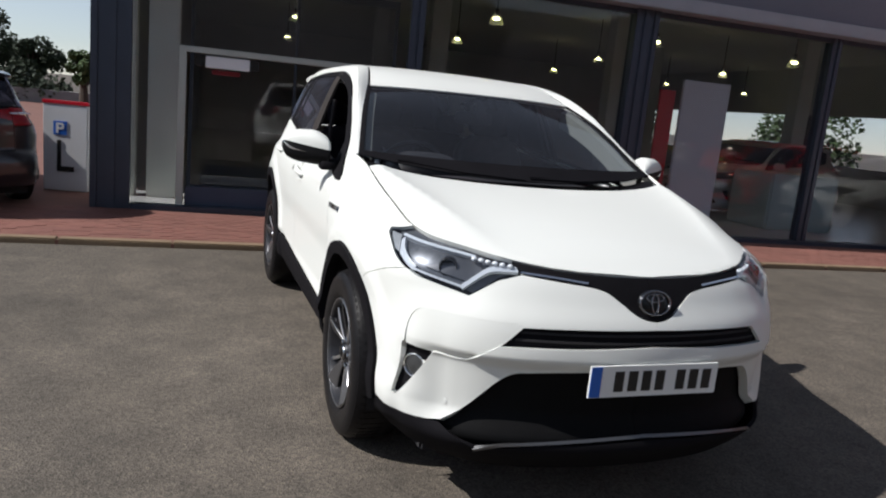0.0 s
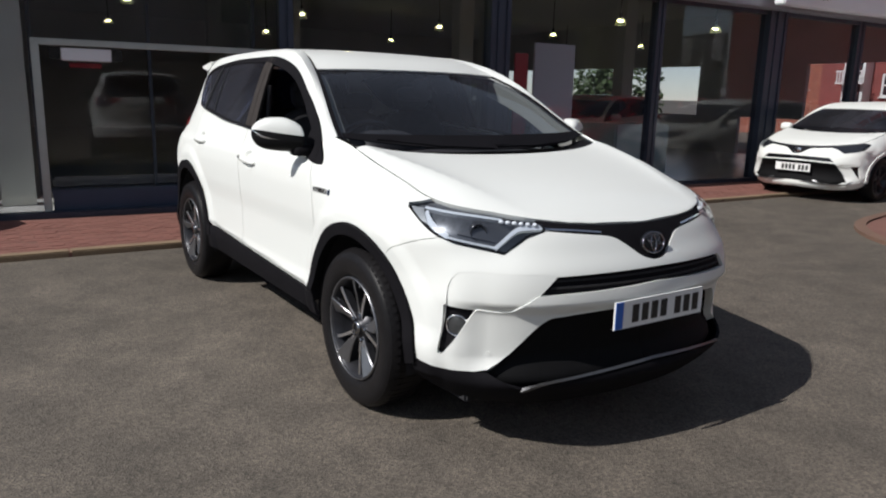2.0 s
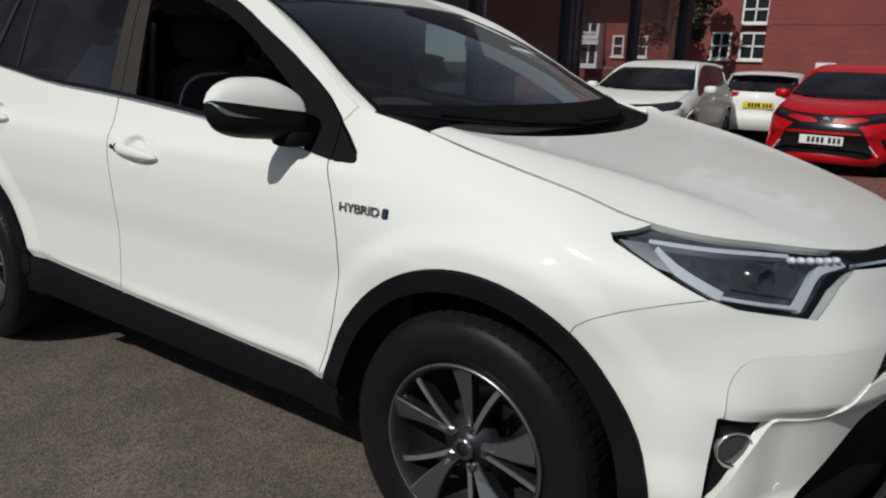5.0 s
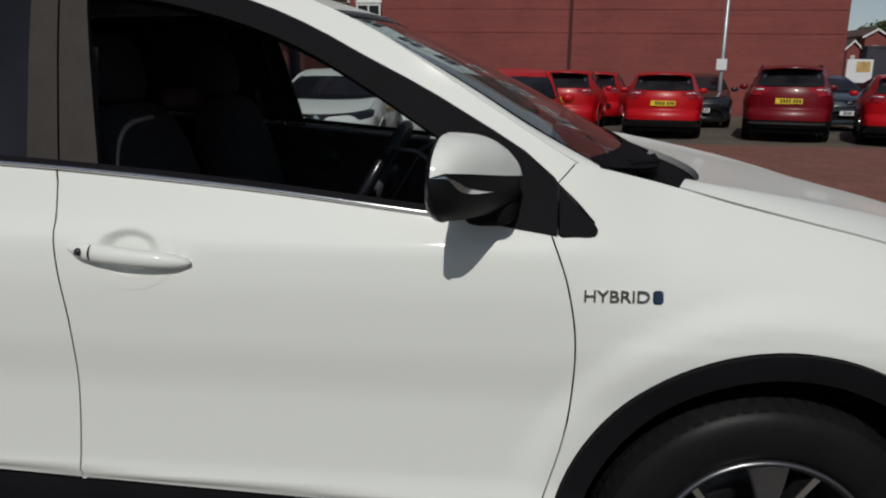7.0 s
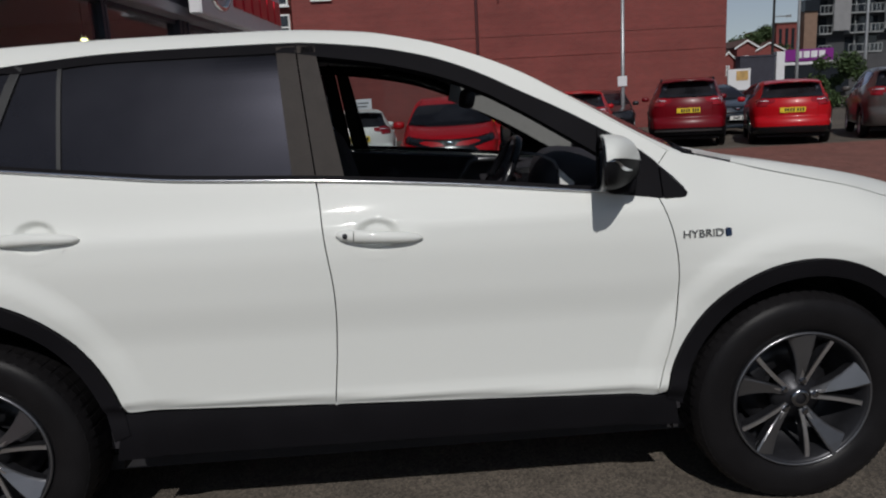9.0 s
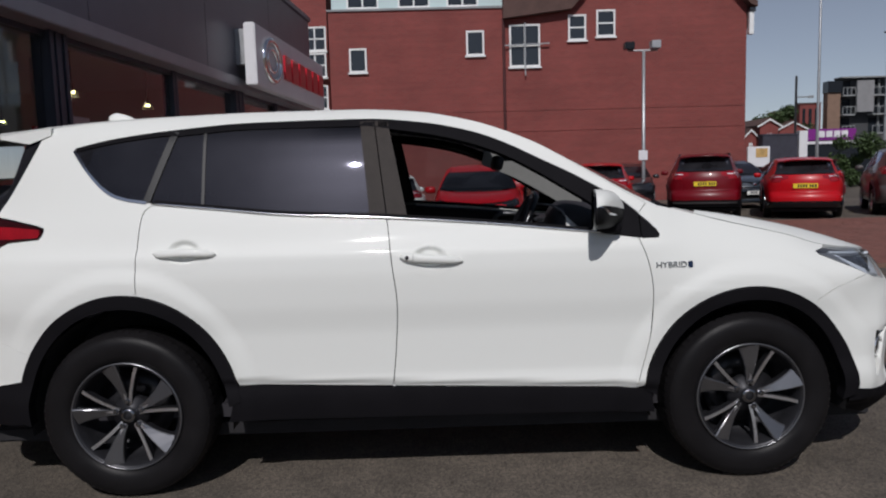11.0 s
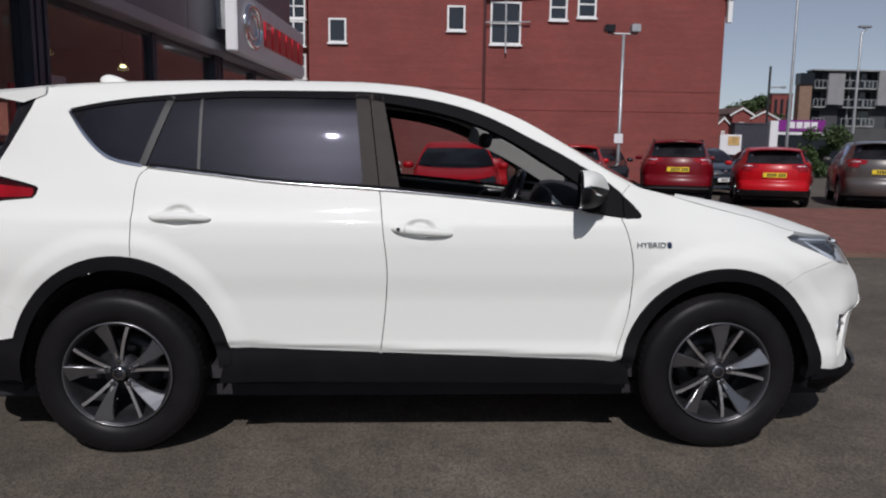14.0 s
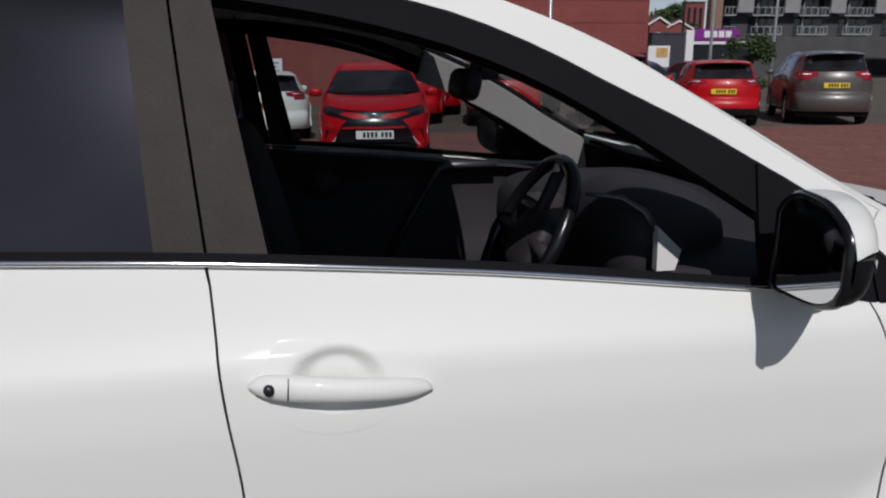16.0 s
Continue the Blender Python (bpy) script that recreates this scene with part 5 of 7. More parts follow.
    # a white piece added by the dashboard, its sunlight put into the colour
    bm = bmesh.new()
    prism(bm, [(0.592, 1.138), (0.615, 1.116), (0.643, 1.09), (0.632, 1.05), (0.594, 1.05)], -0.62, -0.60)
    part("sunlit_patch", bm, M_PLATE, car, "pale panel standing in for a sunlit patch in the cabin")
    bm = bmesh.new()
    tube(bm, [(-0.18, -0.70, 1.42), (-0.2, -0.72, 1.1), (-0.2, -0.74, 0.6)], 0.016, 6)
    part("seat_belt", bm, M_TRIM, car)
    return car


hero_car()


# ---- the ground ----
def pad(name, pts, z0, z1, material, label, category, bevel=0.0):
    bm = bmesh.new()
    lo = [bm.verts.new((x, y, z0)) for x, y in pts]
    hi = [bm.verts.new((x, y, z1)) for x, y in pts]
    n = len(pts)
    bm.faces.new(hi)
    bm.faces.new(lo[::-1])
    for i in range(n):
        bm.faces.new((lo[i], lo[(i + 1) % n], hi[(i + 1) % n], hi[i]))
    bmesh.ops.recalc_face_normals(bm, faces=bm.faces)
    return tagged(finish(bm, name, material), label, category, kind="structure")


def asphalt_mat():
    m = bpy.data.materials.new("worn_asphalt")
    t, b = nodes_of(m)
    co = t.nodes.new("ShaderNodeTexCoord")

    def noise_of(scale, detail, rough=0.6):
        n = t.nodes.new("ShaderNodeTexNoise")
        n.inputs["Scale"].default_value, n.inputs["Detail"].default_value, n.inputs["Roughness"].default_value = scale, detail, rough
        t.links.new(co.outputs["Object"], n.inputs["Vector"])
        return n

    def ramp_of(src, p0, c0, p1, c1):
        r = t.nodes.new("ShaderNodeValToRGB")
        r.color_ramp.elements[0].position, r.color_ramp.elements[1].position = p0, p1
        r.color_ramp.elements[0].color, r.color_ramp.elements[1].color = c0 + (1,), c1 + (1,)
        t.links.new(src, r.inputs[0])
        return r
    broad, mid, grain = noise_of(0.45, 6), noise_of(3.5, 6, 0.7), noise_of(95.0, 2)
    vor = t.nodes.new("ShaderNodeTexVoronoi")
    vor.inputs["Scale"].default_value = 120.0
    t.links.new(co.outputs["Object"], vor.inputs["Vector"])
    r1 = ramp_of(broad.outputs["Fac"], 0.35, (0.076, 0.065, 0.053), 0.68, (0.122, 0.104, 0.086))
    r2 = ramp_of(mid.outputs["Fac"], 0.3, (0.72, 0.72, 0.72), 0.7, (1.22, 1.2, 1.18))
    r3 = ramp_of(vor.outputs["Color"], 0.05, (0.5, 0.5, 0.5), 0.95, (1.62, 1.6, 1.57))
    last = r1.outputs[0]
    for r in (r2, r3):
        mx = t.nodes.new("ShaderNodeMix")
        mx.data_type, mx.blend_type = "RGBA", "MULTIPLY"
        mx.inputs["Factor"].default_value = 1.0
        t.links.new(last, mx.inputs["A"])
        t.links.new(r.outputs[0], mx.inputs["B"])
        last = mx.outputs["Result"]
    t.links.new(last, b.inputs["Base Color"])
    b.inputs["Roughness"].default_value = 0.85
    bp = t.nodes.new("ShaderNodeBump")
    bp.inputs["Strength"].default_value, bp.inputs["Distance"].default_value = 0.55, 0.006
    t.links.new(vor.outputs["Distance"], bp.inputs["Height"])
    t.links.new(bp.outputs[0], b.inputs["Normal"])
    return m


M_ASPHALT = asphalt_mat()
M_PAVER = mat("red_paver", (0.195, 0.08, 0.062), 0.85, vary=0.18, scale=1.3, fine=120, bump=0.2, spread=0.11)
M_PAVERBED = mat("sandy_joint", (0.17, 0.08, 0.062), 0.95, vary=0.2, scale=2, fine=80)
M_KERB = mat("buff_kerb", (0.22, 0.155, 0.095), 0.85, vary=0.22, scale=2, fine=70, bump=0.2, spread=0.1)

bm = bmesh.new()
bmesh.ops.create_grid(bm, x_segments=2, y_segments=2, size=900)
tagged(finish(bm, "ground", M_ASPHALT), "worn grey-brown asphalt forecourt", "ground", kind="structure")


def kerb_x(y):
    return -2.40 + 0.036 * (y + 0.8)


# ---- the showroom: its own frame, u along the front, d outwards ----
ROOM = Matrix.Translation((-4.4, -2.46, 0)) @ Matrix.Rotation(-math.atan(0.075), 4, "Z")


def room_box(name, d0, d1, u0, u1, z0, z1, material, parent=None, label="", bevel=0.0):
    return finish(boxes((d0, d1, u0, u1, z0, z1), bevel=bevel), name, material, parent, label, m=ROOM)



T = 0.05


def paving(name, label, outline, top, material, bed):
    """A bed of paving with an edge of its own thickness."""
    return pad(name, outline, -0.3, top, bed, label, "pavement")


walkway = paving("pavement", "red block-paved walkway in front of the showroom", [(kerb_x(-30) - 0.12, -30), (kerb_x(17) - 0.12, 17), (-40, 17), (-40, -30)], 0.0335, M_PAVER, M_PAVERBED)
kerb = pad("kerb", [(kerb_x(-30) - 0.004, -30), (kerb_x(17) - 0.004, 17), (kerb_x(17) - 0.116, 17), (kerb_x(-30) - 0.116, -30)], -0.3, 0.036, M_PAVERBED, "low buff concrete edging along the walkway", "kerb")
ISLAND = crv([(-0.5, 9.5), (-0.42, 7.5), (-0.1, 6.25), (0.75, 5.42), (2.2, 5.13), (5.6, 5.10), (14, 4.9), (30, 4.6)], 5)
island = paving("pavement_2", "red block-paved strip across the forecourt", ISLAND + [(30, 12.9), (9.9, 12.9), (2.5, 13.2), (-0.3, 12.0)], 0.022, M_PAVER, M_PAVERBED)
bm = bmesh.new()
for a, b in zip(ISLAND, ISLAND[1:]):
    d = Vector((b[0] - a[0], b[1] - a[1], 0))
    n = Vector((-d.y, d.x, 0)).normalized()
    p0, p1 = Vector((a[0], a[1], 0)), Vector((b[0], b[1], 0))
    vs = [bm.verts.new(p + n * o + Vector((0, 0, z))) for p in (p0, p1) for o, z in ((-0.01, -0.1), (-0.01, 0.04), (0.11, 0.045), (0.11, -0.1))]
    for i in range(4):
        bm.faces.new((vs[i], vs[(i + 1) % 4], vs[4 + (i + 1) % 4], vs[4 + i]))
bmesh.ops.recalc_face_normals(bm, faces=bm.faces)
tagged(finish(bm, "kerb_2", mat("dull_kerb", (0.15, 0.088, 0.062), 0.85, vary=0.2, scale=2, fine=70)), "low buff edging round the paved strip", "kerb", kind="structure")

# unseen blocks added past the forecourt; the last two keep mirrored sky off the shop glass
rowmat = mat("brown_render", (0.24, 0.215, 0.175), 0.85, vary=0.25, scale=0.4, fine=6)
for i, (y0, y1, h) in enumerate(((-60, -34, 8.2), (-34, -19, 10.0), (-19, -3, 9.0), (-3, 10, 10.6), (10, 23, 9.4), (23, 33, 9.9), (34, 48, 15.0), (48, 62, 16.5))):
    x0 = 42 if y0 < 30 else 46 if y0 < 40 else 56
    tagged(finish(boxes((x0, x0 + 10, y0, y1, 0, h)), "backdrop", rowmat), "plain brown blocks added out of view across the road", "building", kind="structure")

# columns and mullions
for i, (u0, u1, d) in enumerate(((0.0, 0.40, 0.10), (3.36, 3.53, 0.06), (6.2, 6.52, 0.10), (9.22, 9.38, 0.06), (11.75, 12.2, 0.10), (14.3, 14.5, 0.06), (16.7, 17.0, 0.10))):
    wide = d > 0.08
    ob = empty("mullion", "wide blue-grey aluminium column of the shop front" if wide else "blue-grey aluminium mullion of the shop front", "mullion", group="shop front mullions")
    room_box("mullion_core", -0.12, d - 0.02, u0 + 0.02, u1 - 0.02, 0.0, 2.92, M_MULLION, ob, bevel=0.008)
    room_box("cover_strip", d - 0.02, d, u0, u0 + 0.07, 0.0, 2.92, M_MULLION, ob, bevel=0.006)
    room_box("cover_strip", d - 0.02, d, u1 - 0.07, u1, 0.0, 2.92, M_MULLION, ob, bevel=0.006)
    if wide:
        room_box("cover_strip", d - 0.02, d - 0.004, (u0 + u1) / 2 - 0.05, (u0 + u1) / 2 + 0.05, 0.0, 2.92, M_MULLION, ob, bevel=0.006)
tagged(room_box("window_sill", -0.1, 0.08, 0.4, 16.7, 0.0, 0.09, M_MULLION, bevel=0.01), "dark blue-grey base rail under the shop glass", "trim", kind="structure")
win = tagged(room_box("window_1", -0.05, 0.03, 0.4, 16.7, 2.84, 2.9, M_MULLION), "tall dark shop-front glazing", "window", kind="structure")
for u0, u1 in ((0.4, 3.36), (3.53, 6.2), (6.52, 9.22), (9.38, 11.75), (12.2, 14.3), (14.5, 16.7)):
    spec = ((-0.02, -0.008, u0, u1, 0.09, 2.84),) if u0 > 1 else ((-0.02, -0.008, u0, 0.86, 0.09, 2.84), (-0.02, -0.008, 0.86, u1, 1.84, 2.84))
    g = finish(boxes(*spec), "pane", M_SHOPGLASS, win, m=ROOM)
    g.visible_shadow = False
# fascia in sheets
fascia = tagged(room_box("fascia", -0.4, 0.20, -0.05, 17.0, 3.06, 5.1, M_FASCIA), "tall grey metal fascia over the shop front", "fascia", kind="structure")
for i in range(5):
    room_box("panel", 0.20, 0.222, -0.05 + i * 3.41, -0.05 + (i + 1) * 3.41 - 0.012, 3.07, 5.09, M_FASCIA, fascia, bevel=0.004)
tagged(room_box("fascia_trim", -0.4, 0.30, -0.1, 17.05, 2.9, 3.06, M_FASCIATRIM, bevel=0.01), "pale grey metal trim under the fascia", "trim", kind="structure")
tagged(room_box("roof", -18.0, 0.27, -0.08, 17.03, 5.1, 5.2, M_FASCIA), "flat roof edge in grey metal", "roof", kind="structure")
tagged(room_box("showroom_floor", -18.0, -0.12, 0.0, 17.0, -0.1, 0.05, M_INFLOOR), "pale tiled showroom floor", "floor", kind="structure")
tagged(room_box("ceiling", -18.0, -0.4, 0.0, 17.0, 3.6, 3.7, M_CEIL), "dark showroom ceiling", "ceiling", kind="structure")
tagged(room_box("wall_west", -18.2, -18.0, 0.0, 17.0, 0.0, 5.1, M_INDARK), "dark showroom back wall", "wall", kind="structure")
tagged(room_box("wall_north", -18.0, -0.4, 16.9, 17.0, 2.3, 5.1, M_INDARK), "dark header wall over the end glazing", "wall", kind="structure")
tagged(room_box("wall_north_3", -5.9, -2.7, 16.9, 17.0, 1.0, 2.3, M_INDARK), "dark solid bay in the end glazing", "wall", kind="structure")
tagged(room_box("wall_north_2", -18.0, -4.5, 16.9, 17.0, 0.0, 1.0, M_INDARK), "low dark wall under the end glazing", "wall", kind="structure")
tagged(room_box("wall_south", -18.0, -1.45, 0.0, 0.1, 0.0, 5.1, M_FASCIA), "grey metal-clad showroom end wall", "wall", kind="structure")
tagged(room_box("wall_south_2", -1.45, -0.4, 0.0, 0.1, 2.92, 5.1, M_FASCIA), "grey metal cladding over the end glazing", "wall", kind="structure")
win2 = tagged(room_box("window_2", -1.45, -0.12, 0.02, 0.09, 2.84, 2.92, M_MULLION), "tall glazing on the showroom's end", "window", kind="structure")
g = finish(boxes((-1.45, -0.12, 0.045, 0.057, 0.09, 2.84)), "pane", M_SHOPGLASS, win2, m=ROOM)
g.visible_shadow = False
for d in (-1.4,):
    tagged(room_box("mullion", d - 0.05, d + 0.05, 0.0, 0.1, 0.0, 2.84, M_MULLION), "dark mullion of the showroom's end glazing", "mullion", "end wall mullions")
for d in (-8.8, -13.2):
    tagged(room_box("mullion", d - 0.06, d + 0.06, 16.88, 16.98, 0.0, 2.3, M_MULLION), "dark mullion of the end glazing", "mullion", "end wall mullions")

# the entrance: a white portal behind the glass
portal = empty("entrance_portal", "off-white sliding-door frame behind the shop glass", "door frame")
room_box("post", -0.13, -0.03, 0.86, 0.935, 0.05, 1.84, M_FRAMEWHITE, portal, bevel=0.006)
room_box("header", -0.13, -0.03, 0.935, 3.36, 1.775, 1.84, M_FRAMEWHITE, portal, bevel=0.006)
room_box("door_leaf", -0.12, -0.10, 0.95, 3.36, 0.05, 0.30, mat("blue_kick_panel", (0.03, 0.05, 0.09), 0.4, vary=0.15, scale=4), portal)
inner = tagged(room_box("window_3", -1.95, -1.85, 0.85, 3.6, 2.74, 2.84, M_MULLION), "inner glass screen of the entrance lobby", "window", kind="structure")
for u0, u1 in ((0.9, 2.2), (2.24, 3.55)):
    g = finish(boxes((-1.905, -1.895, u0, u1, 0.1, 2.74)), "pane", M_SHOPGLASS, inner, m=ROOM)
    g.visible_shadow = False
finish(boxes((-1.94, -1.86, 0.85, 0.9, 0.05, 2.74), (-1.94, -1.86, 2.2, 2.24, 0.05, 2.74), (-1.94, -1.86, 3.55, 3.6, 0.05, 2.74), (-1.94, -1.86, 0.9, 3.55, 0.05, 0.1)), "window_frame", M_MULLION, inner, m=ROOM)
box_ = empty("door_operator", "white door sensor box with dark end caps over the entrance", "sensor")
room_box("cover", -0.16, -0.06, 1.13, 1.60, 1.63, 1.755, M_WHITE, box_, bevel=0.008)
for u in (1.02, 1.605):
    room_box("end_cap", -0.155, -0.065, u, u + 0.10, 1.64, 1.75, M_GLOSSBLACK, box_, bevel=0.008)
poster = tagged(room_box("poster_board", -0.12, -0.09, 1.2, 1.5, 1.56, 1.61, M_CRIMSON), "small red board under the entrance sensor", "sign")
for u0, u1, z1 in ((0.18, 0.33, 3.3), (0.46, 0.80, 3.3)):
    tagged(room_box("pillar", -1.0, -0.8, u0, u1, 0.05, z1, mat("cream_pillar", (0.66, 0.68, 0.6), 0.6, vary=0.08, scale=3), bevel=0.01), "cream painted pillar inside the showroom", "pillar", "showroom pillars")
for d, u in ((-3.5, 4.6), (-3.5, 7.9), (-3.5, 11.9), (-9.0, 4.6), (-9.0, 11.9)):
    tagged(room_box("pillar", d - 0.15, d + 0.15, u - 0.15, u + 0.15, 0.05, 3.6, mat("grey_pillar", (0.36, 0.36, 0.36), 0.6, vary=0.08, scale=3), bevel=0.01), "grey painted pillar inside the showroom", "pillar", "showroom pillars")
tagged(room_box("display_board", -0.75, -0.69, 7.52, 8.28, 0.05, 2.18, M_WHITE, bevel=0.008), "tall white display board on the showroom floor", "board")
tagged(room_box("banner", -0.82, -0.78, 7.22, 7.46, 0.05, 2.02, M_SIGNRED, bevel=0.005), "narrow red banner beside a white panel", "banner")
tagged(room_box("reception_desk", -2.2, -1.2, 9.7, 11.0, 0.05, 0.95, mat("pale_desk", (0.42, 0.5, 0.48), 0.4, vary=0.05, scale=2), bevel=0.03), "pale green-white desk by the showroom glass", "desk")
tagged(room_box("display_plinth", -3.8, -2.2, 1.0, 3.1, 0.05, 0.20, mat("blue_plinth", (0.03, 0.05, 0.09), 0.4, vary=0.1, scale=2), bevel=0.03), "low blue display plinth inside the entrance", "plinth")

M_LAMPGLOW = glow("warm_lamp", (1.0, 0.86, 0.6), 40.0)
M_LAMPBELL = pane_mat("lamp_glass", (0.66, 0.7, 0.5), 1.6, film=0.12)


def pendant(x, y):
    lamp = empty("pendant_lamp", "bell-shaped glass pendant lamp, lit", "lamp", group="showroom pendants")
    bm = bmesh.new()
    lathe(bm, [(0.022, -0.14), (0.055, -0.125), (0.085, -0.088), (0.102, -0.04), (0.107, 0.0), (0.103, 0.0), (0.098, -0.04), (0.08, -0.084), (0.052, -0.118)], 24)
    part("bell", bm, M_LAMPBELL, lamp, "clear greenish glass bell", True, m=pose(x, y, 2.72, -90, 0, 0))
    bm = bmesh.new()
    superell(bm, (x, y, 2.80), (0.056, 0.056, 0.024), 0.9, 1.0, 8, 16)
    part("bulb", bm, M_LAMPGLOW, lamp, "glowing warm bulb", True)
    bm = bmesh.new()
    tube(bm, [(x, y, 2.9), (x, y, 3.6)], 0.01, 6)
    tube(bm, [(x, y, 2.855), (x, y, 2.94)], 0.032, 10)
    part("stem", bm, M_GLOSSBLACK, lamp)


for x, y in ((-5.9, 2.7), (-5.8, 5.4), (-5.8, 8.2), (-5.5, 10.6), (-9.4, 0.3), (-9.4, 3.4), (-9.5, 6.6), (-9.1, 9.5), (-10.0, 13.5), (-14.2, 0.8), (-14.0, 4.4), (-13.9, 7.9), (-13.8, 11.5), (-13.7, 14.2)):
    pendant(x, y)

# the roof sign: a white box with a ring and red bars for its lettering
sign = empty("fascia_sign", "white illuminated-box sign with a chrome ring and red lettering bars", "sign")
room_box("sign_box", 0.42, 0.62, 11.35, 16.6, 2.92, 3.98, M_WHITE, sign, bevel=0.02)
room_box("sign_bracket", 0.2, 0.45, 11.5, 11.7, 3.3, 3.9, M_STEEL, sign)
room_box("sign_bracket", 0.2, 0.45, 16.1, 16.3, 3.3, 3.9, M_STEEL, sign)
bm = bmesh.new()
tube(bm, [(0.64, 12.25 + 0.52 * math.cos(a), 3.45 + 0.36 * math.sin(a)) for a in [2 * math.pi * i / 32 for i in range(32)]], 0.05, 8, True)
tube(bm, [(0.64, 12.25 + 0.3 * math.cos(a), 3.45 + 0.2 * math.sin(a)) for a in [2 * math.pi * i / 32 for i in range(32)]], 0.035, 8, True)
part("sign_ring", bm, M_CHROME, sign, "chrome oval ring", True, m=ROOM)
for i in range(6):
    room_box("sign_bar", 0.62, 0.66, 13.05 + i * 0.58, 13.05 + i * 0.58 + 0.44, 3.22, 3.68, M_SIGNRED, sign, "red lettering bar" if i == 0 else "")


# ---- the other cars ----
def parked_car(name, label, paint, k, m, group="parked cars", low=None, wheel_r=0.31, cross=False, mouth=False, alloy=None):
    """A smaller car on the same pattern: shell, wheels, plates and mirrors."""
    car = empty(name, label, "car", group=group)
    shell(car, paint, k, step=0.11, dark=M_GLOSSBLACK, low=low or paint)
    for x in (1.33 * k[0], -1.33 * k[0]):
        for side in (-1, 1):
            wheel(car, x, side * 0.795 * k[1], wheel_r, 0.19, wheel_r * 0.66, 5, False, side, alloy=alloy)
    number_plate(car, pose(2.285 * k[0], 0, 0.55 * k[2], 0, 0, 90), band=False)
    number_plate(car, pose(-2.322 * k[0], 0, 0.90 * k[2], 0, 0, -90), True, False)
    for side in (-1, 1):
        bm = bmesh.new()
        superell(bm, (0.72 * k[0], side * 1.0 * k[1], 1.16 * k[2]), (0.075, 0.1, 0.065), 0.7, 0.7, 8, 14)
        part("door_mirror", bm, paint, car, "", True)
        for s0, s1, z in ((-0.14, 0.1, 0.99), (-1.16, -0.92, 1.03)):
            a, b = P(s0, z, 0.02), P(s1, z, 0.02)
            bm = bmesh.new()
            tube(bm, [(p.x * k[0], -side * p.y * k[1] * -1, p.z * k[2]) for p in (a, b)], 0.015, 6)
            part("door_handle", bm, paint, car)
        # clear halves of the tail lamps
        patch("reversing_lamp", P, [(-2.0, 1.128), (-2.0, 1.15), (-2.2, 1.158), (-2.38, 1.15), (-2.38, 1.138), (-2.2, 1.13)], M_DRL, car, step=0.2, off=0.012, rim=0.004, mirror=side > 0, k=k)
        # a convex chrome bead, added on each lamp to give a sun glint
        q = P(-2.22, 1.144, 0.02)
        bm = bmesh.new()
        superell(bm, (q.x * k[0], -side * q.y * k[1], q.z * k[2]), (0.012, 0.075, 0.011), 0.9, 0.8, 8, 14)
        part("glint_metal", bm, M_CHROME, car, "chrome bead added to catch a sun glint", True)
    bm = bmesh.new()
    superell(bm, (2.2 * k[0], 0, 0.83 * k[2]), (0.01, 0.06, 0.045), 0.9, 0.9, 8, 16)
    part("emblem", bm, M_CHROME, car, "", True)
    bm = bmesh.new()
    superell(bm, (-2.27 * k[0], 0, 1.06 * k[2]), (0.01, 0.05, 0.038), 0.9, 0.9, 8, 16)
    part("emblem", bm, M_CHROME, car, "", True)
    if cross:
        for mir in (False, True):
            q = P
            patch("black_blade", q, stroke([(1.98, 0.88), (2.25, 0.83), (2.5, 0.775)], 0.05), M_GLOSSBLACK, car, step=0.1, off=0.01, rim=0.01, mirror=mir, k=k)
            patch("edge_strip", q, stroke([(2.2, 0.50), (2.1, 0.41), (2.06, 0.36)], 0.014), M_DRL, car, step=0.1, off=0.014, rim=0.008, mirror=mir, k=k)
            patch("black_blade", q, [(2.42, 0.79), (2.872, 0.80), (2.872, 0.43), (2.3, 0.42), (2.12, 0.36), (2.2, 0.52), (2.32, 0.68)], M_GLOSSBLACK, car, step=0.1, off=0.008, rim=0.01, mirror=mir, k=k)
    if mouth:
        for mir in (False, True):
            patch("lower_mouth", P, crv([(2.09, 0.36), (2.16, 0.50), (2.28, 0.645)], 4) + [(2.55, 0.66), (2.872, 0.665), (2.872, 0.34), (2.4, 0.32)], M_GRILLE, car, step=0.1, off=0.012, rim=0.01, mirror=mir, k=k)
            patch("silver_blade", P, stroke([(2.02, 0.36), (2.1, 0.31), (2.4, 0.30), (2.55, 0.36)], 0.018), M_SILVER, car, step=0.1, off=0.02, rim=0.01, mirror=mir, k=k)
    if low is M_CLAD:
        for side in (-1, 1):
            bm = bmesh.new()
            tube(bm, [(x * k[0], side * 0.60 * k[1], z * k[2]) for x, z in ((-1.6, 1.585), (-1.5, 1.64), (-0.3, 1.66), (-0.1, 1.60))], 0.02, 8)
            part("roof_bar", bm, M_GLOSSBLACK, car)
            patch("bumper_bar", P, [(-2.15, 0.40), (-2.15, 0.44), (S_TAIL, 0.45), (S_TAIL, 0.41)], M_SILVER, car, step=0.2, off=0.012, rim=0.01, mirror=side > 0, k=k)
    # dark cabin behind the glass
    part("cabin", boxes((-1.7 * k[0], 0.7 * k[0], -0.5 * k[1], 0.5 * k[1], 0.3, 1.35 * k[2]), bevel=0.12), M_TRIM, car)
    car.matrix_world = m
    return car


def heading(x, y, fx, fy):
    return pose(x, y, 0, 0, 0, math.degrees(math.atan2(fy, fx)))


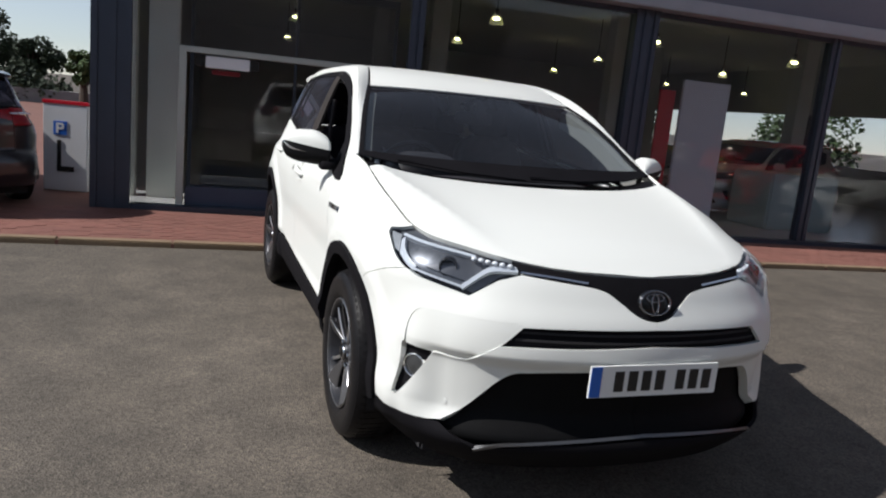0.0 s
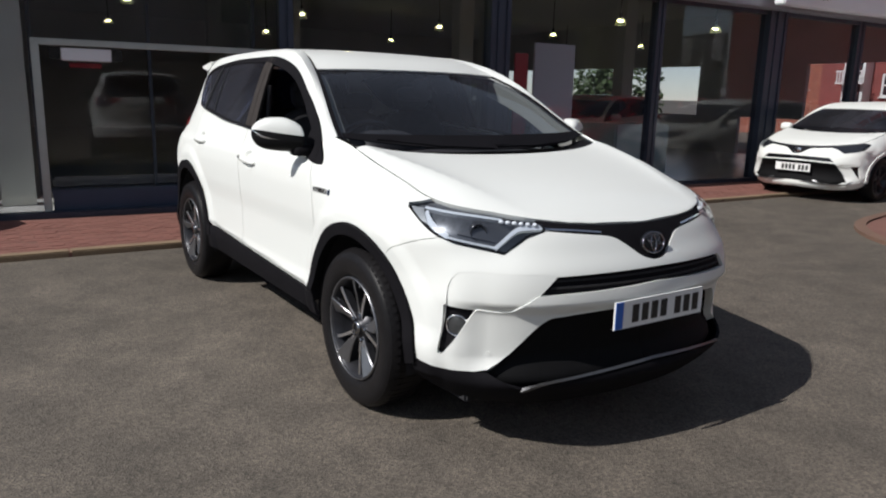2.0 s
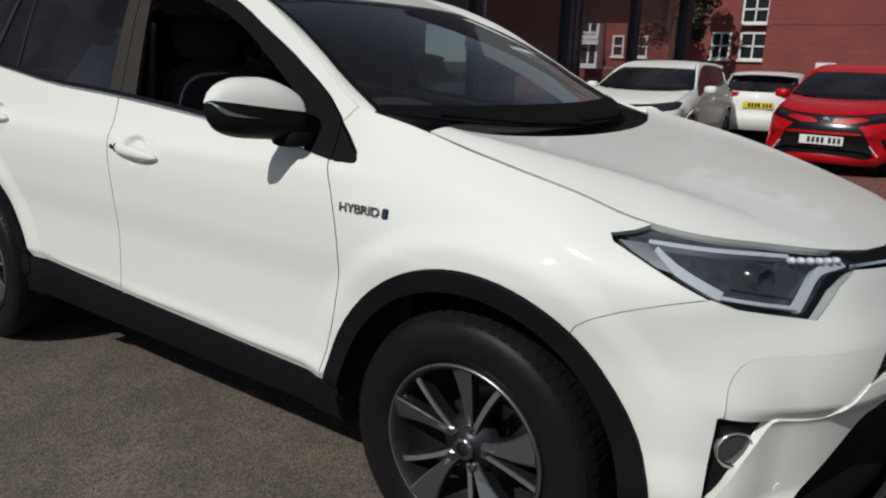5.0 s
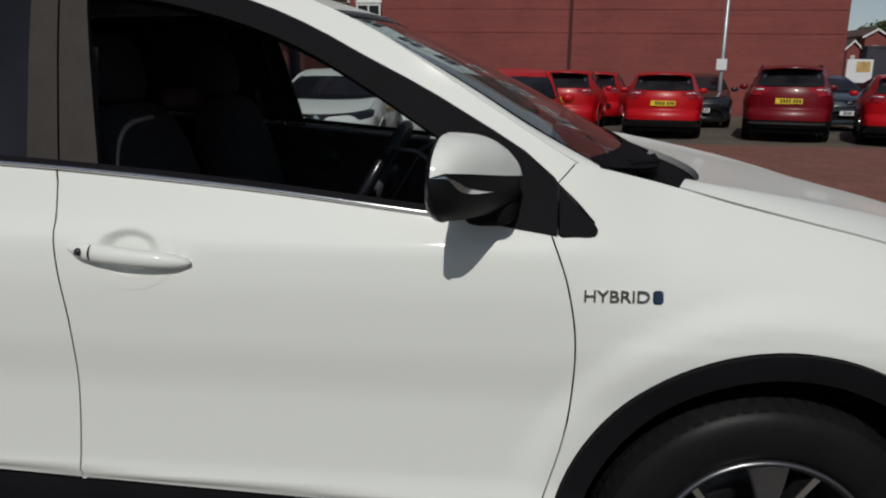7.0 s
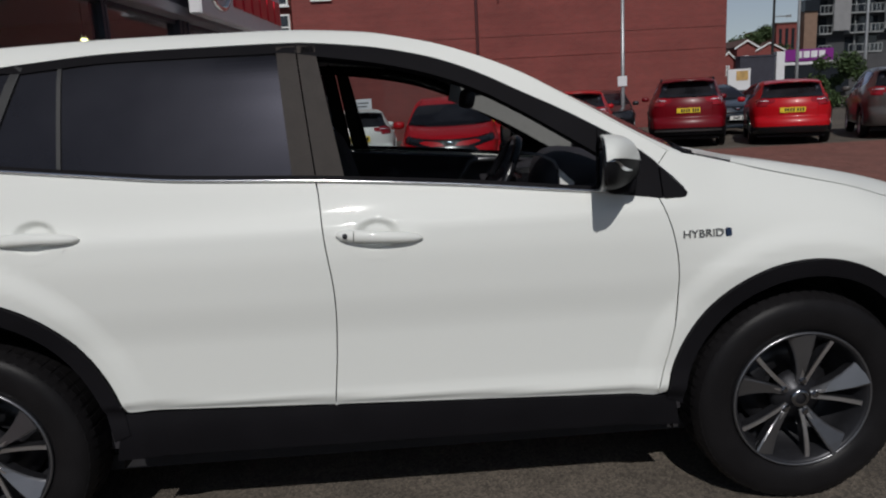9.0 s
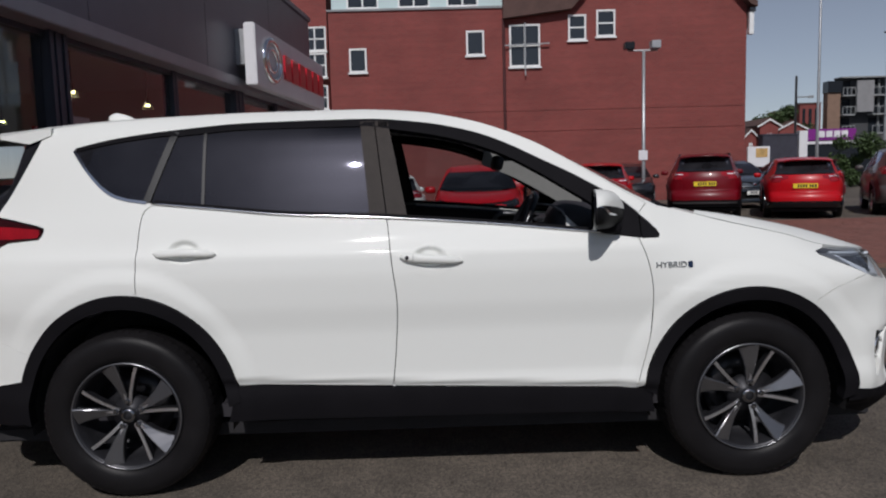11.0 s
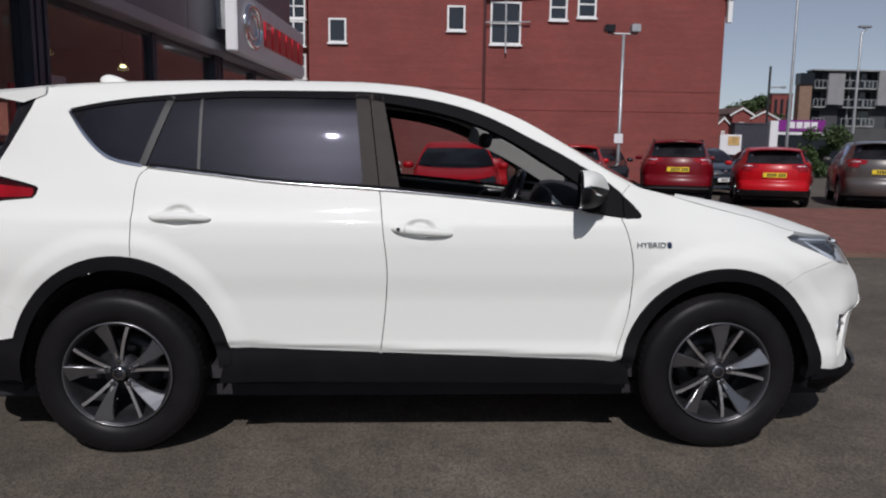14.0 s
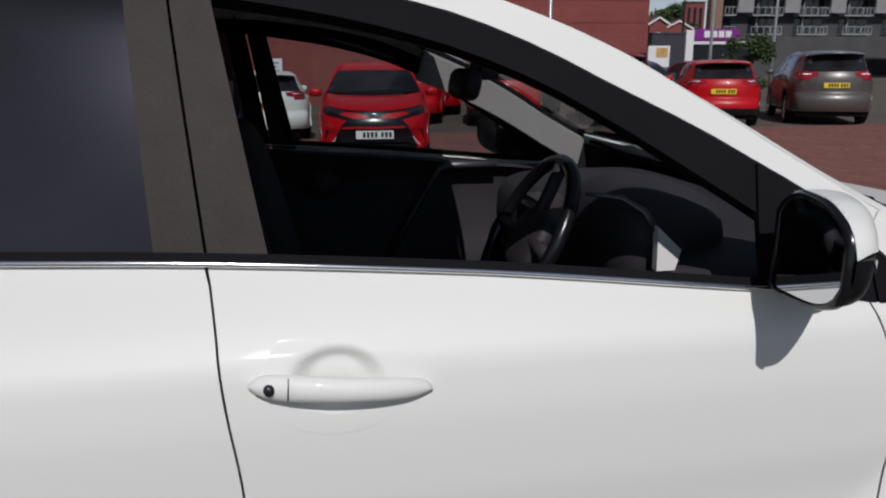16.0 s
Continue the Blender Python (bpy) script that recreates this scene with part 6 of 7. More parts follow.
parked_car("hatchback", "white hatchback with a black grille parked on the walkway", M_PAINT, (0.95, 0.965, 0.87), heading(-2.05, 10.1, 0.05, -1.0), low=M_PAINT, wheel_r=0.325, mouth=True, alloy=M_DARKALLOY)
parked_car("hatchback", "small bright red hatchback with a black cross-shaped front", M_RED, (0.755, 0.875, 0.885), heading(0.89, 9.95, -0.08, -0.997), cross=True, wheel_r=0.285)
parked_car("hatchback", "bright red hatchback parked tail out", M_RED, (0.93, 0.965, 0.885), heading(4.6, 16.3, 0.2, 1), low=M_GLOSSBLACK)
parked_car("sport_utility_vehicle", "dark crimson sport utility vehicle with roof bars", M_CRIMSON, (0.96, 0.99, 0.985), heading(7.4, 15.9, 0.34, 1), low=M_CLAD, wheel_r=0.345)
parked_car("hatchback", "bright red hatchback beside a grey people carrier", M_RED, (0.93, 0.965, 0.885), heading(9.58, 14.98, 0.42, 1), low=M_GLOSSBLACK)
parked_car("people_carrier", "metallic grey-brown people carrier parked tail out", M_GREY, (0.97, 0.985, 1.0), heading(12.35, 14.9, 0.48, 1), wheel_r=0.325)
parked_car("coupe", "low white coupe parked tail out by the brick wall", M_PAINT, (0.92, 0.96, 0.79), heading(-1.17, 14.2, -0.12, 0.99))
parked_car("hatchback", "red hatchback parked behind a small red car", M_RED, (0.86, 0.93, 0.9), heading(2.45, 17.3, 0.2, 1))
parked_car("hatchback", "dark blue hatchback with a paper in its window", M_BLUECAR, (0.93, 0.96, 0.89), heading(9.6, 19.6, 0, -1))
parked_car("hatchback", "red hatchback half hidden behind the row", M_CRIMSON, (0.9, 0.95, 0.88), heading(11.9, 20.0, 0, 1))
parked_car("hatchback", "dark hatchback in shade by the brick wall", M_BLACKCAR, (0.93, 0.96, 0.89), heading(6.4, 20.2, -0.2, -0.98))
parked_car("hatchback", "red hatchback by the brick wall", M_RED, (0.93, 0.96, 0.89), heading(3.5, 20.4, 0.2, 0.98))
parked_car("sport_utility_vehicle", "black sport utility vehicle parked on the walkway", M_BLACKCAR, (0.95, 0.96, 0.86), heading(-5.57, -4.46, -0.9, -0.43), wheel_r=0.33)
parked_car("hatchback", "pale grey hatchback inside the showroom", mat("pale_silver_paint", (0.4, 0.42, 0.42), 0.3, 0.3, coat=1.0), (0.93, 0.96, 0.88), heading(-7.2, 9.0, 0.25, -0.97))


# ---- buildings ----
def window(parent, x, y, z0, w, h, bars_v=1, bars_h=0, depth=0.05, label=""):
    """A framed window on a wall that faces -y."""
    fr = part("window", boxes((x, x + w, y - depth, y + 0.02, z0, z0 + 0.07), (x, x + w, y - depth, y + 0.02, z0 + h - 0.07, z0 + h), (x, x + 0.07, y - depth, y + 0.02, z0 + 0.07, z0 + h - 0.07), (x + w - 0.07, x + w, y - depth, y + 0.02, z0 + 0.07, z0 + h - 0.07)), M_PVC, parent, label)
    part("pane", boxes((x + 0.07, x + w - 0.07, y - 0.02, y - 0.005, z0 + 0.07, z0 + h - 0.07)), M_WINDOW, fr)
    for i in range(bars_v - 1):
        c = x + w * (i + 1) / bars_v
        part("glazing_bar", boxes((c - 0.03, c + 0.03, y - depth + 0.005, y + 0.01, z0 + 0.07, z0 + h - 0.07)), M_PVC, fr)
    for i in range(bars_h):
        c = z0 + h * (i + 1) / (bars_h + 1)
        part("glazing_bar", boxes((x + 0.07, x + w - 0.07, y - depth + 0.005, y + 0.01, c - 0.03, c + 0.03)), M_PVC, fr)
    part("sill", boxes((x - 0.05, x + w + 0.05, y - depth - 0.05, y + 0.02, z0 - 0.06, z0)), M_PVC, fr)
    return fr


block = empty("brick_building", "large red brick building with a few white windows", "building")
bm = bmesh.new()
prism(bm, [(-3.8, 0), (12.5, 0), (12.5, 7.9), (10.6, 9.6), (6.9, 9.4), (5.65, 7.8), (3.0, 7.8), (3.0, 7.62), (-3.8, 7.62)], 25.0, 38.0)
part("wall", bm, M_BRICK, block)
part("parapet", boxes((-3.7, 3.0, 25.35, 37.0, 7.62, 9.6)), M_PALEBLUE, block, "pale green render top storey")
part("coping", boxes((-3.86, 3.02, 24.94, 25.4, 7.6, 7.68)), M_CONCRETE, block)
for x in (-3.1, -1.1, 0.8):
    window(block, x, 25.33, 7.75, 1.25, 1.2, 2)
window(block, -3.04, 25.0, 5.28, 0.68, 0.92)
window(block, 1.52, 25.0, 5.82, 0.70, 0.95)
window(block, 3.2, 25.0, 5.34, 1.2, 1.62, 2, 1)
window(block, 5.5, 25.0, 6.3, 0.70, 0.98, 1, 1)
window(block, 6.6, 25.0, 6.42, 0.74, 1.02, 1, 1)
bm = bmesh.new()
prism(bm, [(2.95, 7.15), (5.6, 7.45), (6.9, 9.0), (6.9, 9.9), (2.95, 9.9)], 24.65, 25.0)
part("roof", bm, M_ROOF, block, "brown tiled roof slope")
bm = bmesh.new()
prism(bm, [(11.3, 9.2), (12.75, 7.55), (12.75, 7.35), (12.5, 7.45), (11.0, 9.1)], 24.6, 26.0)
part("roof", bm, M_ROOF, block)
part("soffit_box", boxes((12.5, 12.68, 24.75, 24.98, 6.35, 7.2)), M_PVC, block, "white box under the eaves")
part("gutter", boxes((12.5, 12.72, 24.7, 37.0, 7.2, 7.34), (12.5, 12.62, 24.9, 25.1, 6.6, 7.25)), M_BLACKCAR, block, "black gutter")
bm = bmesh.new()
tube(bm, [(2.98, 24.93, 0.1), (2.98, 24.93, 7.2)], 0.06, 8)
part("downpipe", bm, mat("maroon_pipe", (0.07, 0.02, 0.02), 0.5), block, "dark maroon downpipe")
bm = bmesh.new()
tube(bm, [(3.8, 24.85, 5.0), (3.8, 24.85, 7.0)], 0.03, 6)
tube(bm, [(3.0, 24.85, 6.15), (4.75, 24.85, 6.2)], 0.03, 6)
part("scaffold_pole", bm, M_STEEL, block, "grey poles fixed across a window")
part("soldier_course", boxes((-3.7, 12.45, 24.985, 25.0, 2.85, 2.93), (-3.7, 12.45, 24.985, 25.0, 3.65, 3.73)), M_BRICK, block)
notice = empty("notice_board", "small white notice board on a steel post", "sign")
part("board", boxes((-1.47, -0.95, 20.94, 20.97, 1.1, 1.6), bevel=0.006), M_WHITE, notice)
part("post", boxes((-1.24, -1.18, 20.97, 21.03, 0.0, 1.55)), M_STEEL, notice)
for i in range(3):
    part("lettering_bar", boxes((-1.4, -1.04 - 0.06 * (i % 2), 20.934, 20.94, 1.46 - 0.11 * i, 1.49 - 0.11 * i)), M_BAR, notice)
pl = empty("hoarding", "low pale poster board beside the brick wall", "sign")
part("board", boxes((13.5, 14.45, 27.0, 27.1, 1.2, 2.06), bevel=0.01), M_WHITE, pl)
part("post", boxes((13.6, 13.7, 27.1, 27.2, 0.0, 2.0)), M_STEEL, pl)
part("post", boxes((14.3, 14.4, 27.1, 27.2, 0.0, 1.9)), M_STEEL, pl)
part("picture", boxes((13.85, 14.35, 26.985, 27.0, 1.6, 1.98)), mat("poster_colour", (0.5, 0.32, 0.12), 0.5, vary=0.4, scale=5), pl)

flats = empty("apartment_building", "red brick apartment building with white bay windows", "building")
part("wall", boxes((-12.6, -4.15, 27.2, 38.0, 0.0, 9.5)), M_BRICK, flats)
part("roof", boxes((-12.9, -4.1, 26.9, 38.3, 9.5, 9.8)), M_ROOF, flats)
for x, w, n in ((-5.15, 0.95, 2), (-6.2, 0.72, 2), (-9.2, 0.5, 1), (-10.2, 0.5, 1)):
    for z in (1.7, 4.1, 6.5):
        window(flats, x, 27.2, z, w, 0.85 if n == 1 else 1.0, n, 1)
for z in (3.0, 5.4):
    window(flats, -5.15, 27.05, z, 0.95, 1.0, 2, 1, label="white timber bay window")
bay = part("bay_window", boxes((-11.4, -10.6, 26.6, 27.2, 1.2, 3.5)), M_PVC, flats, "white timber bay")
for z in (1.4, 2.5):
    part("pane", boxes((-11.3, -11.05, 26.58, 26.6, z, z + 0.8), (-10.95, -10.7, 26.58, 26.6, z, z + 0.8)), M_WINDOW, bay)
part("railing", boxes(*[(-11.5 + i * 0.1, -11.47 + i * 0.1, 26.3, 26.33, 2.2, 2.6) for i in range(10)], (-11.55, -10.5, 26.29, 26.34, 2.6, 2.65), (-11.55, -10.5, 26.29, 26.6, 2.15, 2.2)), M_PVC, bay)

terrace = empty("terraced_house", "low orange brick terrace with a dark slate roof", "building")
part("wall", boxes((-17.5, -12.7, 28.0, 38.0, 0.0, 3.45)), M_BRICK2, terrace)
bm = bmesh.new()
vs = [bm.verts.new(p) for p in ((-17.8, 27.7, 3.4), (-12.5, 27.7, 3.4), (-12.5, 33, 5.0), (-17.8, 33, 5.0), (-17.8, 38.3, 3.4), (-12.5, 38.3, 3.4))]
bm.faces.new((vs[0], vs[1], vs[2], vs[3]))
bm.faces.new((vs[3], vs[2], vs[5], vs[4]))
bm.faces.new((vs[1], vs[5], vs[2]))
bm.faces.new((vs[0], vs[3], vs[4]))
bm.faces.new((vs[0], vs[4], vs[5], vs[1]))
bmesh.ops.recalc_face_normals(bm, faces=bm.faces)
part("roof", bm, mat("slate", (0.06, 0.065, 0.07), 0.7, vary=0.2, scale=2, fine=20), terrace, "dark slate roof")
for i in range(3):
    window(terrace, -14.2 - i * 1.15, 28.0, 1.95, 0.62, 0.85, 2, 0)
part("dormer", boxes((-16.5, -13.0, 27.9, 30.0, 3.5, 4.0)), M_PVC, terrace)


# ---- lamp posts ----
def floodlight_post(x, y, h):
    post = empty("lamp_post", "galvanised lamp post with two floodlights and a small plate", "lamp post")
    bm = bmesh.new()
    tube(bm, [(x, y, 0), (x, y, 1.2), (x, y, h)], [0.075, 0.06, 0.05], 12)
    part("pole", bm, M_STEEL, post, "", True)
    bm = bmesh.new()
    tube(bm, [(x - 0.5, y, h + 0.02), (x + 0.42, y, h + 0.02)], 0.03, 8)
    part("crossbar", bm, M_STEEL, post)
    part("floodlight", boxes((x - 0.62, x - 0.32, y - 0.2, y + 0.1, h + 0.05, h + 0.27), bevel=0.02), M_GLOSSBLACK, post, "dark floodlight")
    part("floodlight", boxes((x + 0.2, x + 0.48, y - 0.22, y + 0.1, h + 0.06, h + 0.3), bevel=0.02), M_STEEL, post, "pale floodlight")
    part("plate", boxes((x - 0.18, x + 0.1, y - 0.1, y - 0.08, 1.55, 1.85), bevel=0.005), M_WHITE, post, "small pale plate")


floodlight_post(6.7, 19.0, 4.9)


def street_lamp(x, y, h, reach):
    post = empty("street_lamp", "tall slim steel street lamp with an angled arm", "street lamp", group="street lamps")
    bm = bmesh.new()
    tube(bm, [(x, y, 0), (x, y, 2), (x, y, h - 0.2), (x + 0.25, y, h), (x + reach, y, h + 0.15)], [0.11, 0.08, 0.055, 0.05, 0.04], 10)
    part("column", bm, M_STEEL, post, "", True)
    part("lantern", boxes((x + reach - 0.2, x + reach + 0.5, y - 0.12, y + 0.12, h + 0.1, h + 0.22), bevel=0.03), M_STEEL, post)


street_lamp(20.2, 34.0, 9.75, 1.1)
street_lamp(24.4, 35.0, 7.9, 0.0)
pole = empty("utility_pole", "dark wooden utility pole with a bracket", "pole")
bm = bmesh.new()
tube(bm, [(32.1, 60, 0), (32.1, 60, 8.8)], [0.13, 0.1], 8)
part("shaft", bm, M_BAR, pole)
part("bracket", boxes((32.1, 33.5, 59.95, 60.05, 6.95, 7.05), (33.2, 33.6, 59.9, 60.1, 6.9, 7.1)), M_STEEL, pole)

# ---- far shop, houses and flats ----
shop = empty("shop", "low retail shop with a purple and white sign board", "shop")
part("wall", boxes((33.2, 60.0, 62.0, 75.0, 0.0, 3.6)), mat("dark_shop_wall", (0.07, 0.07, 0.075), 0.7, vary=0.3, scale=0.6), shop)
part("sign_board", boxes((34.0, 38.4, 61.5, 61.7, 3.25, 4.25)), M_PURPLE, shop, "purple sign board")
part("white_pillar", boxes((33.2, 33.95, 61.4, 62.0, 0.0, 4.15)), M_WHITE, shop)
part("shop_window", boxes((34.0, 40.0, 61.6, 61.7, 0.4, 2.9)), M_WINDOW, shop)
part("white_band", boxes((33.96, 40.0, 61.5, 61.8, 2.92, 3.16)), M_WHITE, shop)
for i in range(4):
    part("lettering_bar", boxes((34.95 + i * 0.7, 35.5 + i * 0.7, 61.42, 61.5, 3.5, 4.08)), M_WHITE, shop)


def house(x, y, w, d, h, peak):
    ob = empty("house", "brick house with a gabled roof and white bargeboards", "house", group="far houses")
    bm = bmesh.new()
    prism(bm, [(x, 0), (x + w, 0), (x + w, h), (x + w / 2, peak), (x, h)], y, y + d)
    part("wall", bm, M_BRICK, ob)
    bm = bmesh.new()
    for s in (-1, 1):
        xa, xb = x + w / 2, x + w / 2 + s * (w / 2 + 0.3)
        zb = h - 0.3 * (peak - h) / (w / 2)
        prism(bm, [(xa, peak + 0.02), (xb, zb + 0.02), (xb, zb + 0.2), (xa, peak + 0.2)], y - 0.1, y + d + 0.1)
    part("roof", bm, M_ROOF, ob)
    bm = bmesh.new()
    for s in (-1, 1):
        xa, xb = x + w / 2, x + w / 2 + s * (w / 2 + 0.3)
        zb = h - 0.3 * (peak - h) / (w / 2)
        prism(bm, [(xa, peak - 0.05), (xb, zb - 0.05), (xb, zb + 0.1), (xa, peak + 0.1)], y - 0.2, y - 0.1)
    part("bargeboard", bm, M_PVC, ob)
    window(ob, x + w * 0.35, y, h * 0.62, w * 0.3, h * 0.22, 2)


house(29.67, 61.5, 1.66, 8, 4.72, 5.2)
house(27.9, 60.5, 1.0, 8, 3.75, 4.25)
house(38.6, 76.5, 3.0, 5, 5.0, 5.75)
tagged(finish(boxes((28.95, 32.0, 59.3, 60.2, 0, 3.7), (28.9, 32.05, 59.25, 60.25, 3.7, 3.85)), "store", mat("slate_cladding", (0.035, 0.035, 0.05), 0.7, vary=0.3, scale=1.5)), "dark flat-roofed store in front of the houses", "building")
brickrow = empty("shop_row", "long red brick building behind the shop", "building")
part("wall", boxes((43.9, 46.4, 82.5, 83.5, 0, 8.15), (46.0, 46.4, 83.5, 95.0, 0, 8.15)), M_BRICK, brickrow)
part("roof", boxes((43.8, 46.4, 82.4, 83.6, 8.15, 8.3)), M_ROOF, brickrow)
for i in range(3):
    part("window", boxes((44.2 + i * 0.75, 44.55 + i * 0.75, 82.44, 82.5, 5.0, 7.6)), M_WINDOW, brickrow)

M_TOWER = mat("pale_balcony_front", (0.26, 0.27, 0.27), 0.7, vary=0.12, scale=0.5)
tower = empty("apartment_building", "modern apartment building with pale panels and glazed balconies", "building")
part("wall", boxes((48.1, 80.0, 82.0, 82.8, 0, 10.9), (53.5, 80.0, 82.8, 88.0, 0, 10.9)), mat("dark_render", (0.05, 0.052, 0.056), 0.7, vary=0.15, scale=0.3), tower)
part("roof_edge", boxes((48.0, 80.0, 81.0, 82.8, 10.9, 11.05)), M_TOWER, tower)
part("tan_end", boxes((46.6, 48.1, 81.4, 82.4, 0, 9.3)), mat("tan_brick", (0.22, 0.14, 0.1), 0.8, vary=0.15, scale=2), tower, "tan brick end bay")
part("glazed_corner", boxes((46.5, 48.2, 81.2, 82.4, 9.3, 10.6)), M_WINDOW, tower, "glazed top corner")
for i in range(5):
    x0 = 49.65 + i * 6.1
    part("cladding_panel", boxes((x0, x0 + 2.0, 80.7, 81.0, 6.95, 10.55 + 0.45 * (i % 2)), bevel=0.02), M_CONCRETE, tower, "pale cladding panel")
    for z in (4.4, 6.6, 8.8):
        for x1, x2 in ((x0 - 1.5, x0 - 0.05), (x0 + 2.05, x0 + 4.5)):
            bal = part("balcony", boxes((x1, x2, 80.9, 82.0, z, z + 0.16), (x1, x2, 80.9, 80.95, z + 0.95, z + 1.02)), M_TOWER, tower)
            part("pane", boxes((x1 + 0.1, x2 - 0.1, 81.93, 81.98, z + 0.25, z + 1.9)), M_WINDOW, bal)
            part("glass_front", boxes((x1, x2, 80.91, 80.94, z + 0.2, z + 0.93)), M_LENS, bal)
            for k in range(4):
                xp = x1 + (x2 - x1) * k / 3
                part("baluster", boxes((xp - 0.03, xp + 0.03, 80.9, 80.96, z + 0.16, z + 0.95)), M_TOWER, bal)
        part("window_post", boxes((x0 + 3.1, x0 + 3.25, 81.7, 81.9, z + 0.16, z + 2.2)), M_TOWER, tower)
part("canopy", boxes((49.0, 80.0, 79.5, 82.0, 3.7, 4.0)), M_TOWER, tower)


# ---- trees and bushes ----
def tree(name, label, x, y, h, spread, leaf, material, seed, trunk=0.16, low=0.35, n=2600):
    """A tapered trunk with limbs and a crown of many small leaves in uneven clumps."""
    rng = random.Random(seed)
    t = empty(name, label, "tree" if trunk else "bush")
    clumps = []
    for i in range(16):
        a, r = rng.uniform(0, 2 * math.pi), spread * math.sqrt(rng.random()) * 0.8
        z = h * rng.uniform(low, 0.88)
        k = 1 - 0.5 * abs(z / h - 0.6)
        clumps.append((Vector((r * k * math.cos(a), r * k * math.sin(a), z)), spread * rng.uniform(0.25, 0.45)))
    bm = bmesh.new()
    if trunk:
        tube(bm, [(0, 0, -0.1), (0.03 * h / 5, 0, h * 0.3), (0, 0.02, h * 0.75)], [trunk * 1.3, trunk, trunk * 0.3], 9)
        for c, r in clumps[:9]:
            tube(bm, [(0, 0, h * rng.uniform(0.25, 0.45)), c * 0.6 + Vector((0, 0, c.z * 0.25)), c], [trunk * 0.5, trunk * 0.3, 0.02], 6)
        part("trunk", bm, M_BARK, t, m=pose(x, y, 0))
    else:
        bm.free()
    verts, faces = [], []
    for i in range(n):
        c, r = clumps[rng.randrange(len(clumps))]
        v = Vector((rng.gauss(0, 1), rng.gauss(0, 1), rng.gauss(0, 0.8)))
        p = c + v.normalized() * r * rng.random() ** 0.4
        q = Euler((rng.uniform(-1, 1), rng.uniform(-1, 1), rng.uniform(0, 6.3))).to_matrix()
        s = leaf * rng.uniform(0.6, 1.3)
        k = len(verts)
        verts += [p + q @ Vector(w) * s for w in ((-0.5, 0, 0), (0, -0.32, 0.08), (0.5, 0, 0), (0, 0.32, 0.08))]
        faces.append((k, k + 1, k + 2, k + 3))
    me = bpy.data.meshes.new("crown")
    me.from_pydata([tuple(v) for v in verts], [], faces)
    me.materials.append(material)
    ob = new("crown", me)
    ob.matrix_world = pose(x, y, 0)
    ob.parent = t
    return t


tree("tree", "broad dark green tree beyond the forecourt", -52, -14.5, 4.9, 3.3, 0.26, M_LEAFDARK, 3, low=0.25, n=15000)
tree("tree", "dark green tree beyond the forecourt", -50, -10.6, 3.4, 1.7, 0.26, M_LEAFDARK, 5, low=0.25, n=6000)
tree("tree", "light green tree beside the showroom", -30, -5.4, 2.7, 0.7, 0.22, M_LEAF, 6, n=1500)
tree("tree", "broad tree across the road, mirrored in the shop glass", 31, 8.5, 8.6, 3.6, 0.4, M_LEAF, 21, n=4200)
for i, (x, y) in enumerate(((46, 34), (54, 43))):
    tree("tree", "green roadside tree, mirrored in the shop glass", x, y, 8.0 + 0.7 * (i % 3), 3.8, 0.45, M_LEAF, 30 + i, n=3000)
tree("tree", "green tree behind the showroom's end glazing", -24.5, 28.0, 3.4, 2.6, 0.3, M_LEAF, 41, n=2600)
tree("tree", "tall dark tree in front of the brick flats", -6.6, 24.0, 6.5, 1.5, 0.2, M_LEAFDARK, 8, n=3500)
tree("tree", "round green tree behind the houses", 39.7, 80, 8.5, 3.5, 0.3, M_LEAF, 9, n=9000)
tree("bush", "rounded green bush by the shop", 22.0, 33.5, 2.75, 1.3, 0.16, M_LEAF, 11, trunk=0, low=0.1, n=5200)
tree("tree", "green tree by the far shop", 43.0, 78, 6.5, 2.0, 0.4, M_LEAF, 12, n=1500)
tree("hedge", "dark hedge at the edge of the forecourt", -34, -8.5, 1.1, 2.2, 0.25, M_LEAFDARK, 14, trunk=0, low=0.1, n=2000)
tree("tree", "green tree behind the showroom", -30, 22, 4.0, 2.4, 0.35, M_LEAF, 15, n=2000)

# ---- by the walkway's end ----
totem = empty("parking_totem", "white parking sign board with a red top edge", "sign")
part("board", boxes((-0.05, 0.05, -0.25, 0.25, 0.04, 1.06), bevel=0.01), M_WHITE, totem)
part("top_edge", boxes((-0.055, 0.055, -0.255, 0.255, 1.06, 1.1)), M_SIGNRED, totem)
part("blue_square", boxes((0.05, 0.056, -0.13, 0.02, 0.70, 0.86)), M_BLUE, totem, "blue square")
for nm, sp in (("letter_p", ((0.056, 0.06, -0.10, -0.075, 0.72, 0.84), (0.056, 0.06, -0.075, -0.02, 0.815, 0.84), (0.056, 0.06, -0.075, -0.02, 0.765, 0.79), (0.056, 0.06, -0.035, -0.01, 0.775, 0.83))), ("letter_l", ((0.05, 0.058, -0.09, -0.045, 0.27, 0.64), (0.05, 0.058, -0.045, 0.1, 0.27, 0.33)))):
    part(nm, boxes(*sp), M_WHITE if nm == "letter_p" else M_BLACKINK, totem)
totem.matrix_world = pose(-5.45, -2.83, 0.0, 0, 0, -14)
tagged(finish(boxes((-33.0, -32.7, -22.0, -3.0, 0.0, 0.62)), "boundary_wall", M_CONCRETE), "long pale boundary wall across the street", "wall", kind="structure")


# ---- paving blocks and kerb stones, laid one by one ----
def block_mesh(name, w, l, h, material):
    return finish(boxes((0, w, 0, l, -0.05, h), bevel=0.006), name, material)


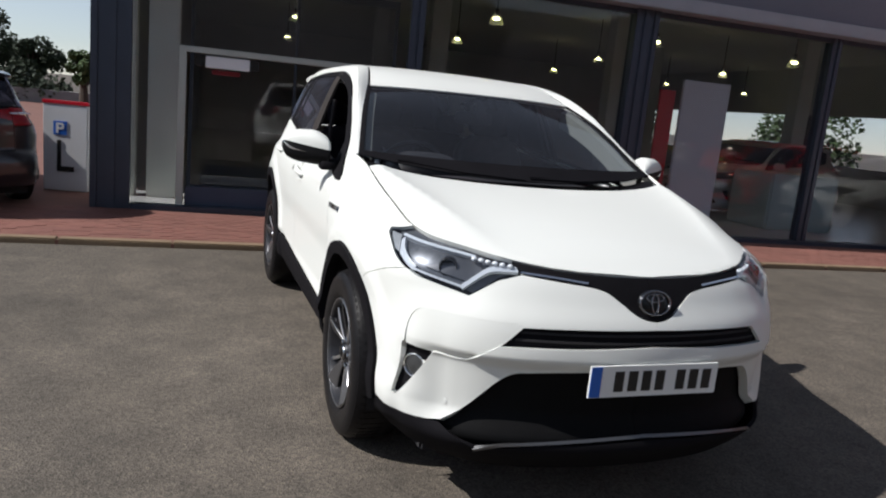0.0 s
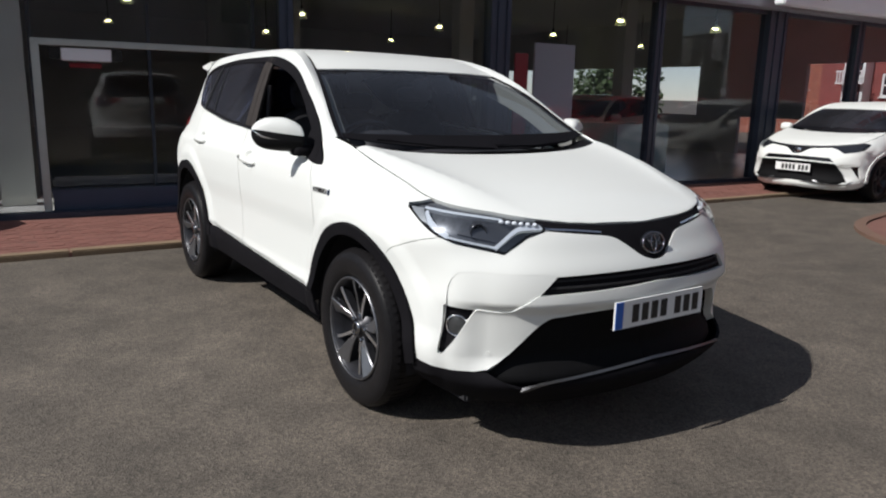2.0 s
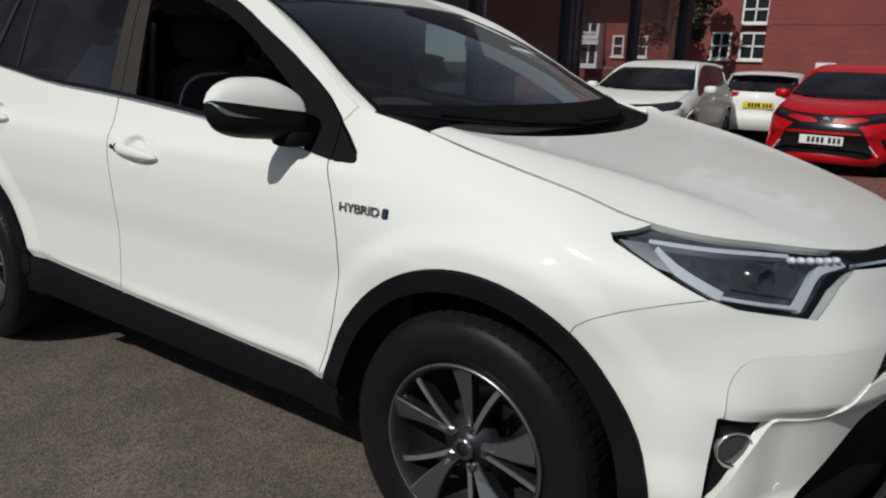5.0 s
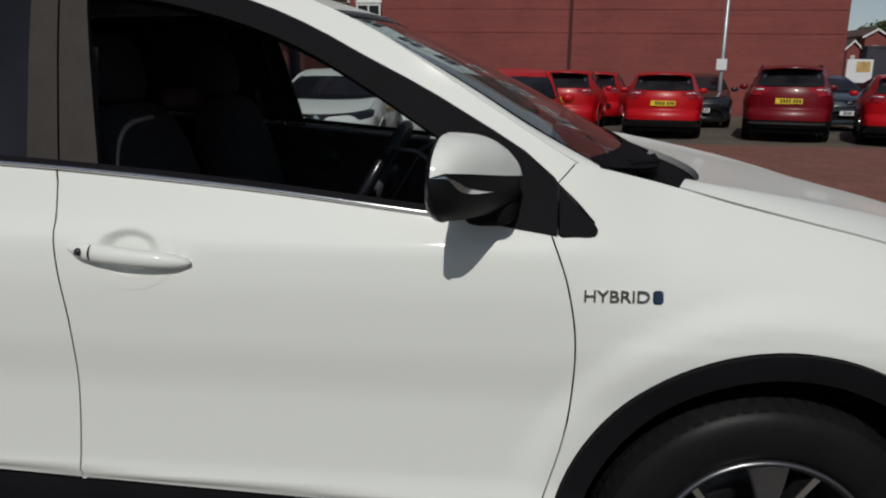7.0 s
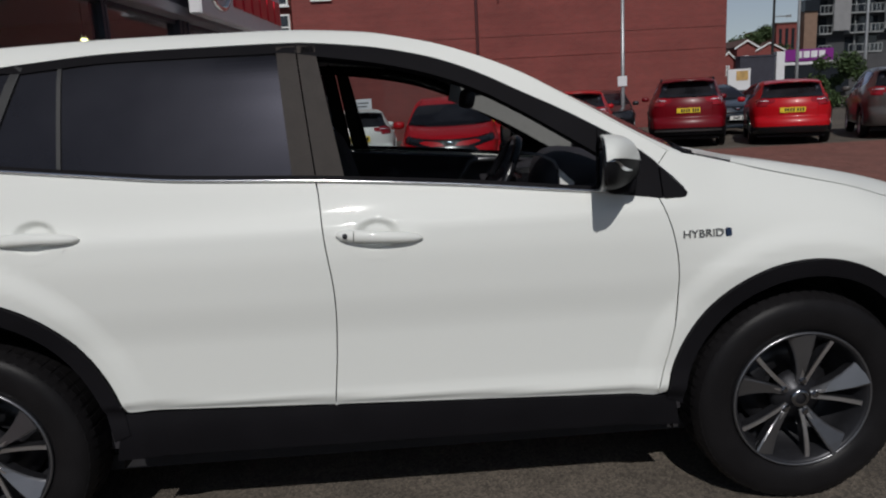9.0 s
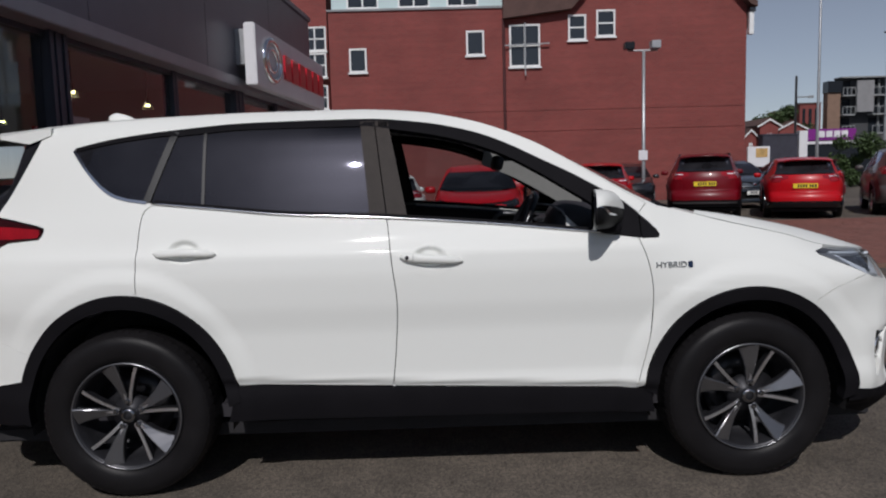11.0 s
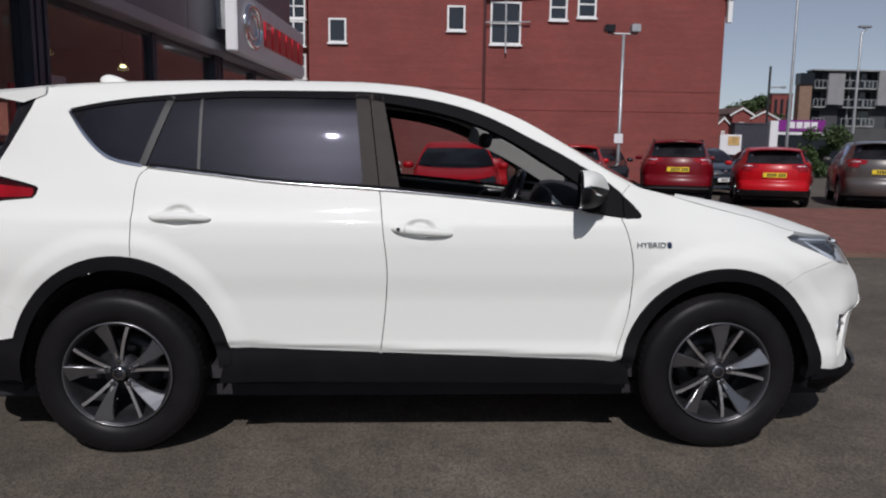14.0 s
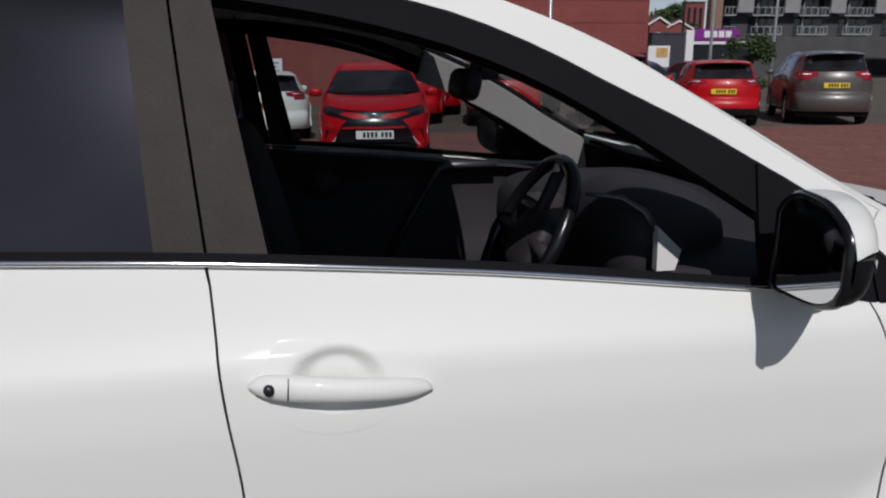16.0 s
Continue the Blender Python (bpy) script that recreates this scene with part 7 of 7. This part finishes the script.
first = block_mesh("paver", 0.098, 0.198, 0.006, M_PAVER)
slab = first.data
bpy.data.objects.remove(first)
rng = random.Random(4)
verts, faces, count = [], [], 0
row = 0
x_row = 0.0
while x_row < 2.45:
    y = -7.0 + (0.1 if row % 2 else 0.0)
    while y < 10.5:
        x = kerb_x(y) - 0.125 - x_row - 0.1
        if x > -4.4 + 0.075 * (y + 2.46) + 0.10:
            tilt, up = rng.uniform(-0.4, 0.4), 0.030 + rng.uniform(-0.002, 0.002)
            if -2.3 < y < 0.75 and count < 300 and x_row < 2.0:
                ob = new("paver", slab)
                ob.matrix_world = pose(x, y, up, tilt, tilt, 2.06)
                ob.parent = walkway
                count += 1
            else:
                k = len(verts)
                for z in (up - 0.03, up + 0.006):
                    verts += [(x, y, z), (x + 0.098, y, z), (x + 0.098, y + 0.198, z), (x, y + 0.198, z)]
                faces += [(k + 4, k + 5, k + 6, k + 7), (k, k + 1, k + 5, k + 4), (k + 1, k + 2, k + 6, k + 5), (k + 2, k + 3, k + 7, k + 6), (k + 3, k, k + 4, k + 7)]
        y += 0.2
    row += 1
    x_row += 0.1
me = bpy.data.meshes.new("paver_field")
me.from_pydata(verts, [], faces)


def island_mat():
    m = M_PAVER.copy()
    t = m.node_tree
    for n in t.nodes:
        if n.type == "OBJECT_INFO":
            g = t.nodes.new("ShaderNodeNewGeometry")
            for l in list(n.outputs["Random"].links):
                t.links.new(g.outputs["Random Per Island"], l.to_socket)
            break
    return m


M_PAVERFIELD = island_mat()
me.materials.append(M_PAVERFIELD)
field = tagged(new("paver_field", me), kind="stuff")
field.parent = walkway
verts, faces = [], []
for i in range(130):
    for j in range(62):
        x, y = -0.35 + i * 0.1 + 0.0, 5.2 + j * 0.2 + (0.1 if i % 2 else 0)
        if y + 0.2 > 12.6 or y < 5.30 or (x < 2.3 and (x - 2.3) ** 2 / 2.55 ** 2 + (y - 8.0) ** 2 / 2.65 ** 2 > 1 and y < 8.0):
            continue
        k, up = len(verts), 0.022 + rng.uniform(-0.0015, 0.0015)
        for z in (up - 0.03, up + 0.006):
            verts += [(x, y, z), (x + 0.098, y, z), (x + 0.098, y + 0.198, z), (x, y + 0.198, z)]
        faces += [(k + 4, k + 5, k + 6, k + 7), (k, k + 1, k + 5, k + 4), (k + 1, k + 2, k + 6, k + 5), (k + 2, k + 3, k + 7, k + 6), (k + 3, k, k + 4, k + 7)]
me = bpy.data.meshes.new("paver_field")
me.from_pydata(verts, [], faces)
me.materials.append(M_PAVERFIELD)
field = tagged(new("paver_field", me), kind="stuff")
field.parent = island
first = finish(boxes((0, 0.12, 0, 0.908, -0.1, T), bevel=0.01), "kerb_stone", M_KERB)
stone = first.data
bpy.data.objects.remove(first)
for i in range(24):
    y = -8.0 + i * 0.915
    ob = new("kerb_stone", stone)
    ob.matrix_world = pose(kerb_x(y) - 0.12, y, rng.uniform(-0.003, 0.003), 0, rng.uniform(-0.5, 0.5), -2.06)
    ob.parent = kerb
